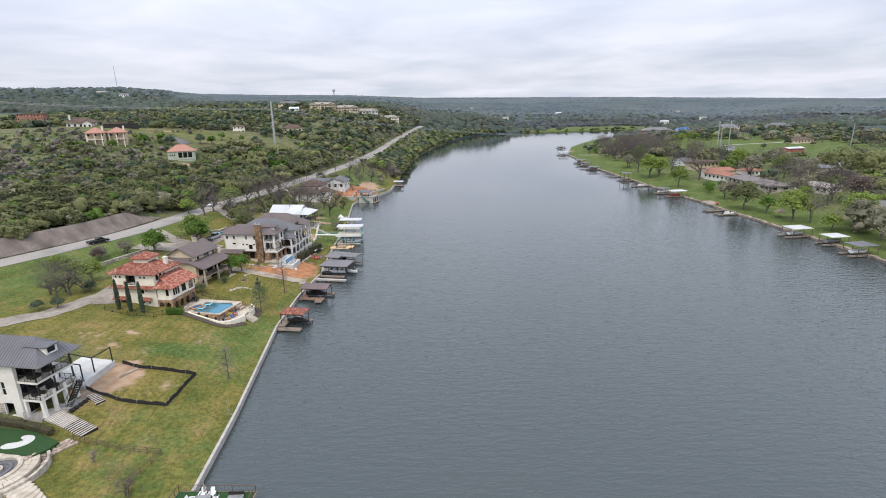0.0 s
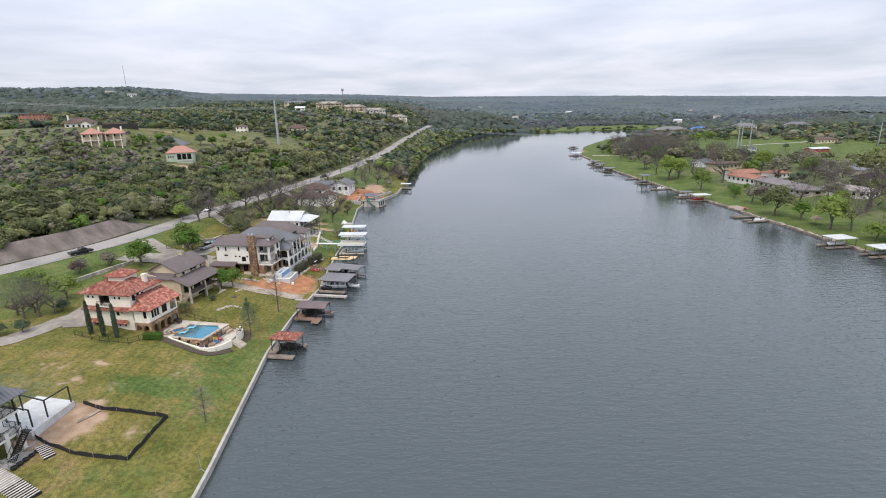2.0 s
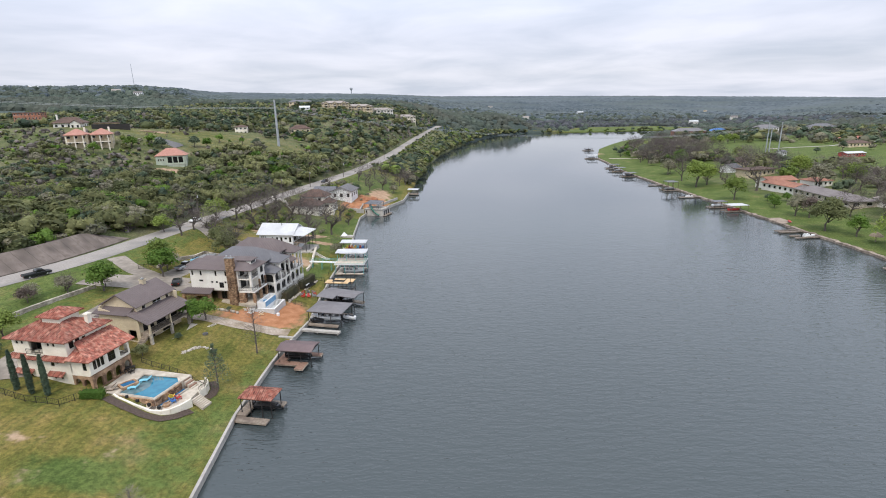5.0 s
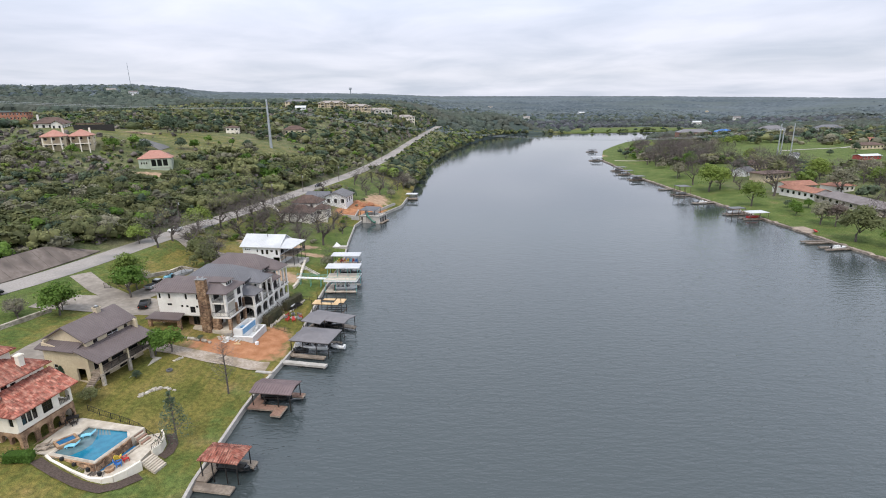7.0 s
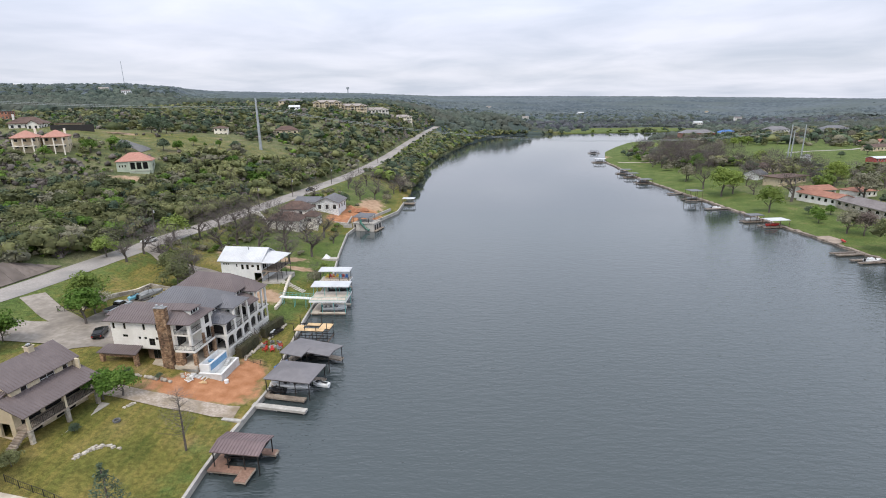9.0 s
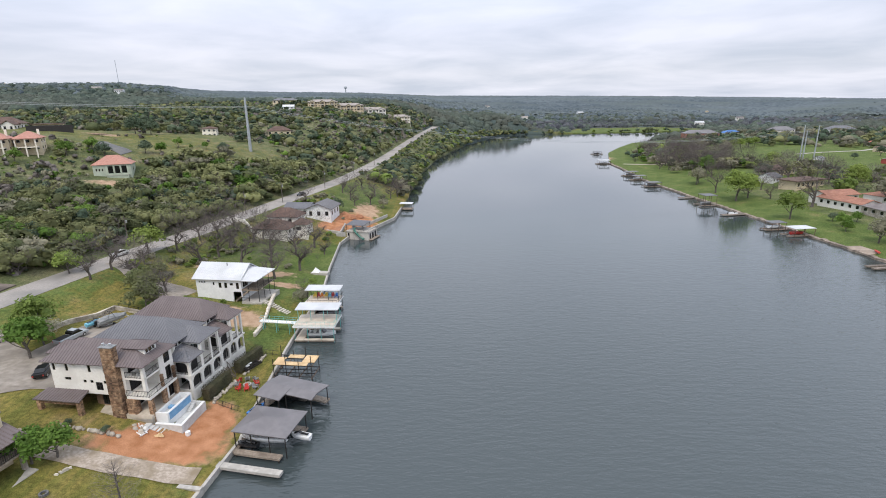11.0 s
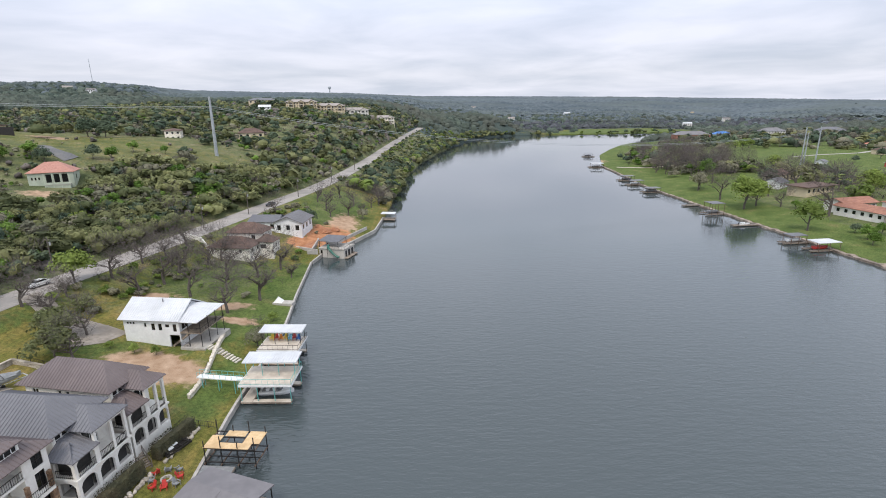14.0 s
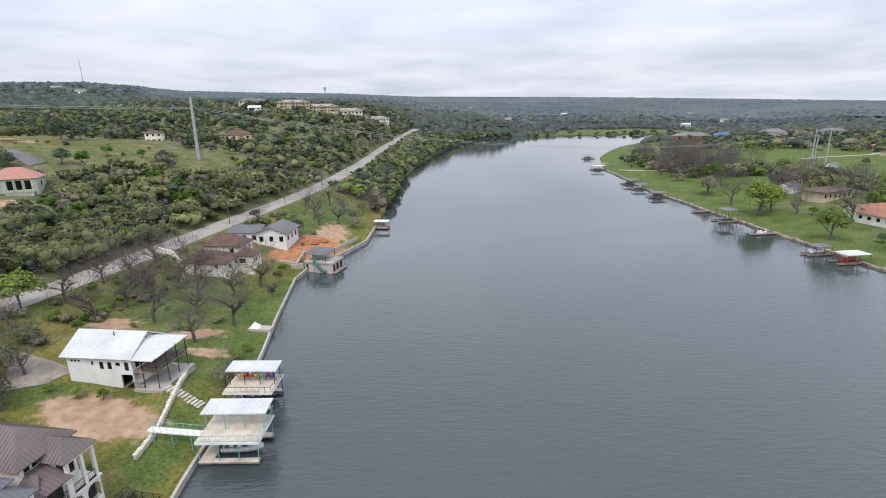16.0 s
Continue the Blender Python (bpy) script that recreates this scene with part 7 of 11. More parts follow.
# ---- villa pool ----
POOL = root("pool_terrace", pose(0, 0, 0), "raised pale pool terrace with an infinity edge of stone", "pool terrace")


def ring_slab(name, mat, outer, inner, z1, depth, parent):
    """A plate with an opening: outer and inner are loops of as many corners."""
    n = len(outer)
    v = [(x, y, z) for z in (z1, z1 - depth) for loop in (outer, inner) for x, y in loop]
    f = []
    for i in range(n):
        j = (i + 1) % n
        f += [(i, j, n + j, n + i), (2 * n + i, 3 * n + i, 3 * n + j, 2 * n + j), (i, 2 * n + i, 2 * n + j, j), (n + i, n + j, 3 * n + j, 3 * n + i)]
    return Build().add(v, f).ob(name, mat, parent)


BASIN = [(-49.1, 106.9), (-43.1, 105.9), (-42.2, 104.5), (-43.6, 99.8), (-50.0, 101.5)]
ring_slab("deck", "paver", [(-52.4, 109.4), (-41.2, 106.6), (-41.85, 104.4), (-43.35, 99.45), (-53.4, 101.9)], BASIN, 4.16, 2.4, POOL)
ring_slab("coping", "limestone", [(-49.3, 107.15), (-42.9, 106.1), (-41.95, 104.45), (-43.45, 99.52), (-50.3, 101.38)], [(-49.06, 106.85), (-43.14, 105.84), (-42.28, 104.5), (-43.66, 99.88), (-49.94, 101.54)], 4.2, 0.12, POOL)
poly("pool_water", "pool_water", BASIN, 4.0, 0.3, POOL)
poly("tanning_ledge", "pool_ledge", [(-49.05, 106.85), (-47.6, 106.65), (-46.7, 105.0), (-46.3, 103.4), (-46.7, 102.2), (-47.6, 101.2), (-49.9, 101.6)], 4.012, 0.3, POOL)
for i in range(4):
    poly("pool_step", "pool_ledge", [(-47.5 + 0.42 * i, 106.6), (-47.2 + 0.42 * i, 106.55), (-46.3 + 0.42 * i, 105.3), (-46.6 + 0.42 * i, 105.3)], 4.006, 0.2, POOL)
sp = ring_slab("spa", "stone", [(-51.4, 103.4), (-49.7, 105.2), (-48.3, 104.1), (-49.9, 102.2)], [(-51.0, 103.4), (-49.7, 104.8), (-48.75, 104.1), (-49.9, 102.65)], 4.5, 0.5, POOL)
poly("spa_water", "pool_deep", [(-51.0, 103.4), (-49.7, 104.8), (-48.75, 104.1), (-49.9, 102.65)], 4.42, 0.2, sp)
eb = Build()
for k, (p, q, out) in enumerate((((-43.4, 99.5), (-41.9, 104.4), 0.16), ((-50.2, 101.3), (-43.4, 99.4), 0.14))):
    a, b2 = Vector((*p, 2.5)), Vector((*q, 2.5))
    w = (b2 - a).normalized()
    o = Vector((w.y, -w.x, 0))
    eb.beam(a + o * 0.02 + Vector((0, 0, 0.75)), b2 + o * 0.02 + Vector((0, 0, 0.75)), 0.3, 1.6)
    stones(eb, a + o * (out + 0.02), w, (0, 0, 1), o, (b2 - a).length, 1.62, 0.32, 91 + k, 0.07)
eb.ob("infinity_edge", "stone", POOL, "rough tan stone spill wall")
poly("catch_basin", "pool_deep", [(-43.1, 99.5), (-42.5, 99.6), (-41.0, 104.2), (-41.6, 104.4)], 2.93, 0.3, POOL)
for p, q in (((-42.35, 99.5), (-40.85, 104.25)), ((-43.2, 99.15), (-42.3, 99.35))):
    Build().beam((*p, 2.85), (*q, 2.85), 0.28, 0.5).ob("catch_kerb", "limestone", POOL)
poly("lower_deck", "paver", [(-42.4, 99.6), (-42.0, 98.5), (-41.0, 98.5), (-40.1, 99.5), (-39.1, 101.3), (-38.9, 103.3), (-38.4, 104.3), (-38.7, 105.9), (-39.6, 107.1), (-41.2, 106.55), (-41.3, 105.0), (-40.95, 104.4)], 2.9, 1.8, POOL)
bed_in = [(-50.3, 101.15, 4.1), (-48.2, 100.6, 3.85), (-45.8, 99.9, 3.4), (-43.5, 99.25, 2.98), (-42.4, 99.4, 2.9)]
bed_out = [(-51.2, 100.95, 4.05), (-48.6, 99.95, 3.8), (-45.9, 98.95, 3.35), (-43.4, 98.25, 2.95), (-42.0, 98.2, 2.88)]
b = Build()
for i in range(4):
    q = [bed_out[i], bed_out[i + 1], bed_in[i + 1], bed_in[i]]
    b.hexa([(x, y, z - 1.6) for x, y, z in q] + q)
b.ob("planting_bed", "paver", POOL)
# timber risers and pots on the bed below the pool
for x, y in ((-49.3, 100.75), (-47.4, 100.15), (-45.4, 99.6), (-43.6, 99.0)):
    for i in range(3):
        z = float(np.interp(x + 0.32 * i, (-50.8, -48.4, -45.9, -43.4), (4.08, 3.83, 3.38, 2.97))) + 0.05
        Build().beam((x - 0.3 + 0.32 * i, y - 0.42 + 0.02 * i, z), (x - 0.05 + 0.32 * i, y + 0.40 - 0.04 * i, z), 0.14, 0.2).ob("timber_riser", "wood_dark", POOL)
    o = Build().tube([(0, 0, 0), (0, 0, 0.25), (0, 0, 0.5)], [0.18, 0.27, 0.24], 10).ob("plant_pot", "rubber")
    o.matrix_world = pose(x + 1.15, y - 0.3, float(np.interp(x + 1.15, (-50.8, -48.4, -45.9, -43.4), (4.08, 3.83, 3.38, 2.96))))
    tagged(o, "round dark plant pot on the planting bed", "plant pot", "pots below the pool")
wallp = [(-50.5, 101.0), (-49.3, 100.2), (-45.9, 98.8), (-43.4, 98.1), (-41.7, 97.9), (-40.6, 98.3), (-39.6, 99.4), (-38.75, 101.0)]
for run in (wallp, [(-38.55, 103.2), (-38.1, 104.3), (-38.4, 106.0), (-39.4, 107.4)]):
    for (xa, ya), (xb, yb) in zip(run, run[1:]):
        za, zb = (float(np.interp(q, (-50.5, -49.3, -45.9, -43.4), (4.35, 4.25, 3.75, 3.2))) for q in (xa, xb))
        Build().beam((xa, ya, za - 0.98), (xb, yb, zb - 0.98), 0.3, 1.96).ob("retaining_wall", "stucco_cream", POOL)
tagged(ribbon("mulch_bed", [(-50.9, 99.9), (-49.6, 99.2), (-47, 98.0), (-44, 97.1), (-41.3, 96.8), (-39.6, 97.8), (-38.3, 99.8)], 1.3, "mulch", 0.12, 0.7), "dark mulch bed round the terrace wall", "mulch bed", kind="structure")
tagged(ribbon("mulch_bed", [(-37.6, 103.4), (-37.2, 104.6), (-37.5, 106.4), (-38.8, 108.2)], 1.2, "mulch", 0.12, 0.7), "dark mulch bed round the terrace end", "mulch bed", kind="structure")
railing(POOL, (-38.2, 104.3), (-38.5, 106.0), 3.1, 0.8)
railing(POOL, (-38.5, 103.2), (-38.15, 104.2), 3.1, 0.8)
steps(POOL, "paver", -38.7, 102.1, 0.95, -0.3, 1.9, 7, 2.9, 0.3, 0.16, "garden_steps")
for i in range(6):
    Build().box(-0.7, 0.7, -0.15, 0.15, -0.6, 0.0).ob("deck_step", "paver" if i % 2 else "wood_red", POOL).matrix_local = pose(-41.6 + 0.3 * i, 105.6 - 0.10 * i, 4.0 - 0.19 * i, 0, 0, 70)
dt = root("dining_table", pose(-52.3, 108.2, 4.16, 0, 0, 25), "dark outdoor dining table beside the arcade", "table")
Build().box(-0.9, 0.9, -0.45, 0.45, 0.68, 0.75).ob("tabletop", "steel_dark", dt)
for u in (-0.8, 0.8):
    for v in (-0.38, 0.38):
        Build().box(u - 0.04, u + 0.04, v - 0.04, v + 0.04, 0, 0.68).ob("leg", "steel_dark", dt)


def lounger(x, y, z, turn, mat, label):
    r = root("lounge_chair", pose(x, y, z, 0, 0, turn), label, "lounge chair")
    Build().loft([[(u, -0.32, zz), (u, 0.32, zz), (u, 0.32, zz + 0.09), (u, -0.32, zz + 0.09)] for u, zz in ((-0.9, 0.16), (-0.3, 0.22), (0.2, 0.12), (0.55, 0.35), (0.9, 0.62))]).ob("seat", mat, r)
    for u in (-0.7, 0.1):
        Build().box(u, u + 0.12, -0.28, 0.28, 0.0, 0.16).ob("foot", mat, r)
    return r


lounger(-48.5, 103.0, 4.02, 20, "sky_blue", "light blue in-pool lounge chair on the shallow ledge")
lounger(-47.9, 105.2, 4.02, 25, "sky_blue", "light blue in-pool lounge chair by the spa")
for k, (x, y) in enumerate(((-51.6, 102.3), (-52.2, 103.0))):
    lounger(x, y, 4.16, 15, "wood", "weathered sun lounger on the pool deck")


def patio_chair(x, y, z, turn, mat, label, group=""):
    r = root("garden_chair", pose(x, y, z, 0, 0, turn), label, "chair", group)
    Build().hexa([(-0.3, -0.3, 0.34), (0.3, -0.3, 0.34), (0.3, 0.25, 0.26), (-0.3, 0.25, 0.26), (-0.3, -0.3, 0.40), (0.3, -0.3, 0.40), (0.3, 0.25, 0.32), (-0.3, 0.25, 0.32)]).ob("seat", mat, r)
    Build().hexa([(-0.28, 0.22, 0.28), (0.28, 0.22, 0.28), (0.28, 0.30, 0.28), (-0.28, 0.30, 0.28), (-0.24, 0.50, 1.0), (0.24, 0.50, 1.0), (0.24, 0.56, 1.0), (-0.24, 0.56, 1.0)]).ob("backrest", mat, r)
    for s in (-1, 1):
        Build().box(s * 0.36 - 0.06, s * 0.36 + 0.06, -0.34, 0.32, 0.55, 0.60).ob("armrest", mat, r)
        for yy in (-0.3, 0.22):
            Build().box(s * 0.34 - 0.04, s * 0.34 + 0.04, yy - 0.04, yy + 0.04, 0, 0.55).ob("leg", mat, r)
    return r


for k, (u, v) in enumerate(((-52.9, 107.4), (-51.6, 107.5), (-52.9, 109.0))):
    patio_chair(u, v, 4.16, 30 + 120 * k, "steel_dark", "dark metal chair at the outdoor dining table", "dining chairs by the arcade")
patio_chair(-42.0, 101.6, 2.9, 200, "yellow", "yellow plastic garden chair on the lower pool deck")
patio_chair(-40.9, 101.4, 2.9, 140, "red", "red plastic garden chair on the lower pool deck")
patio_chair(-41.2, 100.5, 2.9, 120, "blue", "blue plastic garden chair on the lower pool deck")
b = Build().tube([(0, 0, 0), (0, 0, 0.4)], [0.5, 0.55], 12)
o = b.ob("fire_pit", "stone")
o.matrix_world = pose(-41.8, 99.6, 2.9)
tagged(o, "round stone fire pit on the lower pool deck", "fire pit")


def hedge(name, pts, w, h, mat, label, lift=0.0, density=150):
    rng = np.random.default_rng(int(abs(pts[0][1]) * 10))
    out = []
    for (xa, ya), (xb, yb) in zip(pts, pts[1:]):
        L = math.hypot(xb - xa, yb - ya)
        n = int(L * density * (w + 2 * h) / 3)
        t, s, z = rng.uniform(0, 1, n), rng.uniform(-0.5, 0.5, n), rng.uniform(0, 1, n)
        face = rng.choice(4, n, p=(0.31, 0.31, 0.3, 0.08))
        t = np.where(face == 3, np.where(t > 0.5, 1.0, 0.0) + rng.normal(0, 0.04, n) / L, t)
        s = np.where(face == 0, -0.5, np.where(face == 1, 0.5, s)) + rng.normal(0, 0.04, n)
        z = np.where(face == 2, 1.0, z) + rng.normal(0, 0.03, n)
        px, py = xa + (xb - xa) * t + (yb - ya) / L * s * w, ya + (yb - ya) * t - (xb - xa) / L * s * w
        gz = height(px, py) + lift
        p = np.stack([px, py, gz + z * h], 1)
        nrm = np.stack([(yb - ya) / L * np.sign(s), -(xb - xa) / L * np.sign(s), np.where(face == 2, 2.0, 0.3)], 1) + rng.normal(size=(n, 3)) * 0.5
        nrm /= np.linalg.norm(nrm, axis=1)[:, None]
        a = np.cross(nrm, rng.normal(size=(n, 3)))
        a *= (rng.uniform(0.06, 0.12, n) / np.linalg.norm(a, axis=1))[:, None]
        b = np.cross(nrm, a) * 0.8
        out.append(np.stack([p - a, p - b, p + a, p + b], 1).reshape(-1, 3))
    v = np.concatenate(out)
    r = root(name, pose(0, 0, 0), label, "hedge")
    mesh_object("foliage", v.tolist(), leaf_faces(len(v) // 4), mat, r)
    core = Build()
    for (xa, ya), (xb, yb) in zip(pts, pts[1:]):
        k = 0.12 / math.hypot(xb - xa, yb - ya)
        core.beam(at(xa + (xb - xa) * k, ya + (yb - ya) * k, lift + h * 0.42), at(xb + (xa - xb) * k, yb + (ya - yb) * k, lift + h * 0.42), w * 0.84, h * 0.86)
    core.ob("branch_mass", mat, r)
    return r


hedge("clipped_hedge", [(-54.2, 99.5), (-51.0, 99.9)], 1.4, 1.1, "leaf_green", "bright green clipped hedge beside the pool terrace", 0.2)
hedge("hedge", [(-37.3, 144.4), (-36.2, 150.9)], 1.3, 2.1, "hedge", "dark clipped hedge below the galleries", 0.2)
hedge("hedge", [(-35.9, 153.4), (-34.2, 160.6)], 1.3, 2.1, "hedge", "dark clipped hedge below the galleries", 0.2)
hedge("hedge", [(-60.5, 62.3), (-55.3, 61.7), (-52.7, 60.7), (-50.6, 59.9)], 0.9, 0.7, "hedge", "low dark hedge below the terrace", 0.4)
rr = random.Random(8)
for (x0, y0, x1, y1, n, w) in ((-36.3, 144.0, -35.2, 151.0, 22, 0.5), (-34.9, 153.2, -33.3, 160.8, 22, 0.5), (-52.5, 134.6, -43.5, 133.3, 16, 0.4)):
    for i in range(n):
        t = (i + 0.5) / n
        r = rr.uniform(0.22, 0.42)
        b = Build().loft([[(k * r * math.cos(a * 1.047 + i), k * r * 0.75 * math.sin(a * 1.047 + i), z * r) for a in range(6)] for k, z in ((0.8, -0.7), (1.1, 0.1), (0.65, 0.7))])
        o = b.ob("boulder", "limestone")
        o.matrix_world = pose(*at(x0 + (x1 - x0) * t + rr.uniform(-w, w) * 0.5, y0 + (y1 - y0) * t, 0.2), 0, 0, 40 * i)
        tagged(o, "pale limestone rock in the planting bed edge", "boulder", "bed edge rocks")

# ledge-stone seats, fire ring and red chairs on the lawns
LEDGE = ((-47.0, 115.4), (-46.4, 116.3), (-45.9, 117.1), (-45.3, 117.7), (-44.5, 118.0), (-43.2, 117.7))
lr = random.Random(12)
for k in range(26):
    u = k % 13 / 12 * (len(LEDGE) - 1.001) if k < 22 else 0
    i = int(u)
    (xa, ya), (xb, yb) = LEDGE[i], LEDGE[i + 1]
    x, y = xa + (xb - xa) * (u - i) + lr.uniform(-0.18, 0.18), ya + (yb - ya) * (u - i) + (0.22 if k < 13 else -0.3) + lr.uniform(-0.12, 0.12)
    if k >= 22:
        x, y = -46.9 + 0.25 * (k - 22), 125.9 + 0.4 * (k - 22)
    q = lr.uniform(0.55, 0.85)
    b = Build().hexa([(-0.4 * q, -0.25 * q, -0.1), (0.4 * q, -0.22 * q, -0.1), (0.38 * q, 0.25 * q, -0.1), (-0.36 * q, 0.22 * q, -0.1), (-0.36 * q, -0.2 * q, 0.3 * q), (0.34 * q, -0.18 * q, 0.33 * q), (0.32 * q, 0.2 * q, 0.31 * q), (-0.3 * q, 0.18 * q, 0.28 * q)])
    o = b.ob("ledge_stone", "limestone_white" if k % 3 else "limestone")
    o.matrix_world = pose(*at(x, y), 0, 0, lr.uniform(-30, 60))
    tagged(o, "squared pale ledge stone lying on the lawn", "stone", "ledge stones")
for x, y, lab in ((-46.3, 123.0, "round blackened fire ring on the lawn"), (-33.1, 150.3, "round pale fire ring between red chairs")):
    o = root("fire_ring", pose(*at(x, y)), lab, "fire pit")
    for i in range(12):
        a, c = i * math.pi / 6, (i + 0.9) * math.pi / 6
        Build().hexa([(k * math.cos(q), k * math.sin(q), z) for z in (0, 0.3) for k, q in ((0.45 if x > -40 else 0.3, a), (0.7 if x > -40 else 0.5, a), (0.7 if x > -40 else 0.5, c), (0.45 if x > -40 else 0.3, c))]).ob("stone", "concrete" if x > -40 else "asphalt_dark", o)
for k in range(8):
    a = k * 0.785 + 0.3
    x, y = -33.1 + (1.6 + 0.25 * (k % 2)) * math.cos(a), 150.3 + (1.6 + 0.25 * (k % 2)) * math.sin(a)
    red = k in (0, 3, 5, 6)
    patio_chair(x, y, at(x, y).z, math.degrees(a) + 270 + 180, "red" if red else "canvas_gray", "red garden chair round the lawn fire ring" if red else "grey garden chair round the lawn fire ring", "chairs round the fire ring")
tr = root("dock_frame", pose(*at(-34.7, 156.0, 0.3), 0, 0, 62), "black dock frame sections stacked on the lawn", "frames")
for i in range(7):
    Build().box(-1.9 + 0.1 * (i % 3), 1.9 + 0.1 * (i % 2), -1.2 + 0.4 * i, -1.06 + 0.4 * i, 0.05, 0.3 + 0.06 * (i % 2)).ob("bar", "steel_dark", tr)
for u in (-1.5, -0.5, 0.5, 1.5):
    Build().box(u - 0.06, u + 0.06, -1.3, 1.5, 0.36, 0.46).ob("crossbar", "steel_dark", tr)
for u, v in ((-1.1, -0.6), (-0.2, -0.2)):
    Build().box(u, u + 0.7, v, v + 0.5, 0.46, 0.62).ob("float", "white_paint", tr)
o = root("garden_stair", pose(-36.2, 151.9, 1.55, 0, 0, 52), "weathered timber stair between the hedges", "stairs")
for i in range(12):
    Build().box(-0.65, 0.65, i * 0.3, i * 0.3 + 0.29, 0.17 * i - 0.06, 0.17 * i).ob("tread", "wood", o)
for u in (-0.7, 0.66):
    Build().beam((u, -0.1, -0.1), (u, 3.6, 1.95), 0.06, 0.26).ob("stringer", "wood_dark", o)
    Build().beam((u, -0.1, 0.85), (u, 3.6, 2.9), 0.07).ob("handrail", "wood_dark", o)
    for i in range(4):
        Build().beam((u, i * 1.15, i * 0.65 - 1.0), (u, i * 1.15, i * 0.65 + 0.9), 0.08).ob("post", "wood_dark", o)

# cottage garden: stone steps, walls, gangway and shelter
for pts, wd in (([(-40.4, 190.6), (-39.3, 184.5), (-38.7, 178.5), (-37.9, 172.4), (-37.9, 168.0)], 0.4), ([(-41.0, 190.8), (-46, 191.8)], 0.4)):
    line_wall("garden_wall", pts, wd, lambda x, y: float(height(x, y)) + 0.75, 1.5, "limestone_white", "pale limestone garden wall stepping down the slope", "wall")
    gw = Build()
    for (xa, ya), (xb, yb) in zip(pts, pts[1:]):
        for i in range(int(math.hypot(xb - xa, yb - ya) / 0.55)):
            u = (i + 0.5) * 0.55 / math.hypot(xb - xa, yb - ya)
            p = at(xa + (xb - xa) * u, ya + (yb - ya) * u, 0.72)
            q = 0.5 + 0.5 * math.sin(i * 2.3 + ya)
            gw.loft([[p + Vector((r * (0.34 + 0.08 * q) * math.cos(a * 1.047 + i), r * 0.3 * math.sin(a * 1.047 + i), z)) for a in range(6)] for r, z in ((1.0, -0.1), (1.05, 0.04), (0.7, 0.09 + 0.1 * q))])
    tagged(gw.ob("cap_stones", "limestone_white"), "rough pale stones capping the garden wall", "stones", kind="stuff")
gs = root("stone_steps", pose(0, 0, 0), "pale flagstone steps down to the docks", "steps")
for i in range(15):
    t = i / 14
    x, y = -43.0 + 8.2 * t, 184.6 - 3.2 * t
    Build().box(-0.2, 0.2, -0.7 - 0.1 * (i % 3), 0.7 + 0.1 * (i % 2), -0.3, 0.08).ob("tread", "limestone_white", gs).matrix_local = pose(*at(x, y, 0.1), 0, 0, -20)
tent = root("boat_ramp_shelter", pose(-34.6, 209.8, 1.5, 0, 0, -10), "small white pyramid shelter on a concrete ramp", "shelter")
Build().add([(-1.3, -0.9, 0), (0.8, -1.0, 0), (0.7, 0.9, 0), (-1.2, 0.9, 0), (-0.3, 0, 1.3)], [(0, 1, 4), (1, 2, 4), (2, 3, 4), (3, 0, 4), (3, 2, 1, 0)]).ob("canopy", "white_paint", tent)
Build().box(-1.5, 3.4, -1.1, 1.0, -0.9, 0.0).ob("ramp", "concrete", tent)

# ---- docks and boats ----
def water_post(b, x, y, z, r=0.09):
    b.tube([(x, y, -2.5), (x, y, z)], [r, r], 8)


def posts(parent, spots, z, mat="steel_dark", r=0.08, name="post"):
    for x, y in spots:
        b = Build()
        water_post(b, x, y, z, r)
        b.ob(name, mat, parent)


def planks(parent, x0, x1, y0, y1, z, mat, name="deck", along="y"):
    """A deck of separate boards on joists."""
    b = Build()
    w = 0.2
    if along == "y":
        n = int((x1 - x0) / w)
        for i in range(n):
            b.box(x0 + i * w, x0 + (i + 1) * w - 0.015, y0, y1, z - 0.05, z)
    else:
        n = int((y1 - y0) / w)
        for i in range(n):
            b.box(x0, x1, y0 + i * w, y0 + (i + 1) * w - 0.015, z - 0.05, z)
    d = tagged(b.ob(name, mat, parent), kind="stuff")
    Build().box(x0 + 0.03, x1 - 0.03, y0 + 0.03, y1 - 0.03, z - 0.3, z - 0.052).ob("joist_frame", "wood" if mat != "rust" else "rust", d)
    return d


def boathouse(x, y, turn, w, d, z, rise, roof_mat, label, style="seam", deck="wood", decks=(), post_mat="steel_dark", hipped=True):
    r = root("boathouse", pose(x, y, 0, 0, 0, turn), label, "boathouse", "boathouses on the west shore")
    roof(r, roof_mat, hip(0, w, 0, d, z, rise, "" if hipped else "we"), style, ribs="seams" if style == "seam" else "tiles")
    Build().box(0.25, w - 0.25, 0.2, 0.35, z - 0.32, z - 0.17).box(0.25, w - 0.25, d - 0.35, d - 0.2, z - 0.32, z - 0.17).box(0.25, 0.4, 0.35, d - 0.35, z - 0.32, z - 0.17).box(w - 0.4, w - 0.25, 0.35, d - 0.35, z - 0.32, z - 0.17).ob("frame", post_mat, r)
    posts(r, [(u, v) for u in (0.32, w / 3, 2 * w / 3, w - 0.32) for v in (0.28, d - 0.28)], z - 0.17, post_mat)
    for q in decks:
        planks(r, *q[:4], q[4], q[5] if len(q) > 5 else deck)
        posts(r, [(q[0] + 0.2, q[2] + 0.2), (q[1] - 0.2, q[2] + 0.2), (q[1] - 0.2, q[3] - 0.2)], q[4] - 0.25, "steel_dark", 0.08, "dock_post")
    return r


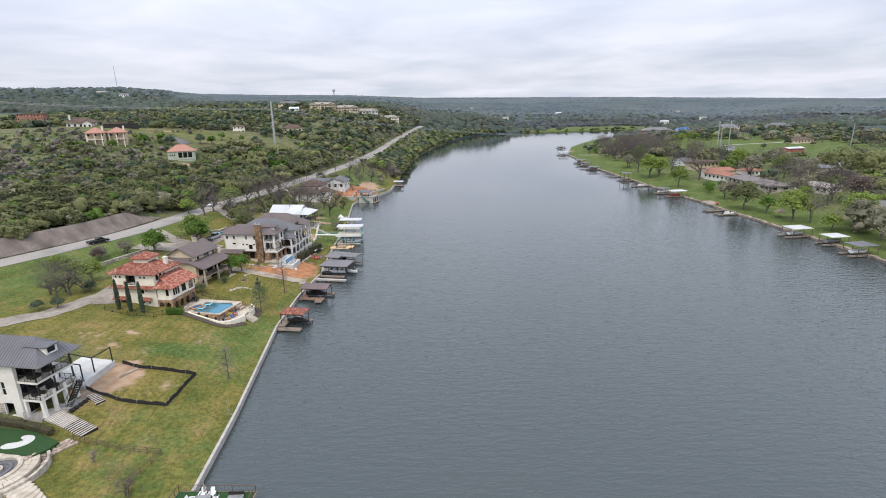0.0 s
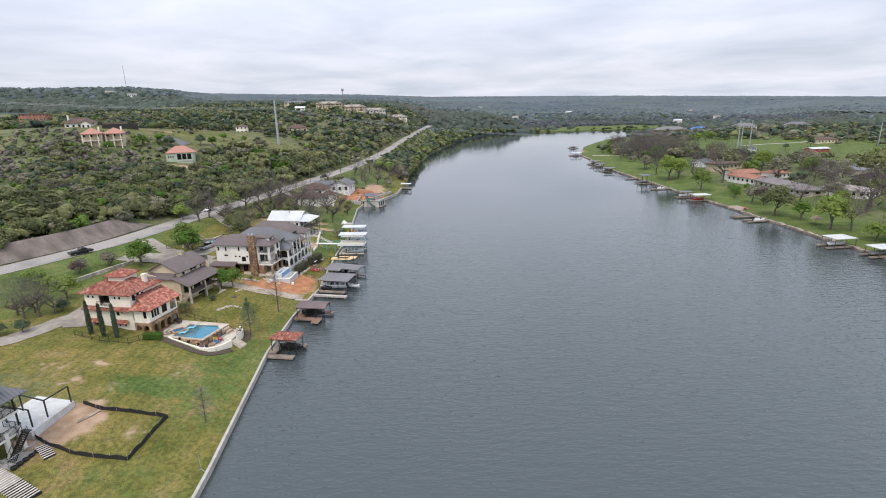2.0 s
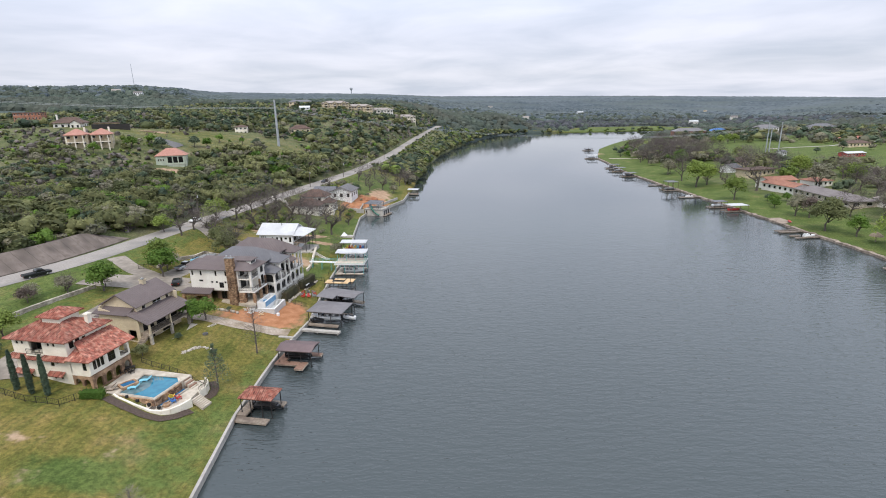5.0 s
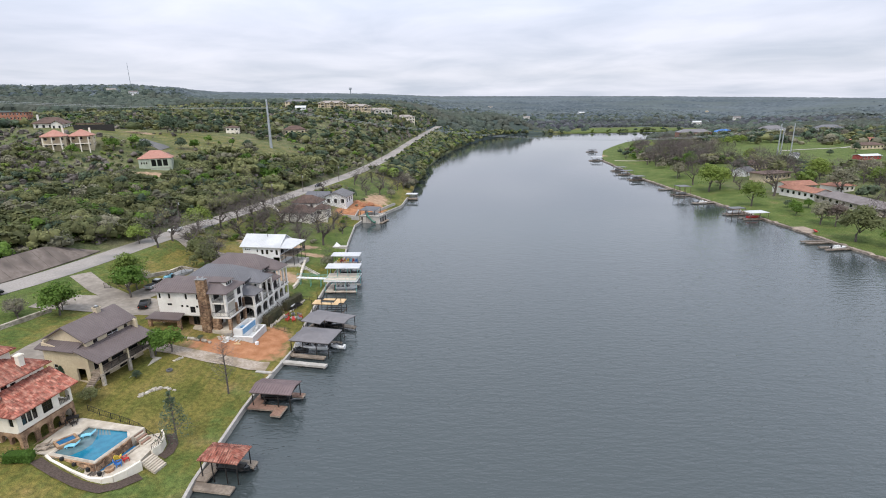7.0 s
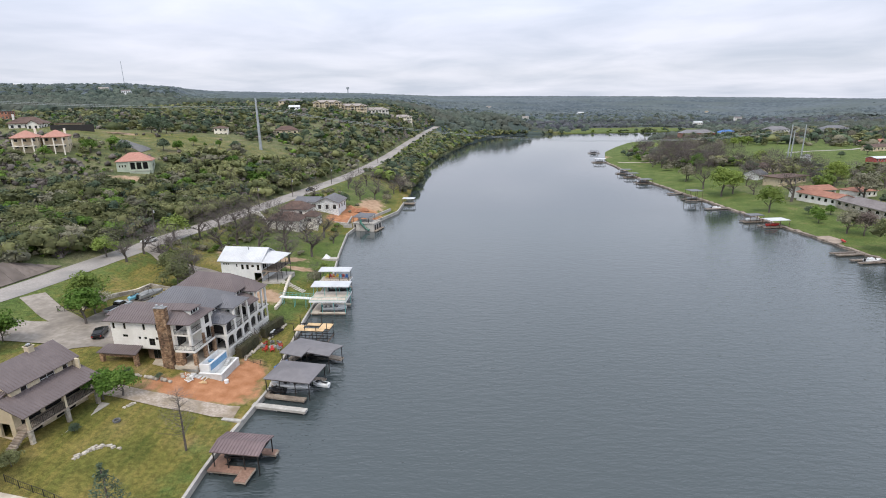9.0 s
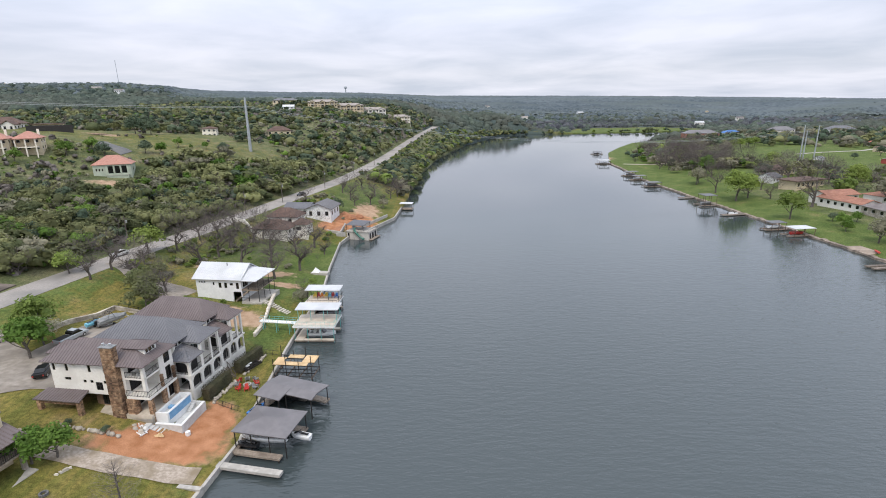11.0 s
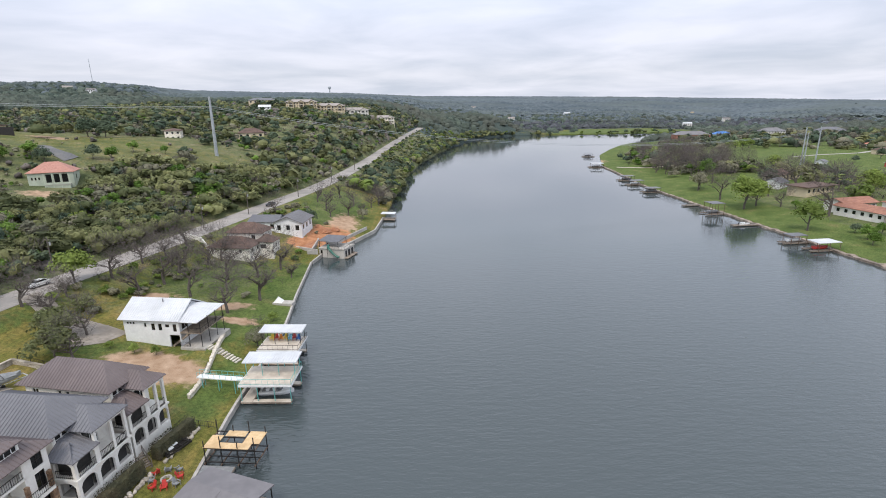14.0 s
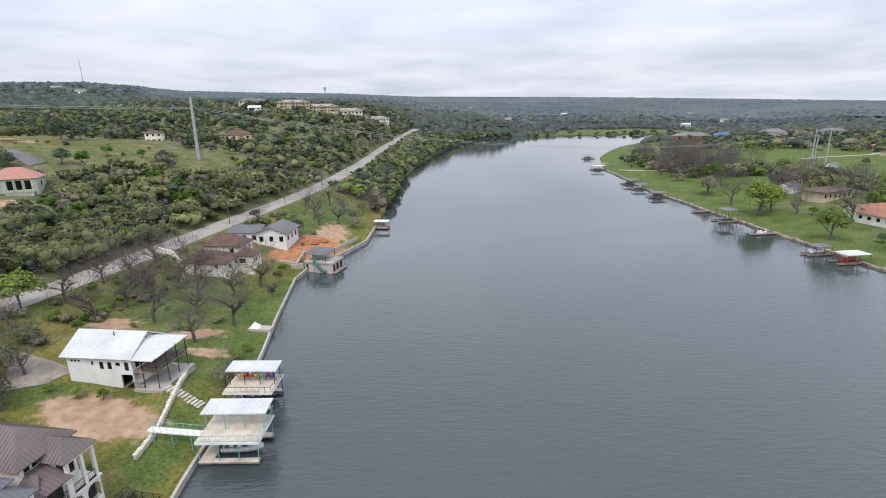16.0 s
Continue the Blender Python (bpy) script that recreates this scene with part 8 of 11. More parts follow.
boathouse(-31.5, 100.7, -10, 5.6, 3.6, 3.3, 0.75, "tile", "small boathouse with a red tile roof over one slip", "tile", "wood", [(-0.2, 1.4, -0.6, 4.0, 0.75), (-0.1, 5.4, -1.9, -0.6, 0.55), (1.4, 6.0, 2.7, 4.0, 0.75)])
boathouse(-30.6, 116.6, -9, 6.9, 4.3, 3.2, 0.5, "metal_purple", "boathouse with a plum-brown metal roof and stained deck", "seam", "wood_red", [(-0.3, 1.5, -0.6, 4.6, 0.75), (1.5, 4.2, -0.6, 0.7, 0.75), (4.2, 5.9, -2.0, 0.7, 0.75), (1.5, 7.3, 3.4, 4.6, 0.75)], hipped=False)
boathouse(-29.5, 134.5, -13, 8.3, 6.4, 3.4, 0.7, "metal_slate", "wide boathouse with a slate-grey metal roof", "plain", "wood", [(-0.6, 0.8, -0.8, 6.6, 0.75), (0.8, 7.6, -1.0, 0.0, 0.75), (0.8, 8.2, 5.2, 6.4, 0.75)])
b2h = root("boathouse", pose(-29.6, 143.8, 0, 0, 0, -22), "angled boathouse with a notched slate-grey roof", "boathouse", "boathouses on the west shore")
roof(b2h, "metal_slate", [((0, 0, 3.3), (4.8, 0, 3.3), (0, 1), 3.3, 0.5, 0, 0), ((4.8, 1.6, 3.45), (9.6, 1.6, 3.45), (0, 1), 1.7, 0.35, 0, 0), ((9.6, 6.4, 3.3), (0, 6.4, 3.3), (0, -1), 3.1, 0.5, 0, 0)], "plain")
posts(b2h, [(u, v) for u in (0.3, 4.6, 9.3) for v in (1.8, 6.1)] + [(0.3, 0.3), (4.5, 0.3)], 3.3)
planks(b2h, -0.4, 1.2, -0.4, 6.6, 0.75, "wood")
planks(b2h, 1.2, 9.4, 5.4, 6.6, 0.75, "wood")
planks(b2h, 1.2, 4.4, -0.4, 0.7, 0.75, "wood")
# narrow concrete pier and its landing
pr = root("pier", pose(-31.2, 131.4, 0, 0, 0, -12.5), "narrow pale concrete pier reaching over the water", "pier")
Build().box(-1.4, 10.2, -0.55, 0.45, 0.45, 0.85).ob("walkway", "concrete", pr)
posts(pr, [(1.5, 0), (5.0, 0), (9.6, 0)], 0.44, "concrete", 0.14, "dock_post")
lg = root("landing", pose(-31.0, 126.5, 0, 0, 0, -10), "small concrete landing in the seawall", "landing")
Build().box(-2.4, 0.8, -0.3, 0.3, -1.5, 1.15).box(0.3, 0.8, -3.2, -0.3, -1.5, 0.9).ob("wall", "concrete", lg)
# frame under construction with plywood decking
fr = root("dock_frame", pose(-29.8, 153.9, 0, 0, 0, -7), "unfinished black steel dock with plywood on its upper frame", "dock")
for i in range(4):
    for v in (0.0, 3.6):
        x = 0.1 + 2.3 * i
        Build().tube([(x, v, -2.5), (x, v, 4.0 + (0.8 if (i + int(v)) % 2 else 0.0))], [0.07, 0.07], 8).ob("post", "steel_dark", fr)
    Build().box(2.3 * i + 0.05, 2.3 * i + 0.17, 0.0, 3.6, 2.7, 2.85).ob("joist", "rust", fr)
    Build().box(2.3 * i + 0.05, 2.3 * i + 0.17, -0.4, 3.9, 0.6, 0.75).ob("joist", "rust", fr)
for v in (0.0, 1.2, 2.4, 3.6):
    Build().box(0.0, 7.1, v - 0.06, v + 0.06, 2.85, 3.0).ob("beam", "steel_dark", fr)
    Build().box(0.0, 7.1, v - 0.06, v + 0.06, 0.75, 0.87).ob("beam", "steel_dark", fr)
for x0, x1, y0, y1 in ((0.0, 6.2, -0.1, 1.1), (4.9, 7.2, 1.1, 3.7), (0.0, 1.6, 1.1, 2.6), (1.8, 4.6, 2.5, 3.7)):
    Build().box(x0, x1, y0, y1, 3.0, 3.05).ob("plywood_sheet", "wood_new", fr)
planks(fr, 0.0, 4.5, -3.0, -0.6, 0.7, "canvas_gray", "lower_deck")


def double_deck(x, y, turn, w, d, up, top, r0, r1, label, trim):
    r = root("two_level_dock", pose(x, y, 0, 0, 0, turn), label, "dock", "two-level docks")
    planks(r, 0, 1.9, 0, d, 0.6, "deck_coat", "lower_deck")
    planks(r, 1.9, w, 0, 0.9, 0.6, "deck_coat", "lower_deck")
    planks(r, 1.9, w, d - 1.0, d, 0.6, "deck_coat", "lower_deck")
    Build().box(-0.15, w + 0.15, 0.25, d + 0.1, up - 0.28, up).ob("upper_deck", "deck_coat", r)
    tb = Build().box(-0.2, w + 0.2, 0.17, 0.24, up - 0.32, up + 0.03).box(-0.22, -0.16, 0.25, d + 0.1, up - 0.32, up + 0.03).box(w + 0.16, w + 0.22, 0.25, d + 0.1, up - 0.32, up + 0.03)
    tb.ob("fascia", "white_paint", r)
    posts(r, [(u, v) for u in (0.1, w / 3, 2 * w / 3, w - 0.1) for v in (0.4, d - 0.3)], up - 0.28, trim, 0.07)
    for u in (0.1, w / 3, 2 * w / 3, w - 0.1):
        for v in (r0 + 0.3, r1 - 0.3):
            Build().tube([(u, v, up), (u, v, top - 0.1)], [0.06, 0.06], 8).ob("roof_post", trim, r)
    roof(r, "metal_white", [((-0.4, r0, top - 0.12), (w + 0.4, r0, top - 0.12), (0, 1), (r1 - r0), 0.2, 0, 0)], name="shade_roof")
    railing(r, (-0.1, 0.35), (w + 0.1, 0.35), up, 0.95, trim, 0.9)
    railing(r, (w + 0.1, 0.35), (w + 0.1, d), up, 0.95, trim, 0.9)
    return r


double_deck(-30.0, 168.2, -3, 8.2, 6.4, 3.5, 6.15, 3.0, 6.5, "two-level dock with pale deck, white roof and teal posts", "teal")
t2 = double_deck(-31.0, 180.9, -4, 7.4, 6.0, 3.2, 5.9, 2.4, 5.6, "two-level dock with tan deck and dark posts, white roof", "steel_dark")
for k, (u, c, n) in enumerate(((1.2, "yellow", "yellow"), (2.0, "red", "red"), (2.9, "orange", "orange"), (3.8, "yellow", "yellow"), (4.7, "sky_blue", "light blue"), (5.5, "red", "red"), (6.3, "blue", "blue"))):
    p = pose(-31.0, 180.9, 0, 0, 0, -4) @ Vector((u, 4.6 + 0.2 * (k % 2), 3.2))
    patio_chair(p.x, p.y, p.z, -4 + (k % 3) * 8, c, n + " plastic chair under the dock roof", "chairs on the dock")
gw = root("gangway", pose(0, 0, 0), "white gangway on teal posts from the wall to the dock", "gangway")
Build().beam((-38.0, 172.3, 3.25), (-29.9, 170.6, 3.35), 1.1, 0.18).ob("walkway", "white_paint", gw)
for t in (0.1, 0.45, 0.8):
    p = Vector((-38.0, 172.3, 3.2)).lerp(Vector((-29.9, 170.6, 3.3)), t)
    for s in (-0.5, 0.5):
        q = at(p.x, p.y + s) if p.x < -31 else Vector((p.x, p.y + s, -2))
        Build().beam((p.x, p.y + s, q.z - 0.2), (p.x, p.y + s, p.z), 0.1).ob("post", "teal", gw)
for s in (-0.52, 0.52):
    b = Build().beam((-38.0, 172.3 + s, 4.2), (-29.9, 170.6 + s, 4.3), 0.05)
    for i in range(9):
        p = Vector((-38.0, 172.3 + s, 3.3)).lerp(Vector((-29.9, 170.6 + s, 3.4)), i / 8)
        b.beam(p, p + Vector((0, 0, 0.9)), 0.04)
    b.ob("railing", "teal", gw)

# turf-topped dock at the first garden
gd = root("turf_dock", pose(-30.8, 43.6, 0, 0, 0, -4), "dock topped with bright artificial turf and a railing", "dock")
Build().box(0, 9.6, 0, 7.6, 0.85, 1.15).ob("platform", "wood", gd)
Build().box(0.15, 9.45, 0.15, 7.45, 1.15, 1.19).ob("turf", "turf", gd)
for a, c in (((0.1, 7.5), (9.5, 7.5)), ((9.5, 0.1), (9.5, 7.5)), ((0.1, 0.1), (0.1, 7.5))):
    railing(gd, a, c, 1.15, 0.95, "rust", 0.9)
posts(gd, [(0.4, 7.2), (4.8, 7.2), (9.2, 7.2), (9.2, 0.4), (0.4, 0.4)], 0.85, "rust", 0.1, "dock_post")


def dock_pt(u, v, z=1.19):
    return pose(-30.8, 43.6, 0, 0, 0, -4) @ Vector((u, v, z))


p = dock_pt(4.0, 5.6)
tbl = root("patio_table", pose(*p), "grey rectangular patio table on turf", "table")
Build().box(-0.9, 0.9, -0.5, 0.5, 0.68, 0.74).ob("tabletop", "canvas_gray", tbl)
for s in ((-0.8, -0.4), (0.8, -0.4), (-0.8, 0.4), (0.8, 0.4)):
    Build().box(s[0] - 0.04, s[0] + 0.04, s[1] - 0.04, s[1] + 0.04, 0, 0.68).ob("leg", "steel_dark", tbl)
um = root("parasol", pose(*dock_pt(4.0, 6.3)), "closed beige parasol beside the patio table", "parasol")
Build().tube([(0, 0, 0), (0, 0, 2.5)], [0.03, 0.03], 6).ob("pole", "chrome", um)
Build().tube([(0, 0, 1.1), (0, 0, 1.6), (0, 0, 2.45)], [0.16, 0.13, 0.04], 8).ob("canopy", "wood", um)
Build().tube([(0, 0, 0), (0, 0, 0.1)], [0.3, 0.28], 10).ob("base", "concrete", um)
for u, v, a in ((2.6, 5.6, 90), (5.4, 5.6, -90), (3.5, 4.6, 180), (4.6, 4.6, 180), (3.5, 6.6, 0), (4.6, 6.6, 0)):
    q = dock_pt(u, v)
    patio_chair(q.x, q.y, q.z, a, "white_paint", "white garden chair at the dock table", "chairs at the dock table")
q = dock_pt(7.6, 6.2)
so = root("outdoor_sofa", pose(*q, 0, 0, 0), "dark wicker sofa on the turf dock", "sofa")
Build().box(-0.9, 0.9, -0.35, 0.35, 0.05, 0.4).ob("seat", "canvas_gray", so)
Build().box(-0.9, 0.9, 0.35, 0.5, 0.05, 0.8).ob("backrest", "steel_dark", so)


def hull_rings(L, B, H, n=9):
    rings = []
    for i in range(n):
        t = i / (n - 1)
        x = -L / 2 + L * t
        k = 1 - max(0, (t - 0.5) / 0.5) ** 2.2
        b = B / 2 * (0.92 + 0.08 * min(1, t * 4)) * max(k, 0.03)
        keel = -0.25 * H + 0.5 * H * max(0, (t - 0.7) / 0.3) ** 2
        top = H * (0.75 + 0.25 * t)
        rings.append([(x, 0, keel), (x, b * 0.75, 0.1 * H + keel * 0.3), (x, b, top * 0.6), (x, b * 0.97, top), (x, b * 0.8, top), (x, 0, top * 0.97), (x, -b * 0.8, top), (x, -b * 0.97, top), (x, -b, top * 0.6), (x, -b * 0.75, 0.1 * H + keel * 0.3)])
    return rings


def motorboat(x, y, z, turn, L, label, hull="gelcoat_white", cover=None, tower=False, group="boats"):
    r = root("motorboat", pose(x, y, z, 0, 0, turn), label, "boat", group)
    B, H = L * 0.36, L * 0.15
    Build().loft(hull_rings(L, B, H)).ob("hull", hull, r)
    if cover:
        Build().loft([[(u * L, v * B, H * (0.85 + hh * (1 - (2 * v) ** 2))) for v in (-0.46, -0.25, 0, 0.25, 0.46)] for u, hh in ((-0.46, 0.35), (-0.2, 0.9), (0.1, 0.8), (0.34, 0.25))], cap=False).ob("cover", cover, r)
    else:
        Build().box(-0.42 * L, 0.08 * L, -0.3 * B, 0.3 * B, 0.78 * H, 0.86 * H).ob("cockpit", "canvas_gray", r)
        for u in (-0.3, -0.1):
            Build().box(u * L, u * L + 0.5, -0.28 * B, 0.28 * B, 0.86 * H, 0.86 * H + 0.45).ob("seat", "white_paint", r)
        Build().hexa([(0.06 * L, -0.34 * B, H * 0.9), (0.16 * L, -0.25 * B, H * 0.9), (0.16 * L, 0.25 * B, H * 0.9), (0.06 * L, 0.34 * B, H * 0.9), (0.02 * L, -0.3 * B, H + 0.4), (0.04 * L, -0.24 * B, H + 0.42), (0.04 * L, 0.24 * B, H + 0.42), (0.02 * L, 0.3 * B, H + 0.4)]).ob("windscreen", "glass", r)
    if tower:
        b = Build()
        for s in (-1, 1):
            b.tube([(0.05 * L, s * 0.44 * B, H), (-0.05 * L, s * 0.36 * B, H + 1.3)], [0.04, 0.04], 6)
            b.tube([(-0.2 * L, s * 0.44 * B, H), (-0.08 * L, s * 0.36 * B, H + 1.3)], [0.04, 0.04], 6)
        b.tube([(-0.06 * L, -0.36 * B, H + 1.3), (-0.06 * L, 0.36 * B, H + 1.3)], [0.05, 0.05], 6)
        b.ob("wake_tower", "steel_dark", r)
    b = Build().box(-0.5 * L - 0.35, -0.5 * L + 0.05, -0.2, 0.2, 0.2 * H, 0.95 * H + 0.25)
    b.ob("outboard_motor", "gelcoat_black", r)
    return r


def jet_ski(x, y, z, turn, mat, label):
    r = root("jet_ski", pose(x, y, z, 0, 0, turn), label, "jet ski")
    Build().loft(hull_rings(3.0, 1.15, 0.75)).ob("hull", mat, r)
    Build().loft([[(u, v * w, zz + 0.12 * (1 - (2 * v) ** 2)) for v in (-0.5, -0.2, 0.2, 0.5)] for u, w, zz in ((-1.2, 0.5, 0.75), (-0.2, 0.45, 0.82), (0.2, 0.5, 1.0), (0.9, 0.55, 0.75))], cap=False).ob("saddle", "gelcoat_black", r)
    Build().beam((0.15, -0.38, 1.12), (0.15, 0.38, 1.12), 0.06).ob("handlebar", "rubber", r)
    return r


def pontoon(x, y, z, turn, label, mat="gelcoat_white"):
    r = root("pontoon_boat", pose(x, y, z, 0, 0, turn), label, "boat", "boats")
    for s in (-0.9, 0.9):
        Build().tube([(-3.2, s, 0.25), (2.8, s, 0.25), (3.4, s, 0.45)], [0.3, 0.3, 0.06], 10).ob("pontoon", "chrome", r)
    Build().box(-3.1, 3.0, -1.25, 1.25, 0.55, 0.68).ob("deck", "canvas_gray", r)
    for q in ((-3.0, 2.9, -1.22, -1.16), (-3.0, 2.9, 1.16, 1.22)):
        Build().box(*q, 0.68, 1.35).ob("side_panel", mat, r)
    Build().box(-2.9, -1.6, -1.0, 1.0, 0.68, 1.1).ob("seat", "white_paint", r)
    Build().box(1.0, 2.6, -1.1, -0.5, 0.68, 1.1).ob("seat", "white_paint", r)
    Build().box(0.0, 0.7, 0.3, 1.0, 0.68, 1.5).ob("console", mat, r)
    return r


motorboat(-25.6, 136.2, 0.9, 175, 6.6, "white motorboat on a lift under the slate roof", tower=True)
motorboat(-24.4, 146.7, 0.8, -22, 6.8, "black and white motorboat on its lift", "gelcoat_black", None, True)
motorboat(-26.9, 118.6, 0.75, -8, 5.0, "dark motorboat under a cover in the slip", "gelcoat_black", "steel_dark")
motorboat(-27.6, 102.4, 0.5, -10, 4.4, "dark small boat in the tile-roofed slip", "gelcoat_black", "steel_dark")
motorboat(-24.9, 171.0, 0.4, 0, 5.6, "white boat moored under the pale deck", tower=False)
motorboat(-26.0, 183.8, 0.4, 0, 5.4, "dark boat moored under the tan deck", "gelcoat_black")
jet_ski(-20.6, 136.6, 0.6, 165, "white_paint", "white jet ski on a float beside the boathouse")
jet_ski(-27.4, 134.6, 0.85, 170, "gelcoat_black", "black jet ski on the dock edge")
jet_ski(-25.4, 141.3, 0.5, -15, "orange", "orange and black jet ski between the boathouses")
jet_ski(-29.0, 142.9, 0.9, 60, "blue", "blue jet ski on the shore deck")
motorboat(-64.6, 166.4, 6.45, 60, 5.6, "grey covered motorboat on a trailer in the yard", "canvas_gray", "canvas_gray", True)
jet_ski(-67.0, 164.8, 6.5, 60, "sky_blue", "light blue jet ski on a trailer")
for x, y, L in ((-65.0, 167.5, 5.6), (-67.4, 165.6, 3.2)):
    t = root("boat_trailer", pose(*at(x, y, 0.08), 0, 0, 60), "galvanised boat trailer parked on the drive", "trailer")
    for s in (-0.8, 0.8):
        Build().box(-L / 2, L / 2, s - 0.06, s + 0.06, 0.45, 0.58).ob("rail", "chrome", t)
        Build().tube([(-0.5, s - 0.1, 0.3), (-0.5, s + 0.1, 0.3)], [0.3, 0.3], 14).ob("wheel", "rubber", t)
    Build().box(-0.6, -0.4, -0.8, 0.8, 0.28, 0.45).ob("axle", "steel_dark", t)
    Build().box(L / 2 - 0.05, L / 2 + 0.1, -0.86, 0.86, 0.45, 0.58).ob("crossbar", "chrome", t)
    for u in (-0.3, 0.3):
        Build().box(u * L - 0.06, u * L + 0.06, -0.74, 0.74, 0.5, 0.66).ob("bunk", "wood", t)


def car(x, y, turn, paint, label, kind="sedan", lift=0.12, group=""):
    m = bpy.data.materials.get(paint[0]) or material(paint[0], paint[1], tuple(v * 1.08 for v in paint[1]), 2.0, 0.28, 0.2)
    r = root("pickup_truck" if kind == "pickup" else "car", pose(*at(x, y, lift), 0, 0, turn), label, "car", group)
    L, W = (5.7, 1.95) if kind == "pickup" else (4.6, 1.82)
    z = 0.42

    def ring(u, w, zl, zh, top):
        return [(u, -w / 2, zl), (u, -w / 2, zh), (u, -w / 2 * 0.9, top), (u, w / 2 * 0.9, top), (u, w / 2, zh), (u, w / 2, zl)]
    body = [(-L / 2, W * 0.9, z + 0.1, z + 0.45, z + 0.55), (-L / 2 + 0.15, W, z, z + 0.5, z + 0.62), (-L * 0.2, W, z - 0.1, z + 0.52, z + 0.64), (L * 0.2, W, z - 0.1, z + 0.52, z + 0.62), (L / 2 - 0.3, W * 0.97, z, z + 0.42, z + 0.5), (L / 2, W * 0.85, z + 0.1, z + 0.3, z + 0.38)]
    Build().loft([ring(*q) for q in body]).ob("body", m, r)
    if kind == "pickup":
        cab = [(-0.35, W * 0.86, z + 0.6, z + 0.8, z + 1.1), (0.0, W * 0.86, z + 0.6, z + 1.1, z + 1.28), (1.0, W * 0.86, z + 0.6, z + 1.1, z + 1.28), (1.7, W * 0.84, z + 0.55, z + 0.62, z + 0.66)]
        Build().box(-L / 2 + 0.12, -0.45, -W / 2 + 0.12, W / 2 - 0.12, z + 0.625, z + 0.65).ob("bed", "rubber", r)
    else:
        cab = [(-L * 0.40, W * 0.8, z + 0.58, z + 0.62, z + 0.66), (-L * 0.22, W * 0.84, z + 0.58, z + 0.9, z + 1.03), (L * 0.05, W * 0.84, z + 0.58, z + 0.9, z + 1.03), (L * 0.22, W * 0.84, z + 0.55, z + 0.58, z + 0.62)]
    Build().loft([ring(*q) for q in cab]).ob("glasshouse", "glass", r)
    a, c = cab[1], cab[2]
    Build().box(a[0] - 0.02, c[0] + 0.02, -W * 0.36, W * 0.36, a[4] + 0.002, a[4] + 0.04).ob("cab_roof", m, r)
    for u in (-L * 0.31, L * 0.31):
        for s in (-1, 1):
            w = Build().tube([(u, s * (W / 2 - 0.2), 0.34), (u, s * (W / 2 + 0.01), 0.34)], [0.34, 0.34], 14).ob("wheel", "rubber", r)
            Build().tube([(u, s * (W / 2 + 0.011), 0.34), (u, s * (W / 2 + 0.02), 0.34)], [0.2, 0.2], 10).ob("rim", "chrome", w)
    for s in (-1, 1):
        Build().box(L / 2 - 0.06, L / 2 + 0.012, s * W * 0.33 - 0.18, s * W * 0.33 + 0.18, z + 0.15, z + 0.3).ob("headlight", "white_paint", r)
        Build().box(-L / 2 - 0.012, -L / 2 + 0.06, s * W * 0.38 - 0.1, s * W * 0.38 + 0.1, z + 0.2, z + 0.42).ob("tail_light", "red", r)
    return r


BLACK, WHITE, SILVER, NAVY = ("black_car_paint", (0.015, 0.016, 0.018)), ("white_car_paint", (0.75, 0.75, 0.75)), ("silver_car_paint", (0.38, 0.40, 0.42)), ("dark_blue_car_paint", (0.02, 0.025, 0.04))
car(-95.6, 146.0, 57, BLACK, "black pickup truck driving on the lake road", "pickup")
car(-85.5, 204.5, 250, WHITE, "white car on the lake road", "sedan")
car(-59.8, 294.0, 250, NAVY, "dark car on the lake road far off", "sedan")
car(-63.6, 147.2, 108, BLACK, "dark sedan parked in the forecourt", "sedan", 0.12)
car(-67.4, 159.0, 75, SILVER, "silver pickup parked beside the drive", "pickup", 0.12)

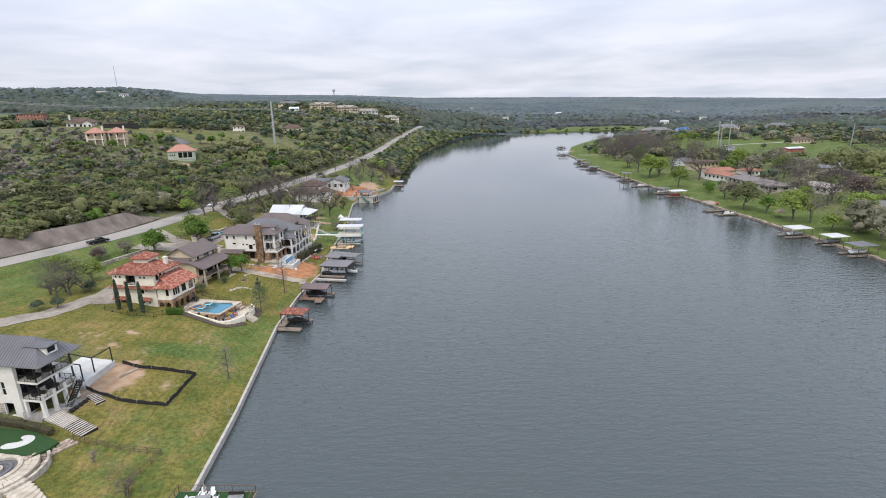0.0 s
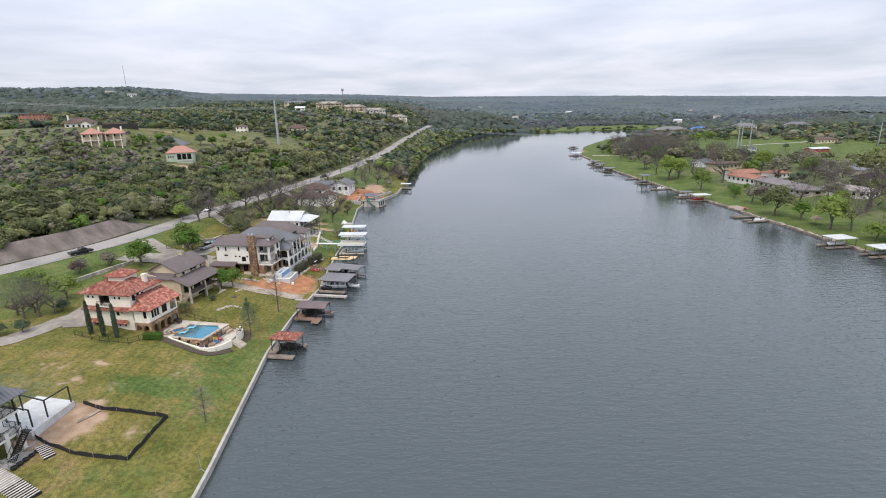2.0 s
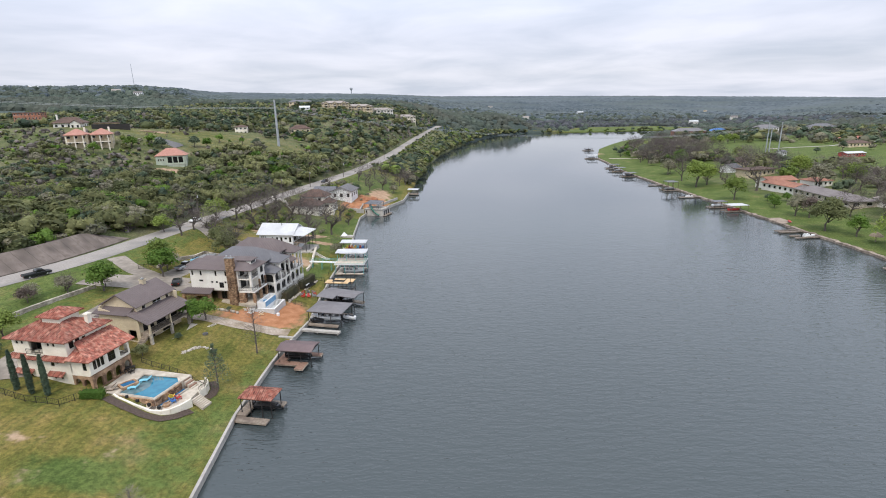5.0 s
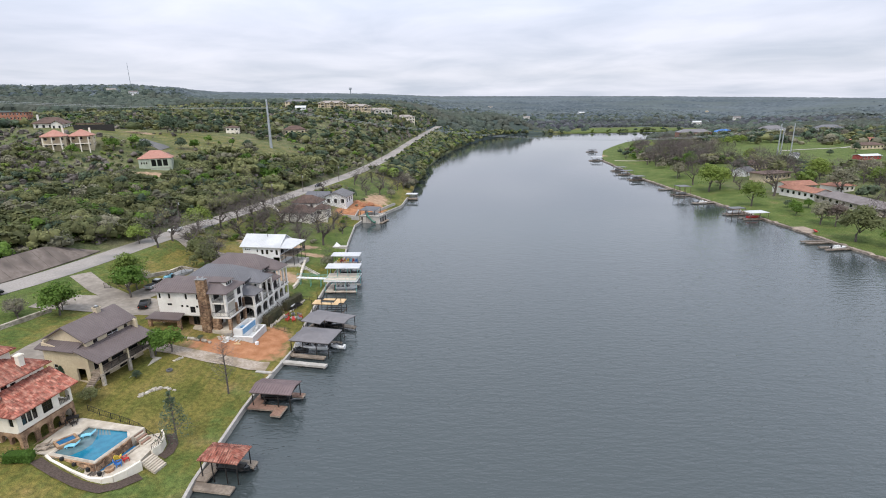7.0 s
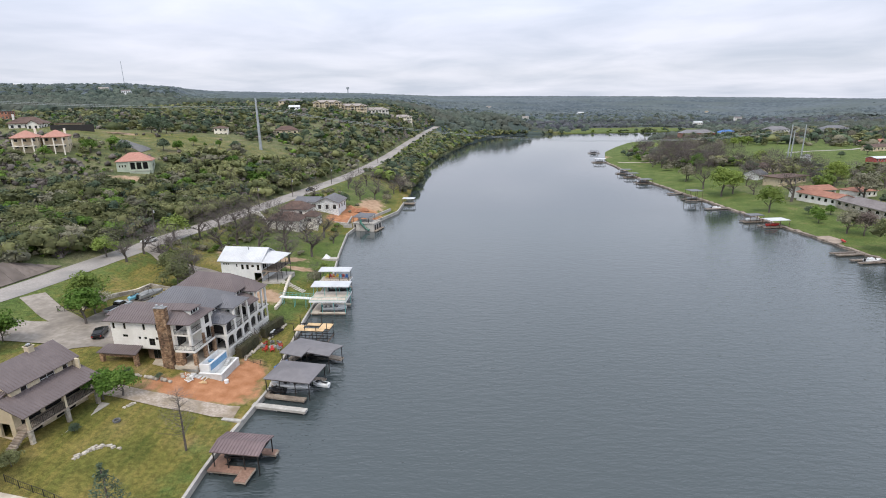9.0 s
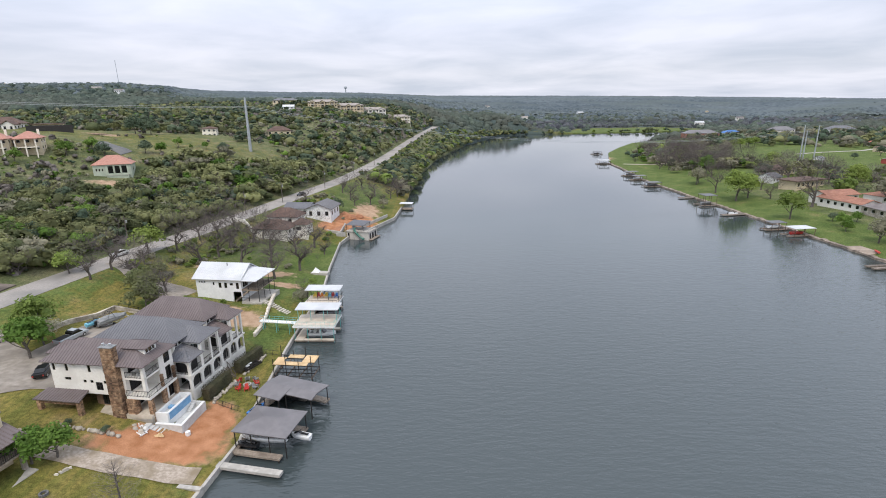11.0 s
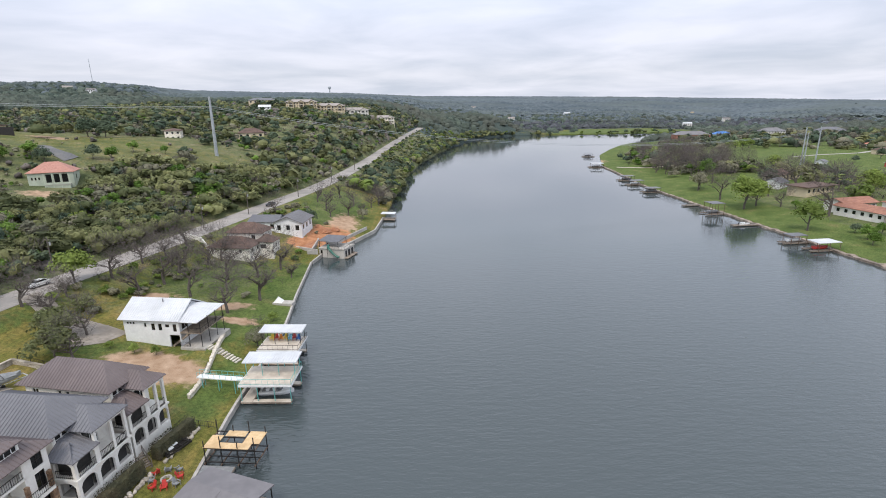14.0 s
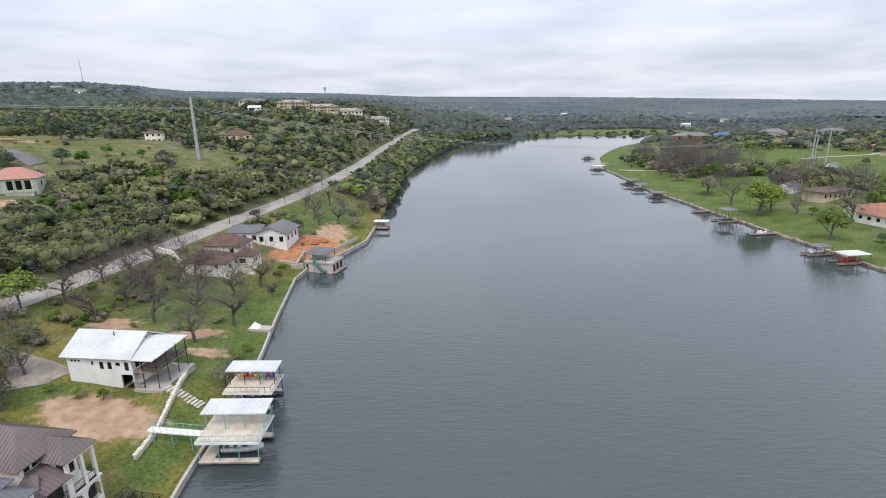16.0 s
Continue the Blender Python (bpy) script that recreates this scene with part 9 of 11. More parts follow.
# ---- further houses ----
def simple_house(x, y, turn, w, d, h, rise, wall_mat, roof_mat, label, z=None, style="plain", cols=4, rows=1, name="house", open_end="", over=0.5, group="", base=4.0, flat=False, front=None, side=None, frame_mat="white_paint"):
    """A plain block with windows on its sides and a hipped or gabled roof; x, y is its middle."""
    z = at(x, y).z if z is None else z
    r = root(name, pose(x, y, z, 0, 0, turn), label, "house", group)
    X0, X1, Y0, Y1 = -w / 2, w / 2, -d / 2, d / 2
    st = h / rows

    def wins(L):
        n = max(1, int(L / (w / cols)))
        g = L / n
        return [(g * (i + 0.28), g * (i + 0.72), st * k + st * 0.32, st * k + st * 0.78, "w") for i in range(n) for k in range(rows)]
    wall(r, wall_mat, (X0, Y0), (X1, Y0), -base, h, front or wins(w), frame_mat=frame_mat, grilles=0)
    wall(r, wall_mat, (X1, Y0 + 0.28), (X1, Y1 - 0.28), -base, h, side or wins(d - 0.56), frame_mat=frame_mat, grilles=0)
    wall(r, wall_mat, (X1, Y1), (X0, Y1), -base, h)
    wall(r, wall_mat, (X0, Y1 - 0.28), (X0, Y0 + 0.28), -base, h)
    if flat:
        Build().box(X0 - over, X1 + over, Y0 - over, Y1 + over, h, h + 0.35).ob("roof", roof_mat, r)
    else:
        roof(r, roof_mat, hip(X0 - over, X1 + over, Y0 - over, Y1 + over, h, rise, open_end), style)
        if open_end:
            if w >= d:
                gable(r, wall_mat, [(X1, Y0, h), (X1, Y1, h), (X1, 0, h + rise * 0.88)], 0.25)
                gable(r, wall_mat, [(X0, Y1, h), (X0, Y0, h), (X0, 0, h + rise * 0.88)], 0.25)
            else:
                gable(r, wall_mat, [(X0, Y0, h), (X1, Y0, h), (0, Y0, h + rise * 0.88)], 0.25)
                gable(r, wall_mat, [(X1, Y1, h), (X0, Y1, h), (0, Y1, h + rise * 0.88)], 0.25)
    return r


hh = simple_house(-128.3, 277.6, 21, 13.0, 9.0, 5.8, 3.3, "green_wall", "tile_salmon", "sage green hillside house with a low red roof", 20.3, "plain", front=[(0.9, 1.4, 3.4, 4.3, "w"), (1.9, 2.4, 3.4, 4.3, "w"), (2.9, 3.4, 3.4, 4.3, "w"), (5.0, 7.0, 2.2, 5.2, "w"), (7.3, 9.3, 2.2, 5.2, "w"), (9.6, 11.6, 2.2, 5.2, "w")], side=[(3, 4.4, 3.0, 4.6, "w")], frame_mat="rust")
for u in (-1.7, 0.65, 2.95, 5.3):
    Build().box(u - 0.14, u + 0.14, -6.0, -5.72, -2, 5.5).ob("porch_column", "green_wall", hh)
Build().box(-2.0, 5.6, -6.0, -4.52, 1.6, 1.8).ob("porch_floor", "concrete", hh)
Build().box(-2.0, 5.6, -6.0, -5.85, 1.8, 2.5).ob("porch_parapet", "green_wall", hh)
Build().box(-1.9, 5.5, -5.8, -5.55, -2.5, 1.6).ob("porch_base", "green_wall", hh)
for x, y, z in ((-168.6, 273.5, 31.4), (-162.2, 281.5, 31.2)):
    c = simple_house(x, y, 25, 8.6, 8, 5.2, 2.6, "stucco_tan", "tile_salmon", "tan hillside house with a red hipped roof", z, "plain", 3, 2, group="red-roofed hillside houses")
    for u in (-3.4, -0.2, 3.0):
        Build().box(u - 0.2, u + 0.2, -6.6, -6.2, -5, 4.9).ob("porch_column", "stucco_cream", c)
    Build().box(-3.9, 3.5, -6.7, -4.02, 1.6, 1.9).ob("balcony_floor", "stucco_cream", c)
    Build().box(-4.1, 3.7, -6.9, -4.02, 4.9, 5.2).ob("porch_roof", "tile_salmon", c)
    Build().box(2.6, 3.3, 1.0, 1.7, 5.6, 8.4).ob("chimney", "stucco_cream", c)
w = simple_house(-211, 331, 20, 15, 9, 3.4, 3.2, "stucco", "shingle", "white hillside house with a dark hipped roof", 37.6, "plain", 5, 1, over=0.8)
Build().box(-6.4, -5.6, -1, -0.2, 4.4, 8.0).ob("chimney", "stucco", w)
simple_house(-204, 325.5, 20, 5, 7, 3.2, 2.0, "stucco", "shingle", "white gabled wing of the hillside house", 37.4, "plain", 2, 1, open_end="sn")
simple_house(-191.5, 333, 20, 11, 7, 3.0, 0.4, "stucco_tan", "shingle", "low hillside house with a flat dark roof", 37.4, "plain", 4, 1, flat=True, over=0.7)
tagged(Build().hexa([(-189, 315, 33), (-172, 321.5, 33), (-172.1, 321.8, 33), (-189.1, 315.3, 33), (-189, 315, 40.2), (-172, 321.5, 40.2), (-172.1, 321.8, 40.2), (-189.1, 315.3, 40.2)]).ob("court_wall", "steel_dark"), "dark court screen wall beside the hillside house", "wall")
tagged(ribbon("hill_lane", [(-150, 305), (-143, 299), (-132, 293.5)], 5.5, "asphalt_dark", 0.25, 4), "dark asphalt turning circle on the hillside", "lane", kind="structure")
simple_house(-328, 452, 15, 19, 10, 6.0, 0.4, "brick", "metal_slate", "long brown brick building on the plateau", 41.5, "plain", 8, 2, flat=True)
simple_house(-129, 371, 15, 7.5, 7, 5.0, 1.2, "stucco_cream", "shingle", "small cream two-storey house among trees", 31.0, "plain", 3, 2)
simple_house(-98.5, 400, 15, 14, 9, 3.6, 2.6, "stucco_tan", "shingle", "tan house with a brown hipped roof on the slope", 29.6, "plain", 4, 1)
simple_house(-127, 530, 10, 9, 7, 2.4, 1.8, "siding_white", "metal_white", "small white-roofed shed on the ridge", 45.6, "plain", 3, 1, open_end="we")
simple_house(-146, 590, 10, 24, 9, 3.2, 2.0, "stucco_tan", "metal_gray", "long tan house on the ridge top", 51.2, "plain", 6, 1, base=9.0)
for x, y, w, z, h, wm, rm, lab in ((-106, 572, 27, 47.4, 4.8, "stucco_tan", "shingle_pale", "tan apartment block with a pale brown roof on the ridge"), (-83, 580, 28, 43.6, 5.0, "stucco_tan", "shingle_pale", "tan apartment block with a pale brown roof on the ridge"),
                                 (-63.5, 590, 30, 38.0, 6.6, "stucco", "shingle_pale", "white apartment block with a pale grey roof"), (-41, 640, 28, 30.5, 6.0, "stucco_cream", "shingle_pale", "pale apartment block with a grey roof near the road")):
    c = simple_house(x, y, 8, w, 11, h, 2.3, wm, rm, lab, z, "plain", 9, 2, base=9.0, over=1.0, group="ridge apartment blocks", name="apartment_block")
    n = max(2, round(w / 10))
    for i in range(n):
        u = w * ((i + 0.5) / n - 0.5)
        # gabled bay with a recessed balcony on each storey
        wall(c, wm, (u - 2.4, -7.4), (u + 2.4, -7.4), -6.0, h, [(0.7, 4.1, h * 0.08, h * 0.42, "o"), (0.7, 4.1, h * 0.56, h * 0.92, "o")], grilles=0, name="bay")
        for sgn in (-2.4, 2.4):
            wall(c, wm, (u + sgn, -7.12), (u + sgn, -5.52), -6.0, h, name="bay_side")
        gable(c, wm, [(u - 2.4, -7.4, h), (u + 2.4, -7.4, h), (u, -7.4, h + 1.5)], 0.25)
        roof(c, rm, [((u + 2.9, -7.9, h - 0.1), (u + 2.9, -2.6, h - 0.1), (-1, 0), 2.9, 1.75, 0, 0), ((u - 2.9, -2.6, h - 0.1), (u - 2.9, -7.9, h - 0.1), (1, 0), 2.9, 1.75, 0, 0)], "plain", name="bay_roof")
        slab_part(c, "balcony", "white_paint", u - 1.7, u + 1.7, -7.9, -5.6, h * 0.48, h * 0.53)
        railing(c, (u - 1.7, -7.85), (u + 1.7, -7.85), h * 0.53, 0.9, gap=0.6)

FAR_HOUSES = ((218, 1313, 15), (389, 1448, 16), (176, 1780, 16), (831, 1638, 20), (499, 1036, 15), (-587, 1065, 15), (-653, 1104, 16), (-862, 1162, 18), (660, 1180, 14))
for k, (x, y, w) in enumerate(FAR_HOUSES):
    simple_house(x, y, -12 + 23 * (k % 4), w, 9, 5.5, 2.2, ("stucco", "siding_white", "stucco_cream", "stucco_tan")[k % 4], ("shingle_pale", "metal_white", "shingle_gray")[k % 3], "pale house standing among the woods of the far hills", float(height(x, y)) + (1.0 if x < 0 else 3.4), "plain", 4, 1, base=9.0, open_end="we", group="houses on the far hills")
# brown-roofed house, grey-roofed house and building lot by the point
bh = simple_house(-56.2, 243.2, -9, 12.5, 7.5, 2.6, 2.6, "stucco", "shingle", "white house with brown shingle hips among bare trees", 4.6, "plain", front=[(9.2, 10.2, 1.0, 2.1, "w")], over=0.6)
simple_house(-54.0, 250.5, -9, 11, 7, 4.4, 2.6, "stucco", "shingle", "white two-storey house with a brown shingle roof", 5.4, "plain", front=[(7.6, 9.0, 2.2, 3.7, "w")], side=[(0.8, 1.8, 2.2, 3.7, "w"), (2.4, 3.4, 2.2, 3.7, "w"), (4.6, 5.4, 2.2, 3.7, "w")], over=0.6)
simple_house(-47.6, 246.5, -9, 5.5, 5, 3.0, 1.8, "stucco", "shingle", "low white wing with a brown shingle roof", 4.6, "plain", front=[(1.5, 3.5, 0.8, 2.2, "w")], over=0.5)
line_wall("garden_wall", [(-72, 246), (-66, 243.2), (-61.5, 240.0)], 0.35, lambda x, y: float(height(x, y)) + 1.6, 2.2, "stucco", "long white garden wall beside the house", "wall")
simple_house(-53.5, 268.2, -6, 9.5, 9, 3.6, 1.6, "siding_white", "metal_gray", "pale house with a blue-grey metal roof", 5.8, "seam", 3, 1, open_end="we")
simple_house(-44.6, 267.5, -6, 9.4, 11, 3.9, 2.2, "siding_white", "metal_gray", "pale gabled wing with dark blue posts", 5.4, "seam", 3, 1, open_end="sn", over=0.8)
for pts, z in (([(-36.5, 249.2), (-33.6, 251.2)], 2.9), ([(-29.2, 261.8), (-27.6, 266.0), (-21.2, 282.0)], 2.7), ([(-42.6, 254.6), (-35.2, 250.6)], 3.3), ([(-35.2, 250.6), (-35.6, 263.6)], 3.3), ([(-35.6, 263.6), (-42.8, 265.2)], 3.3), ([(-42.8, 265.2), (-42.6, 254.6)], 3.3)):
    line_wall("retaining_wall", pts, 0.45, lambda x, y, z=z: z, 3.0, "concrete", "raw concrete retaining wall round red soil", "wall")
tagged(Build().slab([(-42.3, 254.9, 3.0), (-35.45, 251.0, 3.0), (-35.85, 263.3, 3.0), (-42.5, 264.9, 3.0)], 2.2).ob("soil_bed", "red_soil"), "red soil filling a concrete-walled bed", "soil", kind="structure")
for k, (x, y, r) in enumerate(((-35.5, 271.5, 2.6), (-32.2, 274.6, 2.0), (-38.0, 275.5, 1.8))):
    rg = np.random.default_rng(k)
    rings = [[(math.cos(a) * r * q * rg.uniform(0.85, 1.15), math.sin(a) * r * q * rg.uniform(0.85, 1.15), hh_ * r * 0.5) for a in np.linspace(0, 2 * math.pi, 12, endpoint=False)] for q, hh_ in ((1.15, -0.15), (0.85, 0.3), (0.5, 0.75), (0.18, 1.0))]
    so = Build().loft(rings).ob("earth_mound", "red_soil")
    so.matrix_world = pose(*at(x, y))
    tagged(so, "heap of dug red soil on the building lot", "soil heap", "soil heaps")
b3 = root("boathouse", pose(-33.3, 252.0, 0, 0, 0, -19), "boxy grey boathouse with slate shade roof and green slide", "boathouse")
wall(b3, "stucco_gray", (0, 0), (8.9, 0), -1.0, 2.9, [(0.5, 1.2, 0.6, 2.4, "d")], frame_mat="steel_dark")
wall(b3, "stucco_gray", (8.9, 0.28), (8.9, 6.7), -1.0, 2.9, [(0.4, 1.7, 0.3, 2.4, "d"), (2.3, 3.9, 0.3, 2.4, "d"), (4.5, 6.1, 0.3, 2.4, "d")], frame_mat="steel_dark")
wall(b3, "stucco_gray", (8.9, 6.98), (0, 6.98), -1.0, 2.9)
wall(b3, "stucco_gray", (0, 6.7), (0, 0.28), -1.0, 2.9)
Build().box(-0.2, 9.2, -0.3, 7.2, 2.9, 3.1).ob("upper_deck", "concrete", b3)
Build().box(8.92, 10.2, -0.2, 6.9, 0.2, 0.45).ob("landing", "wood", b3)
railing(b3, (9.1, -0.2), (9.1, 7.1), 3.1, 0.9, gap=0.5)
railing(b3, (3.6, -0.2), (9.1, -0.2), 3.1, 0.9, gap=0.5)
roof(b3, "metal_gray", [((-0.8, 1.0, 5.1), (6.4, 1.0, 5.1), (0, 1), 6.6, 0.5, 0, 0)], name="shade_roof")
for u, v in ((-0.5, 1.3), (6.1, 1.3), (-0.5, 7.0), (6.1, 7.0)):
    Build().beam((u, v, 2.9), (u, v, 5.2), 0.14).ob("post", "steel_dark", b3)
Build().box(-0.4, 0.0, 5.2, 7.1, 3.1, 5.4).ob("back_screen", "stucco_gray", b3)
Build().tube([(3.4, 0.2, 4.1), (3.5, -0.5, 3.6), (4.4, -0.8, 2.7), (5.6, -0.9, 1.6), (6.8, -1.0, 0.9), (7.5, -1.0, 0.8)], [0.42, 0.42, 0.4, 0.38, 0.38, 0.38], 8).ob("slide", "slide_green", b3)
for u, v, zt in ((3.3, -0.6, 3.4), (5.6, -0.9, 1.4), (7.0, -1.0, 0.7)):
    Build().tube([(u, v, -1), (u, v, zt)], [0.06, 0.06], 6).ob("slide_post", "steel_dark", b3)
sd = root("small_dock", pose(-17.5, 303.5, 0, 0, 0, -8), "small covered dock with a flat pale roof", "dock")
Build().box(0, 6, 0, 4.2, 3.0, 3.15).ob("roof", "metal_white", sd)
planks(sd, -1, 6, 0, 4.2, 0.7, "wood")
posts(sd, [(0.2, 0.2), (5.8, 0.2), (0.2, 4), (5.8, 4)], 3.0, "rust")
# ---- poles and wires ----
def monopole(x, y, z0, z1, r0, r1, label, group=""):
    p = root("transmission_pole", pose(x, y, 0), label, "power pole", group)
    Build().tube([(0, 0, z0 - 2), (0, 0, (z0 + z1) / 2), (0, 0, z1)], [r0, (r0 + r1) / 2, r1], 12).ob("shaft", "pole_steel", p)
    for k in range(3):
        zz = z1 - 2.0 - 3.0 * k
        Build().tube([(0, 0, zz), (0.5, 1.6, zz + 0.3)], [0.12, 0.07], 6).ob("insulator_arm", "steel_dark", p)
    return p


monopole(-95.4, 338, 24.0, 51.9, 0.85, 0.45, "tall galvanised steel transmission pole on the hill")
for x, y, z1 in ((244.5, 410, 31.4), (249.5, 414, 27.2), (254.0, 410, 31.4)):
    monopole(x, y, 5.0, z1, 0.5, 0.3, "tall galvanised steel transmission pole in the field", "three poles in the field")
monopole(372, 425, 6.0, 27.0, 0.45, 0.25, "steel transmission pole in the far field")
for k in range(2):
    w = Build()
    for a, c, sag in (((-95.0, 339.5, 47.6 - 0.7 * k), (249, 411, 28 - 0.7 * k), 12), ((-95.0, 339.5, 47.6 - 0.7 * k), (-420, 290, 74 - 0.7 * k), 6)):
        a, c = Vector(a), Vector(c)
        pts = [a.lerp(c, i / 24) - Vector((0, 0, sag * 4 * (i / 24) * (1 - i / 24))) for i in range(25)]
        w.tube(pts, [0.065] * 25, 5)
    tagged(w.ob("power_line", "pole_steel"), "thin power line sagging across the lake", "power line", "power lines")
for x, y in ((-70.5, 256.5), (-63.5, 279), (-53.0, 312), (-45.0, 350), (-88.5, 214), (-39, 395)):
    p = root("utility_pole", pose(*at(x, y)), "wooden utility pole with a crossarm beside the road", "utility pole", "utility poles")
    Build().tube([(0, 0, -1), (0, 0, 8.6)], [0.16, 0.11], 8).ob("pole", "bark_gray", p)
    Build().box(-0.9, 0.9, -0.06, 0.06, 7.9, 8.05).ob("crossarm", "bark_gray", p)
    Build().tube([(0.35, 0.2, 6.6), (0.35, 0.2, 7.4)], [0.2, 0.2], 8).ob("transformer", "chrome", p)
m = root("radio_mast", pose(-814, 1451, 98), "thin lattice radio mast on the far hill", "mast")
Build().tube([(0, 0, -10), (0, 0, 74)], [0.9, 0.6], 4).ob("lattice", "pole_steel", m)
wt = root("water_tower", pose(-480, 2950, 118), "distant water tower on the skyline", "tower")
Build().tube([(0, 0, -10), (0, 0, 30), (0, 0, 34), (0, 0, 42), (0, 0, 44)], [3, 3, 8, 8, 3], 12).ob("tank", "pole_steel", wt)

# ---- named trees on the west bank ----
def slim_tree(x, y, h, label, leafy=None):
    """A thin straight trunk with short side shoots."""
    rng = np.random.default_rng(int(abs(x * 10 + y)))
    r = root("tree", pose(*at(x, y)), label, "tree")
    b = Build()
    b.tube([(0, 0, -0.3), (0.05, 0.03, h * 0.5), (0, 0.1, h)], [0.017 * h, 0.011 * h, 0.012], 6)
    for i in range(75 if leafy else int(9 * h)):
        t = rng.uniform(0.22, 0.98)
        a = rng.uniform(0, 6.28)
        L = ((1.05 - t) * h * 0.46 if leafy else (1.02 - t) * h * 0.5) * rng.uniform(0.5, 1.1) + 0.2
        p = Vector((0, 0, h * t))
        q = p + Vector((math.cos(a) * L, math.sin(a) * L, L * (rng.uniform(0.0, 0.25) if leafy else rng.uniform(0.3, 0.9))))
        b.tube([p, p.lerp(q, 0.5) + Vector((0, 0, 0.05)), q], [0.028, 0.018, 0.007], 3, cap=False)
    b.ob("trunk", "bark_gray", r)
    if leafy:
        pts = []
        n = leafy
        t = rng.uniform(0.25, 1.0, n)
        a = rng.uniform(0, 6.28, n)
        R = (1.05 - t) * h * 0.42 * np.sqrt(rng.uniform(0.1, 1, n))
        t = np.round(t * 8) / 8 + rng.normal(0, 0.012, n)
        p = np.stack([np.cos(a) * R, np.sin(a) * R, h * t + rng.normal(0, 0.15, n)], 1)
        u = rng.normal(size=(n, 3))
        v = rng.normal(size=(n, 3))
        u *= (0.2 / np.linalg.norm(u, axis=1))[:, None]
        v *= (0.09 / np.linalg.norm(v, axis=1))[:, None]
        q = np.stack([p - u, p - v, p + u, p + v], 1).reshape(-1, 3)
        set_tint(mesh_object("crown", q.tolist(), leaf_faces(n), "leaf_dark", r), 0.5)
    else:
        n = int(62 * h)
        t, a = rng.uniform(0.34, 0.98, n), rng.uniform(0, 6.28, n)
        R = (1.02 - ((t - 0.58) / 0.45) ** 2) * h * 0.25 * np.sqrt(rng.uniform(0.05, 1, n))
        p = np.stack([np.cos(a) * R, np.sin(a) * R, h * t + 0.5 * R], 1)
        u = np.stack([np.cos(a), np.sin(a), 0.8 + 0 * a], 1) * 0.3 + rng.normal(size=(n, 3)) * 0.16
        v = np.cross(u, rng.normal(size=(n, 3)))
        v *= (0.011 / np.linalg.norm(v, axis=1))[:, None]
        q = np.stack([p - u, p - v, p + u, p + v], 1).reshape(-1, 3)
        mesh_object("crown", q.tolist(), leaf_faces(n), "twig_pale", r)
    return r


slim_tree(-37.1, 106.6, 7.9, "sparse young conifer on the lawn", 800)
slim_tree(-33.9, 77.6, 5.8, "bare young tree on the lawn")
slim_tree(-35.3, 119.7, 9.4, "tall bare cypress tree by the seawall")
slim_tree(-42.4, 55.2, 1.9, "bare sapling on the lawn")


def cypress(x, y, h, label="slender Italian cypress beside the villa wall"):
    rng = np.random.default_rng(int(abs(x * 7 + y)))
    r = root("tree", pose(*at(x, y)), label, "tree", "cypresses")
    Build().tube([(0, 0, -0.3), (0, 0, h * 0.9)], [0.12, 0.03], 6).ob("trunk", "bark", r)
    n = 900
    t = rng.uniform(0.03, 1, n)
    a = rng.uniform(0, 6.28, n)
    R = 0.38 * np.sqrt(np.clip(np.sin(np.pi * (0.12 + 0.88 * t) ** 0.8), 0, 1)) * rng.uniform(0.7, 1.05, n) + 0.03
    p = np.stack([np.cos(a) * R, np.sin(a) * R, h * t], 1)
    nr = np.stack([np.cos(a), np.sin(a), 0.4 + 0 * a], 1) + rng.normal(size=(n, 3)) * 0.4
    u = np.cross(nr, rng.normal(size=(n, 3)))
    u *= (0.1 / np.linalg.norm(u, axis=1))[:, None]
    v = np.cross(nr, u)
    v *= (0.24 / np.linalg.norm(v, axis=1))[:, None]
    q = np.stack([p - u, p - v, p + u, p + v], 1).reshape(-1, 3)
    mesh_object("crown", q.tolist(), leaf_faces(n), "leaf_dark", r)


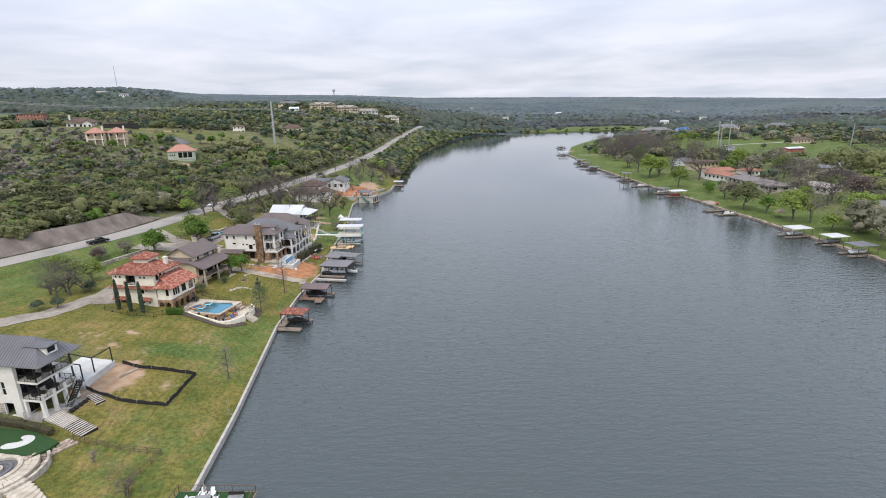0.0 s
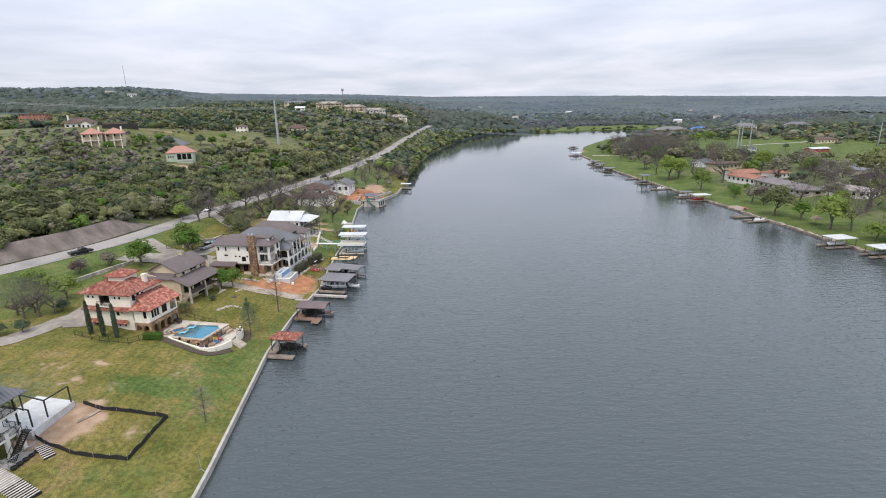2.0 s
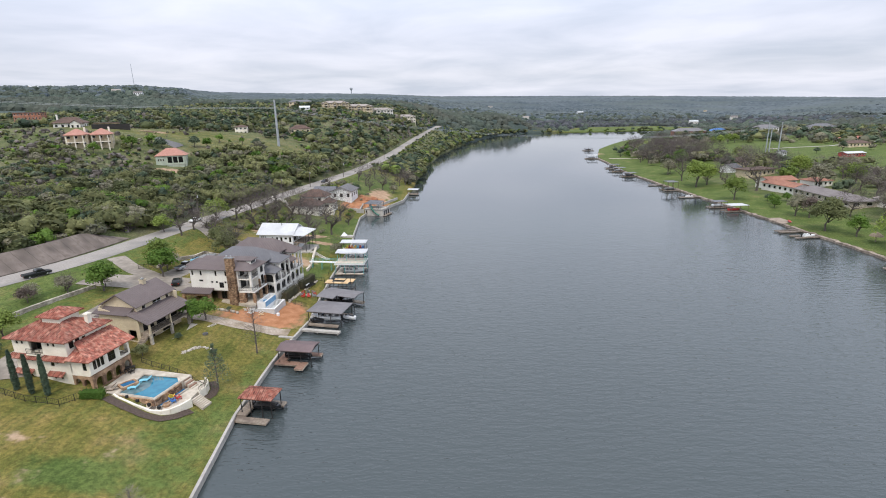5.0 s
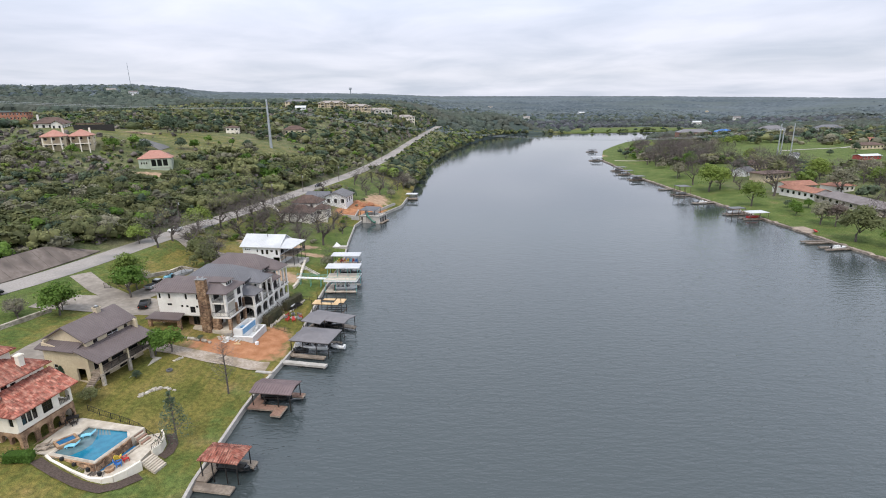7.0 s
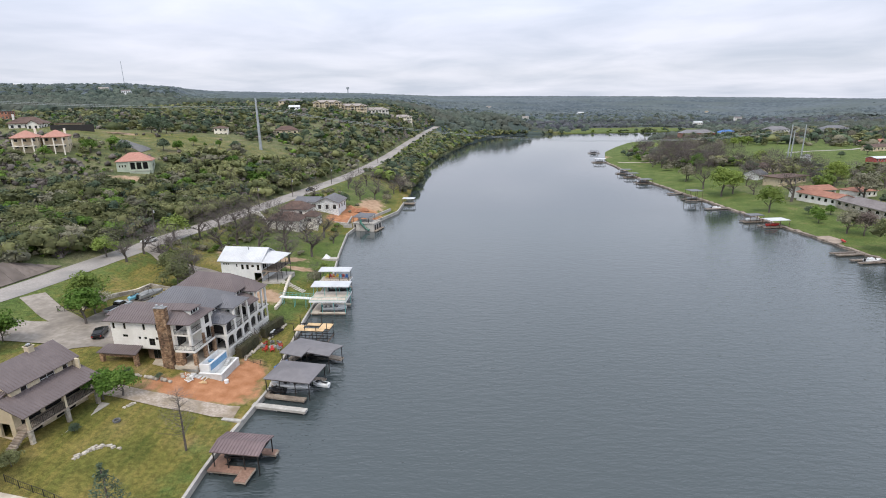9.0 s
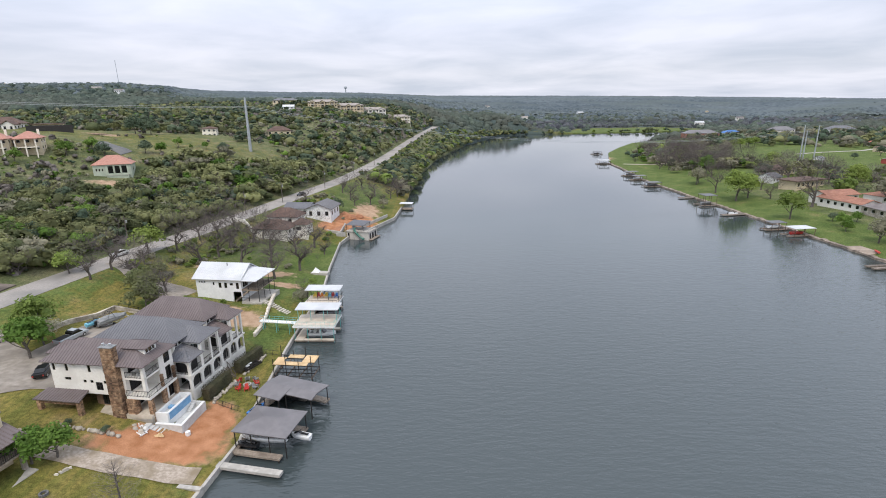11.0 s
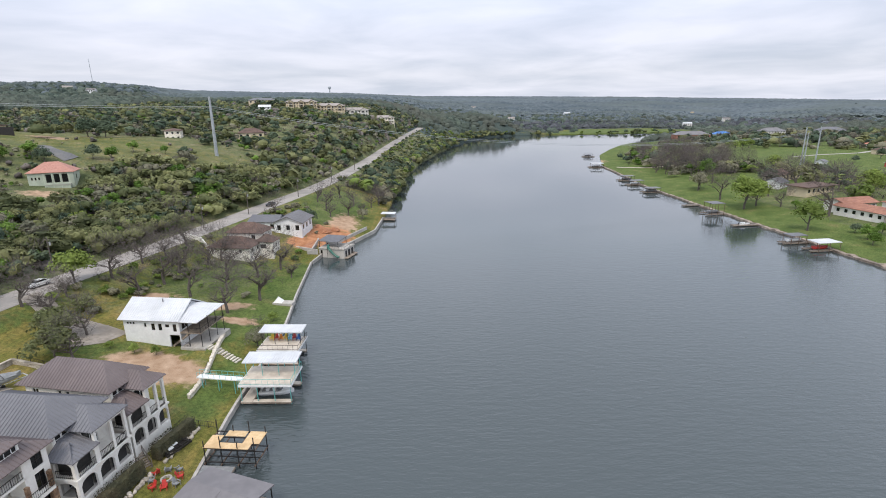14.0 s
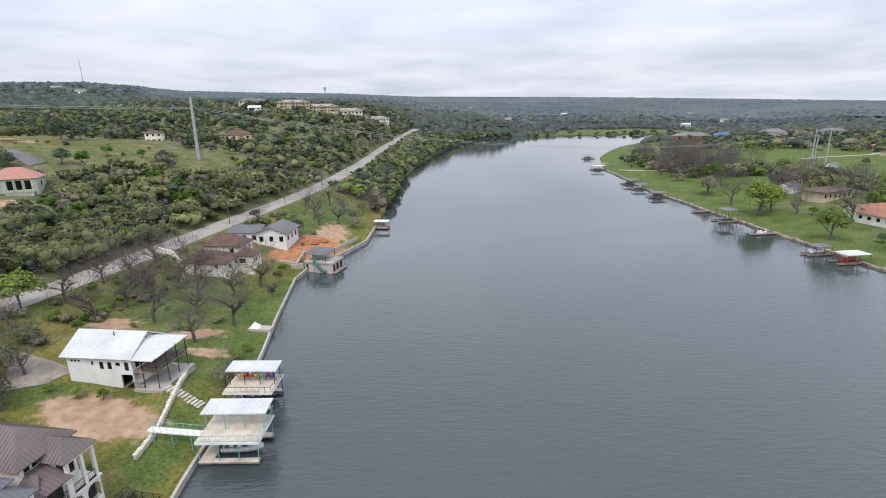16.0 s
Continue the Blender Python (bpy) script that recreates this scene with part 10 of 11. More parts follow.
for x, y, h in ((-64.3, 100.4, 6.6), (-61.5, 99.6, 6.6), (-58.9, 99.3, 6.8)):
    cypress(x, y, h)
cypress(-58.3, 115.6, 3.6, "small dark cypress beside the tan house")
NEAR = (("green", -69.2, 151.7, 7.0), ("green", -76.9, 140.7, 6.4), ("spring", -79.3, 116.2, 4.8), ("bare", -78.4, 107.1, 6.0), ("bare", -82.7, 107.2, 5.6), ("bare", -80.5, 108.5, 4.6), ("bare", -76.6, 108.6, 5.0), ("bare", -80.2, 105.6, 5.2), ("spring", -86.5, 121.5, 3.0), ("spring", -89.5, 123.0, 3.0), ("spring", -92.6, 124.6, 3.0), ("spring", -95.0, 127.0, 2.8), ("red", -86.8, 131.6, 3.2), ("olive", -88.2, 134.2, 3.0), ("olive", -84.4, 139.5, 3.4),
        ("dark", -76.4, 110.6, 2.5), ("dark", -76.4, 99.9, 2.7), ("dark", -79.2, 98.4, 2.6), ("green", -50.8, 127.4, 4.6), ("green", -48.6, 128.6, 4.4), ("oak", -52.6, 112.8, 2.4), ("dark", -49.9, 119.8, 1.4), ("spring", -88.6, 189.7, 5.4), ("olive", -70.5, 156.6, 4.8), ("spring", -74.5, 161, 6.6), ("olive", -78, 143, 3.5), ("bare", -83, 138, 3.6),
        ("oak", -68.6, 185.1, 5.6), ("bare", -64.6, 186.6, 6.2), ("bare", -73.6, 191.5, 8.2), ("oak", -64.1, 177.2, 5.4), ("bare", -60.8, 176.8, 6.4), ("spring", -78.9, 206.5, 7.2), ("bare", -64.2, 216.1, 9.0), ("bare", -43.8, 201.4, 9.0), ("bare", -39.6, 210.7, 9.6),
        ("bare", -73.7, 211.7, 7.8), ("bare", -59.0, 229.6, 9.4), ("bare", -62.9, 221.7, 9.0), ("bare", -65.9, 207.4, 8.6), ("bare", -81.2, 185.9, 7.6), ("bare", -80.4, 192.9, 7.2), ("bare", -51, 222, 9.2), ("bare", -45, 226.5, 9.6), ("bare", -41, 235, 9.0), ("bare", -55, 209, 8.8), ("bare", -69, 228, 7.4), ("bare", -72, 222, 7.0), ("bare", -67, 236, 7.6),
        ("spring", -33.3, 199.5, 2.6), ("spring", -34.2, 196.2, 2.2), ("olive", -33.2, 187.5, 3.4), ("bare", -33.6, 190.5, 3.6), ("bare", -36.6, 229, 5.2), ("spring", -40.6, 163.4, 2.6), ("oak", -71.5, 197.6, 3.2), ("bare", -76.5, 200, 5.0), ("bare", -58.5, 238.0, 8.0), ("bare", -48.5, 214.5, 7.4),
        ("green", -45.6, 234.0, 2.2), ("dark", -41.5, 277.5, 4.6), ("bare", -36, 290, 7.0), ("bare", -30, 297, 7.4), ("bare", -39, 300, 7.8), ("bare", -24.5, 303, 6.4), ("bare", -44, 308, 7.2), ("bare", -30, 314, 7.8), ("bare", -22.5, 318, 7.2), ("olive", -24, 296, 4.0), ("bare", -37, 322, 7.6), ("bare", -20.5, 331, 6.6), ("bare", -54.5, 282, 6.0), ("dark", -155.8, 344, 8.0), ("dark", -149, 346, 7.0), ("green", -120.4, 315, 4.2), ("green", -120.5, 299.5, 5.0), ("dark", -126, 297, 5.0), ("green", -144, 290, 5.2), ("dark", -138, 288, 5.0), ("green", -150, 283, 5.5), ("green", -158, 267, 5.0), ("green", -110, 320, 3.4), ("dark", -103, 322, 4.2),
        ("dark", -46.0, 133.9, 1.2), ("dark", -51.5, 134.9, 1.1), ("spring", -57.8, 182.0, 1.8), ("spring", -53.0, 181.0, 2.2), ("spring", -49.0, 180.6, 2.0), ("bare", -36.0, 50.3, 3.0))
LAB = {"red": "brown leafless shrub by the street", "green": "bright green leafy tree in a garden", "spring": "pale spring-green tree by the street", "olive": "brown-olive budding shrub by the street", "dark": "dark evergreen tree on open ground", "oak": "dense live oak beside the drive", "bare": "leafless grey tree with spreading limbs"}
for i, (k, x, y, h) in enumerate(NEAR):
    h *= (1.6 if k == "bare" else 1.2) if h > 2.7 else 1.0
    tree(k, x, y, h, i % 3, LAB[k] if h > 2.7 else "small shrub in a garden bed", name="tree" if h > 2.7 else "shrub")

# ---- east bank ----
simple_house(170.5, 276.5, -80, 19, 9, 3.2, 1.7, "stucco", "tile_orange", "white house with a terracotta roof behind the far shore", None, "plain", 6, 1, open_end="we", over=0.7)
simple_house(174.5, 289.5, 10, 16, 9, 3.4, 1.7, "stucco", "tile_orange", "white wing with a terracotta roof", None, "plain", 5, 1, open_end="we", over=0.7)
simple_house(188.5, 280.5, 12, 11, 8, 3.0, 1.5, "stucco", "tile_orange", "low white annexe with a terracotta roof", None, "plain", 4, 1, over=0.6)
simple_house(172.5, 248.5, -92, 35, 11, 2.9, 1.9, "limestone", "shingle_gray", "long low house with a grey-brown roof", None, "plain", 9, 1, over=0.9)
simple_house(184.5, 226.0, -70, 18, 10, 3.0, 1.6, "stucco", "shingle_pale", "low white house with a pale roof", None, "plain", 6, 1)
simple_house(184, 323, 20, 20, 9, 3.8, 0.4, "stucco_tan", "shingle", "modern grey house with a flat overhanging roof", None, "plain", 6, 1, flat=True, over=1.2)
simple_house(181, 343, 30, 9, 8, 2.8, 2.2, "siding_white", "metal_gray", "outbuilding with a pale metal roof", None, "seam", 3, 1, open_end="we")
simple_house(200, 365, 25, 16, 10, 3.2, 2.6, "stucco_tan", "shingle", "house with a dark brown roof behind trees", None, "plain", 5, 1)
simple_house(250, 400, 25, 4.6, 4.6, 4.6, 1.3, "siding_white", "metal_gray", "narrow white pump house below the poles", None, "plain", 2, 2, open_end="we")
simple_house(300, 398, 10, 16, 7, 2.6, 1.0, "barn_red", "metal_white", "long red barn with a white roof", None, "plain", 6, 1, open_end="we")
simple_house(360, 470, 10, 22, 10, 3.4, 2.0, "stucco_tan", "shingle", "low tan house on the far field", None, "plain", 6, 1)
simple_house(400, 520, 0, 26, 10, 3.4, 2.0, "stucco", "tile", "low house with a reddish roof on the far field", None, "plain", 6, 1)
simple_house(330, 706, -5, 40, 16, 5.0, 4.0, "brick", "metal_slate", "large dark-roofed house by the far water", None, "plain", 8, 1)
simple_house(372, 712, -5, 22, 14, 4.4, 3.0, "siding_white", "blue", "house with a bright blue roof by the far water", None, "plain", 5, 1)
simple_house(440, 720, 10, 30, 14, 6.0, 4.0, "stucco", "metal_slate", "large pale house by the far water", None, "plain", 7, 2)
simple_house(500, 700, 0, 30, 14, 6.0, 4.0, "stucco", "metal_gray", "large pale house by the far water", None, "plain", 7, 2)
for k, (x, y, w, lab) in enumerate(((215, 250, 16, "a"), (232, 280, 18, "b"), (225, 215, 16, "c"), (262, 305, 16, "d"), (205, 190, 18, "e"), (240, 190, 20, "f"), (290, 250, 18, "g"), (175, 175, 18, "h"))):
    simple_house(x, y, 20 + 17 * k, w, 10, 3.2, 2.2, ("stucco", "limestone", "stucco_tan", "siding_white")[k % 4], ("shingle", "metal_gray", "shingle", "metal_slate")[k % 4], "single-storey house among the trees of the east bank", None, "plain", 5, 1, group="east bank houses")


def k_hull(x, y):
    return int(x * 3 + y) % 2


def east_dock(x, y, turn, w, d, roof_z, label, mat="metal_white", red=False, tall=False):
    r = root("covered_dock", pose(x, y, 0, 0, 0, turn), label, "dock", "east bank docks")
    if roof_z:
        Build().box(0, w, 0, d, roof_z, roof_z + 0.16).ob("roof", mat, r)
        posts(r, [(0.2, 0.2), (w - 0.2, 0.2), (0.2, d - 0.2), (w - 0.2, d - 0.2), (w / 2, 0.2), (w / 2, d - 0.2)], roof_z, "rust", 0.1)
    planks(r, -2.0, w + 1.5, 0.3, 1.5, 0.6, "wood_dark")
    planks(r, -2.0, w + 1.5, d - 1.5, d - 0.3, 0.6, "wood_dark")
    planks(r, w, w + 1.5, 1.5, d - 1.5, 0.6, "wood_dark")
    posts(r, [(-1.8, 0.9), (-1.8, d - 0.9)], 0.55, "wood", 0.1, "dock_post")
    if roof_z and not red:
        Build().loft([[(q[0] + w / 2 - 0.3, q[1] + d / 2, q[2] + 0.9) for q in ring] for ring in hull_rings(min(5.6, w * 0.85), 2.0, 0.9)]).ob("boat_hull", "gelcoat_white" if k_hull(x, y) else "canvas_gray", r)
        for v in (d / 2 - 0.8, d / 2 + 0.8):
            Build().beam((0.6, v, 0.55), (w - 0.6, v, 0.55), 0.2).ob("lift_beam", "steel_dark", r)
    if red:
        Build().loft([[(q[0] + w / 2 - 1, q[1] + d / 2, q[2] + 0.7) for q in ring] for ring in hull_rings(5.0, 2.0, 0.9)]).ob("boat_hull", "red", r)
    return r


DOCKS = ((126.5, 160.0, 5, 7.5, 5.5, 3.2, "white-roofed dock on the far shore"), (131.0, 149.0, 5, 6.5, 5.0, 3.0, "white-roofed dock on the far shore"), (129.0, 136.5, 5, 7.0, 5.5, 3.4, "white-roofed dock on the far shore"),
         (125.5, 243.0, 5, 8.0, 5.0, 3.0, "white-roofed dock with a red boat"), (123.5, 252.5, 5, 6.0, 4.0, 3.0, "small white-roofed dock on the far shore"), (124.5, 206.0, 5, 6.0, 4.0, 0, "open plank dock on the far shore"),
         (125.0, 198.0, 5, 7.0, 4.5, 0, "open plank dock with a moored boat"), (122.5, 279.0, 5, 7.0, 3.0, 0, "low floating dock on the far shore"), (123.5, 300.0, 5, 6.0, 6.0, 5.0, "tall two-level dock with a grey roof"),
         (124.0, 320.0, 5, 6.0, 3.0, 0, "low plank dock on the far shore"), (121.5, 358.0, 5, 8.0, 5.0, 2.6, "low roofed dock on the far shore"), (124.0, 385.0, 5, 8.0, 5.0, 2.8, "low roofed dock on the far shore"), (126.0, 404.0, 0, 8.0, 5.0, 3.0, "low roofed dock on the far shore"),
         (131.0, 476.0, -5, 9.0, 6.0, 3.2, "white boathouse out on the point"), (152.0, 560.0, -10, 8.0, 5.0, 2.6, "dark small dock past the point"))
for k, (x, y, t, w, d, rz, lab) in enumerate(DOCKS):
    east_dock(x, y, t, w, d, rz, lab, "metal_white" if k not in (2, 4, 8, 10, 11, 12, 14) else "metal_gray", red=k == 3)
motorboat(128.5, 200.5, 0.3, 5, 5.0, "white boat moored on the far shore")
motorboat(126.0, 281.5, 0.3, 5, 4.6, "white boat moored on the far shore")
line_wall("shore_edging", [(float(table(SHORE_E, y)) - 0.25 - 0.7 * abs(math.sin(y * 0.37)) - 0.5 * math.sin(y * 0.083) ** 2, float(y)) for y in np.arange(100, 480, 2.0)], 1.5, lambda x, y: 0.66 + 0.16 * math.sin(y * 1.3), 2.5, "edge_stone", "low stone edging along the far shore", "shore edging")
b = Build().slab([(131.6, 219.0, 0.66), (136.6, 220.5, 1.0), (136.4, 228.0, 1.0), (131.8, 229.0, 0.66)], 0.5)
tagged(b.ob("beach", "sand"), "small pink sand beach on the far shore", "beach", kind="structure")
kb = root("kayak", pose(135.2, 220.4, 1.15, 0, 0, 70), "red plastic kayak lying on the sand", "kayak")
Build().loft([[(q[0], q[1], q[2]) for q in ring] for ring in hull_rings(3.2, 0.8, 0.4)]).ob("hull", "red", kb)
tagged(ribbon("farm_lane", [(148, 470), (165, 452), (190, 448)], 3.0, "paver", 0.12, 3), "pale lane across the point", "lane", kind="structure")
tagged(ribbon("farm_lane", [(285, 470), (311, 478), (349, 483), (399, 511), (460, 530)], 3.5, "concrete", 0.12, 4), "pale lane across the fields", "lane", kind="structure")
EAST = (("green", 168.5, 385, 11), ("olive", 148, 356, 9.5), ("oak", 151, 360, 8), ("bare", 145, 330, 15), ("spring", 142.5, 307.5, 15), ("spring", 150.5, 311.5, 11.5), ("bare", 176, 346, 14), ("bare", 186, 336, 15), ("bare", 192, 350, 14),
        ("spring", 141, 268, 11), ("bare", 161, 283.5, 20), ("bare", 157, 305, 10), ("olive", 183, 271, 12.5), ("olive", 144.5, 230.5, 8.5), ("red", 147, 226, 8.0), ("oak", 138.8, 206.5, 11.5), ("green", 142.5, 197, 7.5), ("spring", 142, 181.5, 12), ("bare", 146, 178, 12),
        ("oak", 211, 243, 17), ("oak", 221, 236, 15), ("bare", 169, 198, 14), ("bare", 176, 205, 15), ("red", 178, 194, 12), ("olive", 150.6, 161, 11.5), ("olive", 148, 150, 11), ("spring", 156, 168, 12), ("olive", 161, 152, 13), ("spring", 144, 165, 6), ("olive", 143.5, 140, 9),
        ("dark", 328, 442, 7), ("dark", 295, 426, 4.2), ("dark", 152, 260, 3.2), ("green", 158, 256, 3.8), ("green", 146, 246, 4.2), ("green", 149.5, 252, 4.8), ("dark", 153, 238, 3.2), ("bare", 166, 326, 12), ("spring", 197, 306, 12), ("spring", 205, 314, 10), ("bare", 200, 326, 13), ("green", 160, 300, 3.4), ("olive", 155, 322, 3.0),
        ("bare", 161, 419, 11), ("bare", 158, 427, 12), ("bare", 172, 428, 14), ("bare", 183, 424, 14), ("bare", 201, 425, 13), ("bare", 182, 434, 14), ("bare", 198, 438, 14), ("bare", 221, 451, 13), ("bare", 204, 404, 13), ("bare", 181, 459, 14), ("bare", 186, 517, 13), ("bare", 210, 512, 13), ("bare", 174, 404, 13), ("bare", 190, 410, 14), ("bare", 168, 440, 12), ("green", 176, 396, 9), ("spring", 214, 392, 10), ("bare", 165, 372, 12),
        ("spring", 262, 520, 9), ("spring", 276, 530, 9), ("spring", 290, 541, 9.5), ("spring", 303, 552, 9), ("olive", 250, 508, 9), ("bare", 196, 262, 11), ("olive", 202, 252, 10), ("bare", 190, 246, 12), ("spring", 208, 280, 10), ("bare", 214, 296, 12), ("olive", 226, 308, 11), ("green", 200, 292, 6), ("bare", 160, 222, 11), ("bare", 165, 213, 11), ("olive", 171, 218, 9), ("bare", 176, 222, 12), ("spring", 163, 204, 8))
for i, (k, x, y, h) in enumerate(EAST):
    h *= 1.2
    tree(k, x, y, h, i % 3, {"spring": "spring-green tree on the far lawn", "olive": "budding olive tree on the far lawn", "dark": "dark evergreen on the far lawn", "bare": "tall leafless tree on the far bank", "oak": "broad live oak on the far bank", "green": "bright green tree on the far lawn", "red": "reddish-brown budding tree on the far lawn"}[k])
hut = root("thatched_umbrella", pose(*at(143.0, 190.0)), "round thatched garden umbrella on the far lawn", "umbrella")
Build().tube([(0, 0, 2.0), (0, 0, 2.5), (0, 0, 3.4)], [2.0, 1.6, 0.1], 14).ob("thatch", "thatch", hut)
Build().tube([(0, 0, -0.3), (0, 0, 2.6)], [0.09, 0.08], 8).ob("post", "wood", hut)

# ---- woods in the distance ----
rng = np.random.default_rng(77)
EAST_HOUSES = ((170, 277), (175, 289), (188, 280), (172, 262), (172, 250), (172, 236), (182, 228), (184, 323), (181, 343), (250, 396), (215, 250), (232, 280), (300, 395))
spots = {k: [] for k in LEAF}
while sum(map(len, spots.values())) < 1100:
    y = rng.uniform(90, 760)
    x = float(table(SHORE_E, y)) + rng.uniform(16, 340)
    if ((x - 275) / 88) ** 2 + ((y - 485) / 70) ** 2 < 1 or ((x - 300) / 82) ** 2 + ((y - 395) / 50) ** 2 < 1 or (x < 168 and 200 < y < 470) or (x < 185 and 265 < y < 400) or (x < 165 and y > 170 and y < 200) or (y > 545 and x < float(table(SHORE_E, y)) + 75):
        continue
    if any(abs(x - hx) < 11 and abs(y - hy) < 11 for hx, hy in EAST_HOUSES):
        continue
    k = ("oak", "bare", "bare", "bare", "spring", "olive", "bare", "dark", "oak")[rng.integers(0, 9)] if y < 420 else ("oak", "bare", "bare", "dark", "olive", "dark")[rng.integers(0, 6)]
    spots[k].append((x, y, rng.uniform(7, 12.5)))
# the grey grove on the point
for _ in range(210):
    u, v = rng.uniform(0, 1), rng.uniform(0, 1)
    y = 395 + 200 * u
    x = float(table(SHORE_E, y)) + 24 + v * (42 + 24 * u)
    if y > 540 and v < 0.5:
        continue
    k = ("bare", "bare", "bare", "bare", "bare", "bare", "olive", "spring", "green")[rng.integers(0, 9)]
    spots[k].append((x, y, rng.uniform(11, 16) if k == "bare" else rng.uniform(7, 11)))
for k, rows in spots.items():
    if rows:
        thicket("shore_garden_trees_" + k, k, [q for q in rows if q[1] < 330 and q[0] < 215] or rows[:1], "garden trees of the east bank", "front")
        thicket("east_woodland_" + k, k, [q for q in rows if q[1] < (600 if k == "bare" else 470) and not (q[1] < 330 and q[0] < 215)], "trees and yards of the east bank")
        thicket("far_east_woodland_" + k, k, [q for q in rows if q[1] >= (600 if k == "bare" else 470)], "trees along the far end of the east bank", "mid")
spots = {k: [] for k in LEAF}
for n in range(1020):
    y = rng.uniform(325, 770) if n < 640 else rng.uniform(345, 965)
    xs, xr = float(table(SHORE_W, y)), float(table(ROAD, y))
    x = xs - 1.0 + (xr + 6.0 - xs) * rng.uniform(0.0, 1.0) if n < 640 else xs - rng.uniform(0.6, 9)
    if y < 345 and rng.uniform() < 0.6:
        continue
    k = ("oak", "oak", "spring", "bare", "dark", "dark")[rng.integers(0, 6)] if y > 350 else ("bare", "bare", "olive", "spring")[rng.integers(0, 4)]
    spots[k].append((x, y, rng.uniform(5.5, 9.5) if x - xr > (14 if y < 470 else 24) or y > 790 else rng.uniform(1.8, 3.4)))
for k, rows in spots.items():
    if rows:
        thicket("shore_woodland_" + k, k, rows, "trees between the road and the water", "mid")
spots = {"wood": [], "grove": [], "far": []}
n = 0
while n < 11500:
    az = radians(rng.uniform(-46, 46))
    D = 690 + 1150 * rng.uniform(0, 1) ** 1.1
    x, y = D * math.sin(az), 50 + D * math.cos(az)
    xw, xe = float(table(SHORE_W, y)), float(table(SHORE_E, y))
    if y < 1000 and xw - 9 < x < xe + 9:
        continue
    if (bool(meadow(x, y)) and rng.uniform() < 0.985) or (y < 770 and float(table(ROAD, y)) - 330 < x < 0) or (x > 0 and y < 720):
        continue
    n += 1
    # open glades between the groves
    if math.sin(x * 0.0123 + 0.7) * math.sin(y * 0.0097 + 2.1) + 0.5 * math.sin(x * 0.031 + y * 0.027) > 0.95:
        continue
    # past about 1350 m the crowns take the haze-tinted leaf
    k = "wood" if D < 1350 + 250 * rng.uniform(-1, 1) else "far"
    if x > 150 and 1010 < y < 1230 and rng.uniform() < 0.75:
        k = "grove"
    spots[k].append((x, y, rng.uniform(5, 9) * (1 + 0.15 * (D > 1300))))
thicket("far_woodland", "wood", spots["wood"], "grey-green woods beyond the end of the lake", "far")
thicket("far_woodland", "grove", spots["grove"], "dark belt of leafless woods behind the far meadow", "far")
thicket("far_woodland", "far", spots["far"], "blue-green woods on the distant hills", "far")


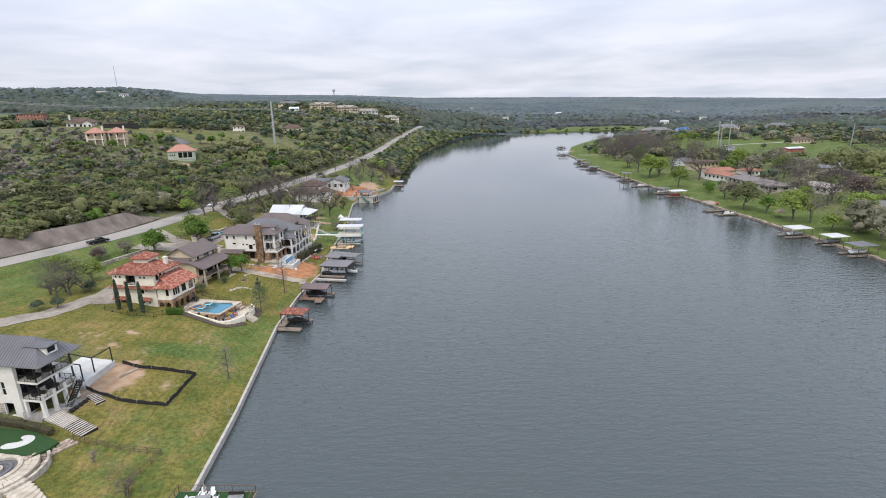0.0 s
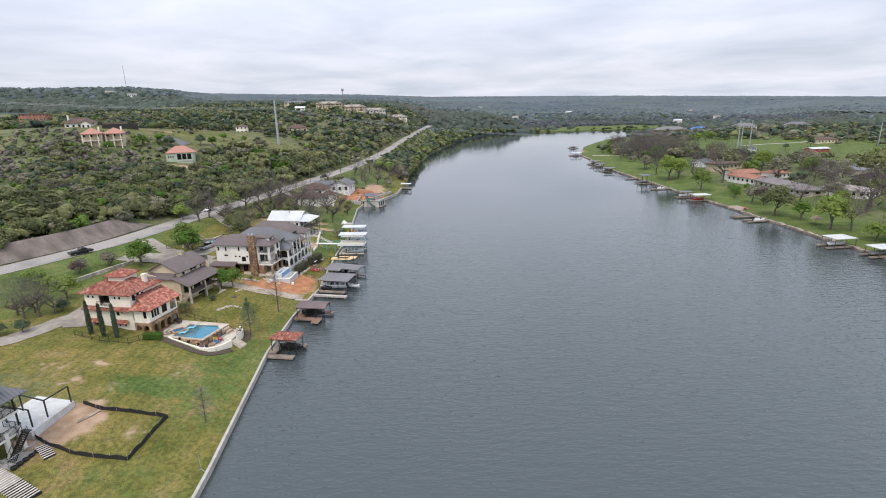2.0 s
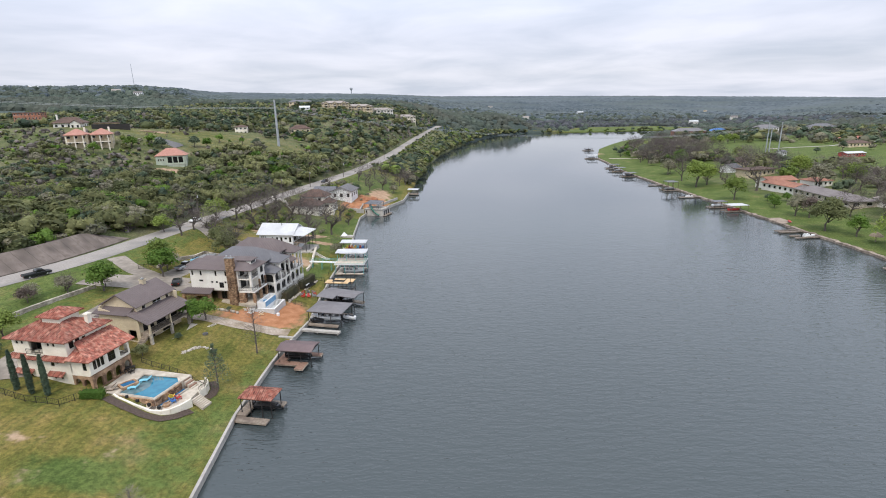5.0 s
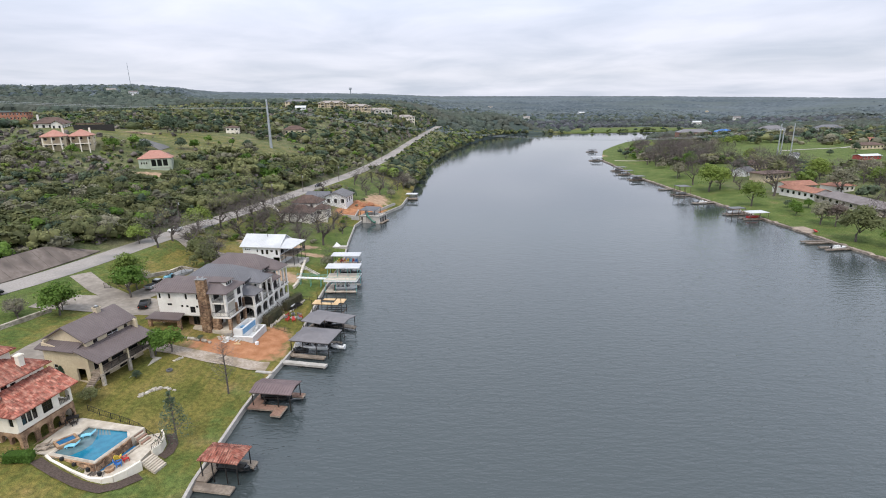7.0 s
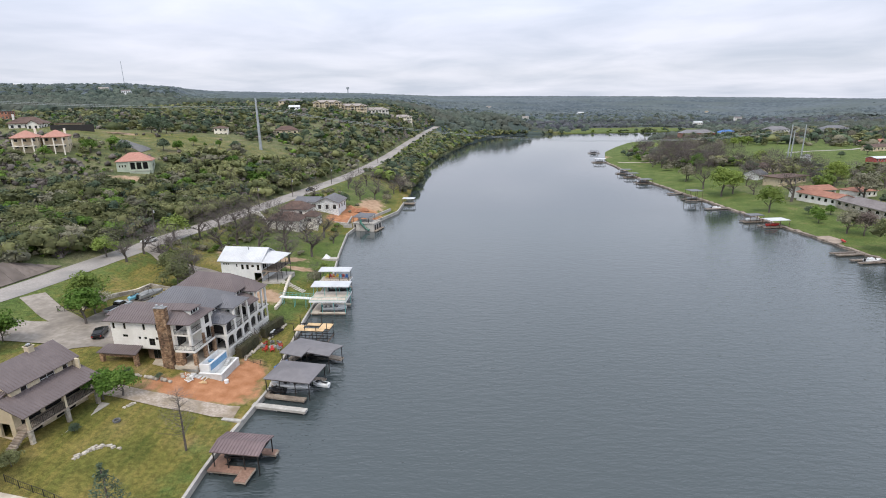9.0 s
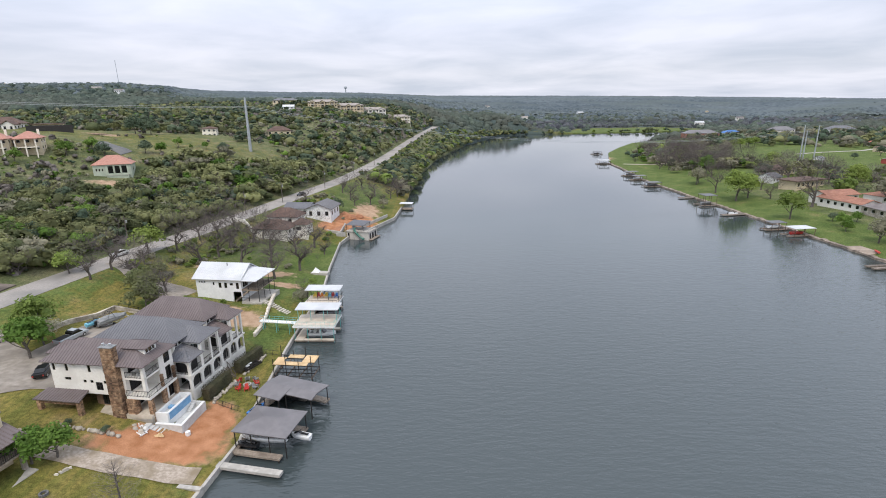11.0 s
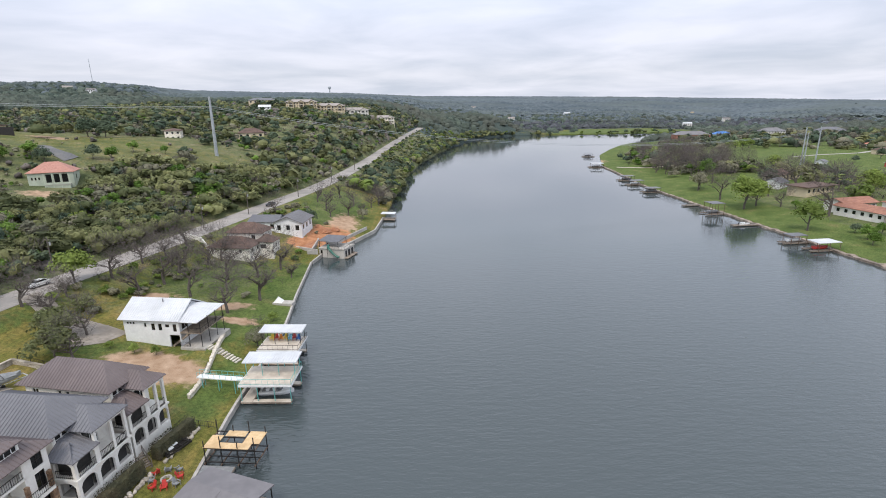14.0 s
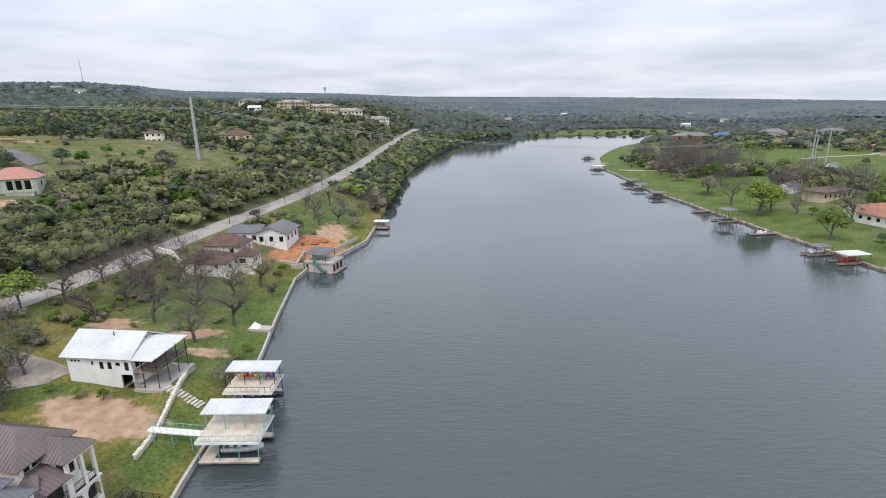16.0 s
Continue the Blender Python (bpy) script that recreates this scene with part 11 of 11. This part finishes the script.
def canopy():
    """The unbroken treetops of the far hills: one uneven sheet of crowns over the ground."""
    rng = np.random.default_rng(5)
    az = np.radians(np.arange(-47, 47.01, 0.17))
    D = 1480 * 1.0105 ** np.arange(0, 87)
    A, DD = np.meshgrid(az, D)
    A = A + rng.normal(0, 0.0009, A.shape)
    DD = DD * (1 + rng.normal(0, 0.0032, DD.shape))
    X, Y = DD * np.sin(A), 50 + DD * np.cos(A)
    grove = np.sin(X * 0.021 + 1.3 * np.sin(Y * 0.013)) * np.cos(Y * 0.017 + np.sin(X * 0.011))
    Z = height(X, Y) + rng.uniform(2.5, 5.5, X.shape) * (1 + DD / 6000) + 1.5 * grove
    xw, xe = table(SHORE_W, Y), table(SHORE_E, Y)
    bad = ((Y < 1000) & (xw - 8 < X) & (X < xe + 8)) | meadow(X, Y) | ((behind_shore(X, Y) > -6) & (behind_shore(X, Y) < 4)) | ((Y < 770) & (table(ROAD, Y) - 310 < X) & (X < 0)) | ((Y < 770) & (X > 0))
    # the edge comes down to the ground
    rim = np.zeros_like(bad)
    for a, b in ((0, 1), (0, -1), (1, 1), (1, -1)):
        rim |= np.roll(bad, b, a)
    Z = np.where(rim & ~bad, height(X, Y) - 0.4, Z)
    r, c = X.shape
    idx = np.arange(r * c).reshape(r, c)
    q = np.stack([idx[:-1, :-1], idx[:-1, 1:], idx[1:, 1:], idx[1:, :-1]], -1).reshape(-1, 4)
    q = q[~bad.ravel()[q].any(1)]
    keep, inv = np.unique(q, return_inverse=True)
    v = np.stack([X, Y, Z], -1).reshape(-1, 3)[keep]
    # leaf_far carries the haze tint in its colour
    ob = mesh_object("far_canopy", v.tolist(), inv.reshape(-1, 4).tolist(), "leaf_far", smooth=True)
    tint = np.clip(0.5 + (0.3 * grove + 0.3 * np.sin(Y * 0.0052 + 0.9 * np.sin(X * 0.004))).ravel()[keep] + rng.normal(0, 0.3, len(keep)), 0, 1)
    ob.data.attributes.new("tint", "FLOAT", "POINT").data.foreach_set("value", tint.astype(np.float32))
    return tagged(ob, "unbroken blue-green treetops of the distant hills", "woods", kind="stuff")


canopy()
# brush between the street and the cottages
spots = {k: [] for k in LEAF}
for _ in range(210):
    y = rng.uniform(196, 300)
    xs, xr = float(table(SHORE_W, y)), float(table(ROAD, y))
    x = xr + rng.uniform(6, 17) if rng.uniform() < 0.75 else rng.uniform(xr + 6, xs - 3)
    if (-64 < x < -40 and 236 < y < 276) or (x > -56 and y < 206) or x > xs - 3:
        continue
    k = ("bare", "bare", "olive", "spring", "green", "olive")[rng.integers(0, 6)]
    spots[k].append((x, y, rng.uniform(1.2, 3.0)))
for k, rows in spots.items():
    if rows:
        thicket("street_brush_" + k, k, rows, "scrubby brush beside the street", "front")
rows = []
for bx, by, bw in ((-106, 572, 27), (-83, 580, 28), (-63, 590, 30), (-41, 640, 28)):
    for _ in range(34):
        rows.append((bx + rng.uniform(-0.6, 0.6) * bw, by - rng.uniform(13, 36), rng.uniform(2.6, 4.6)))
    for _ in range(14):
        rows.append((bx + rng.uniform(-0.6, 0.6) * bw, by + rng.uniform(10, 30), rng.uniform(6, 9)))
thicket("ridge_brush", "oak", rows, "oaks at the foot of the apartment blocks", "mid")
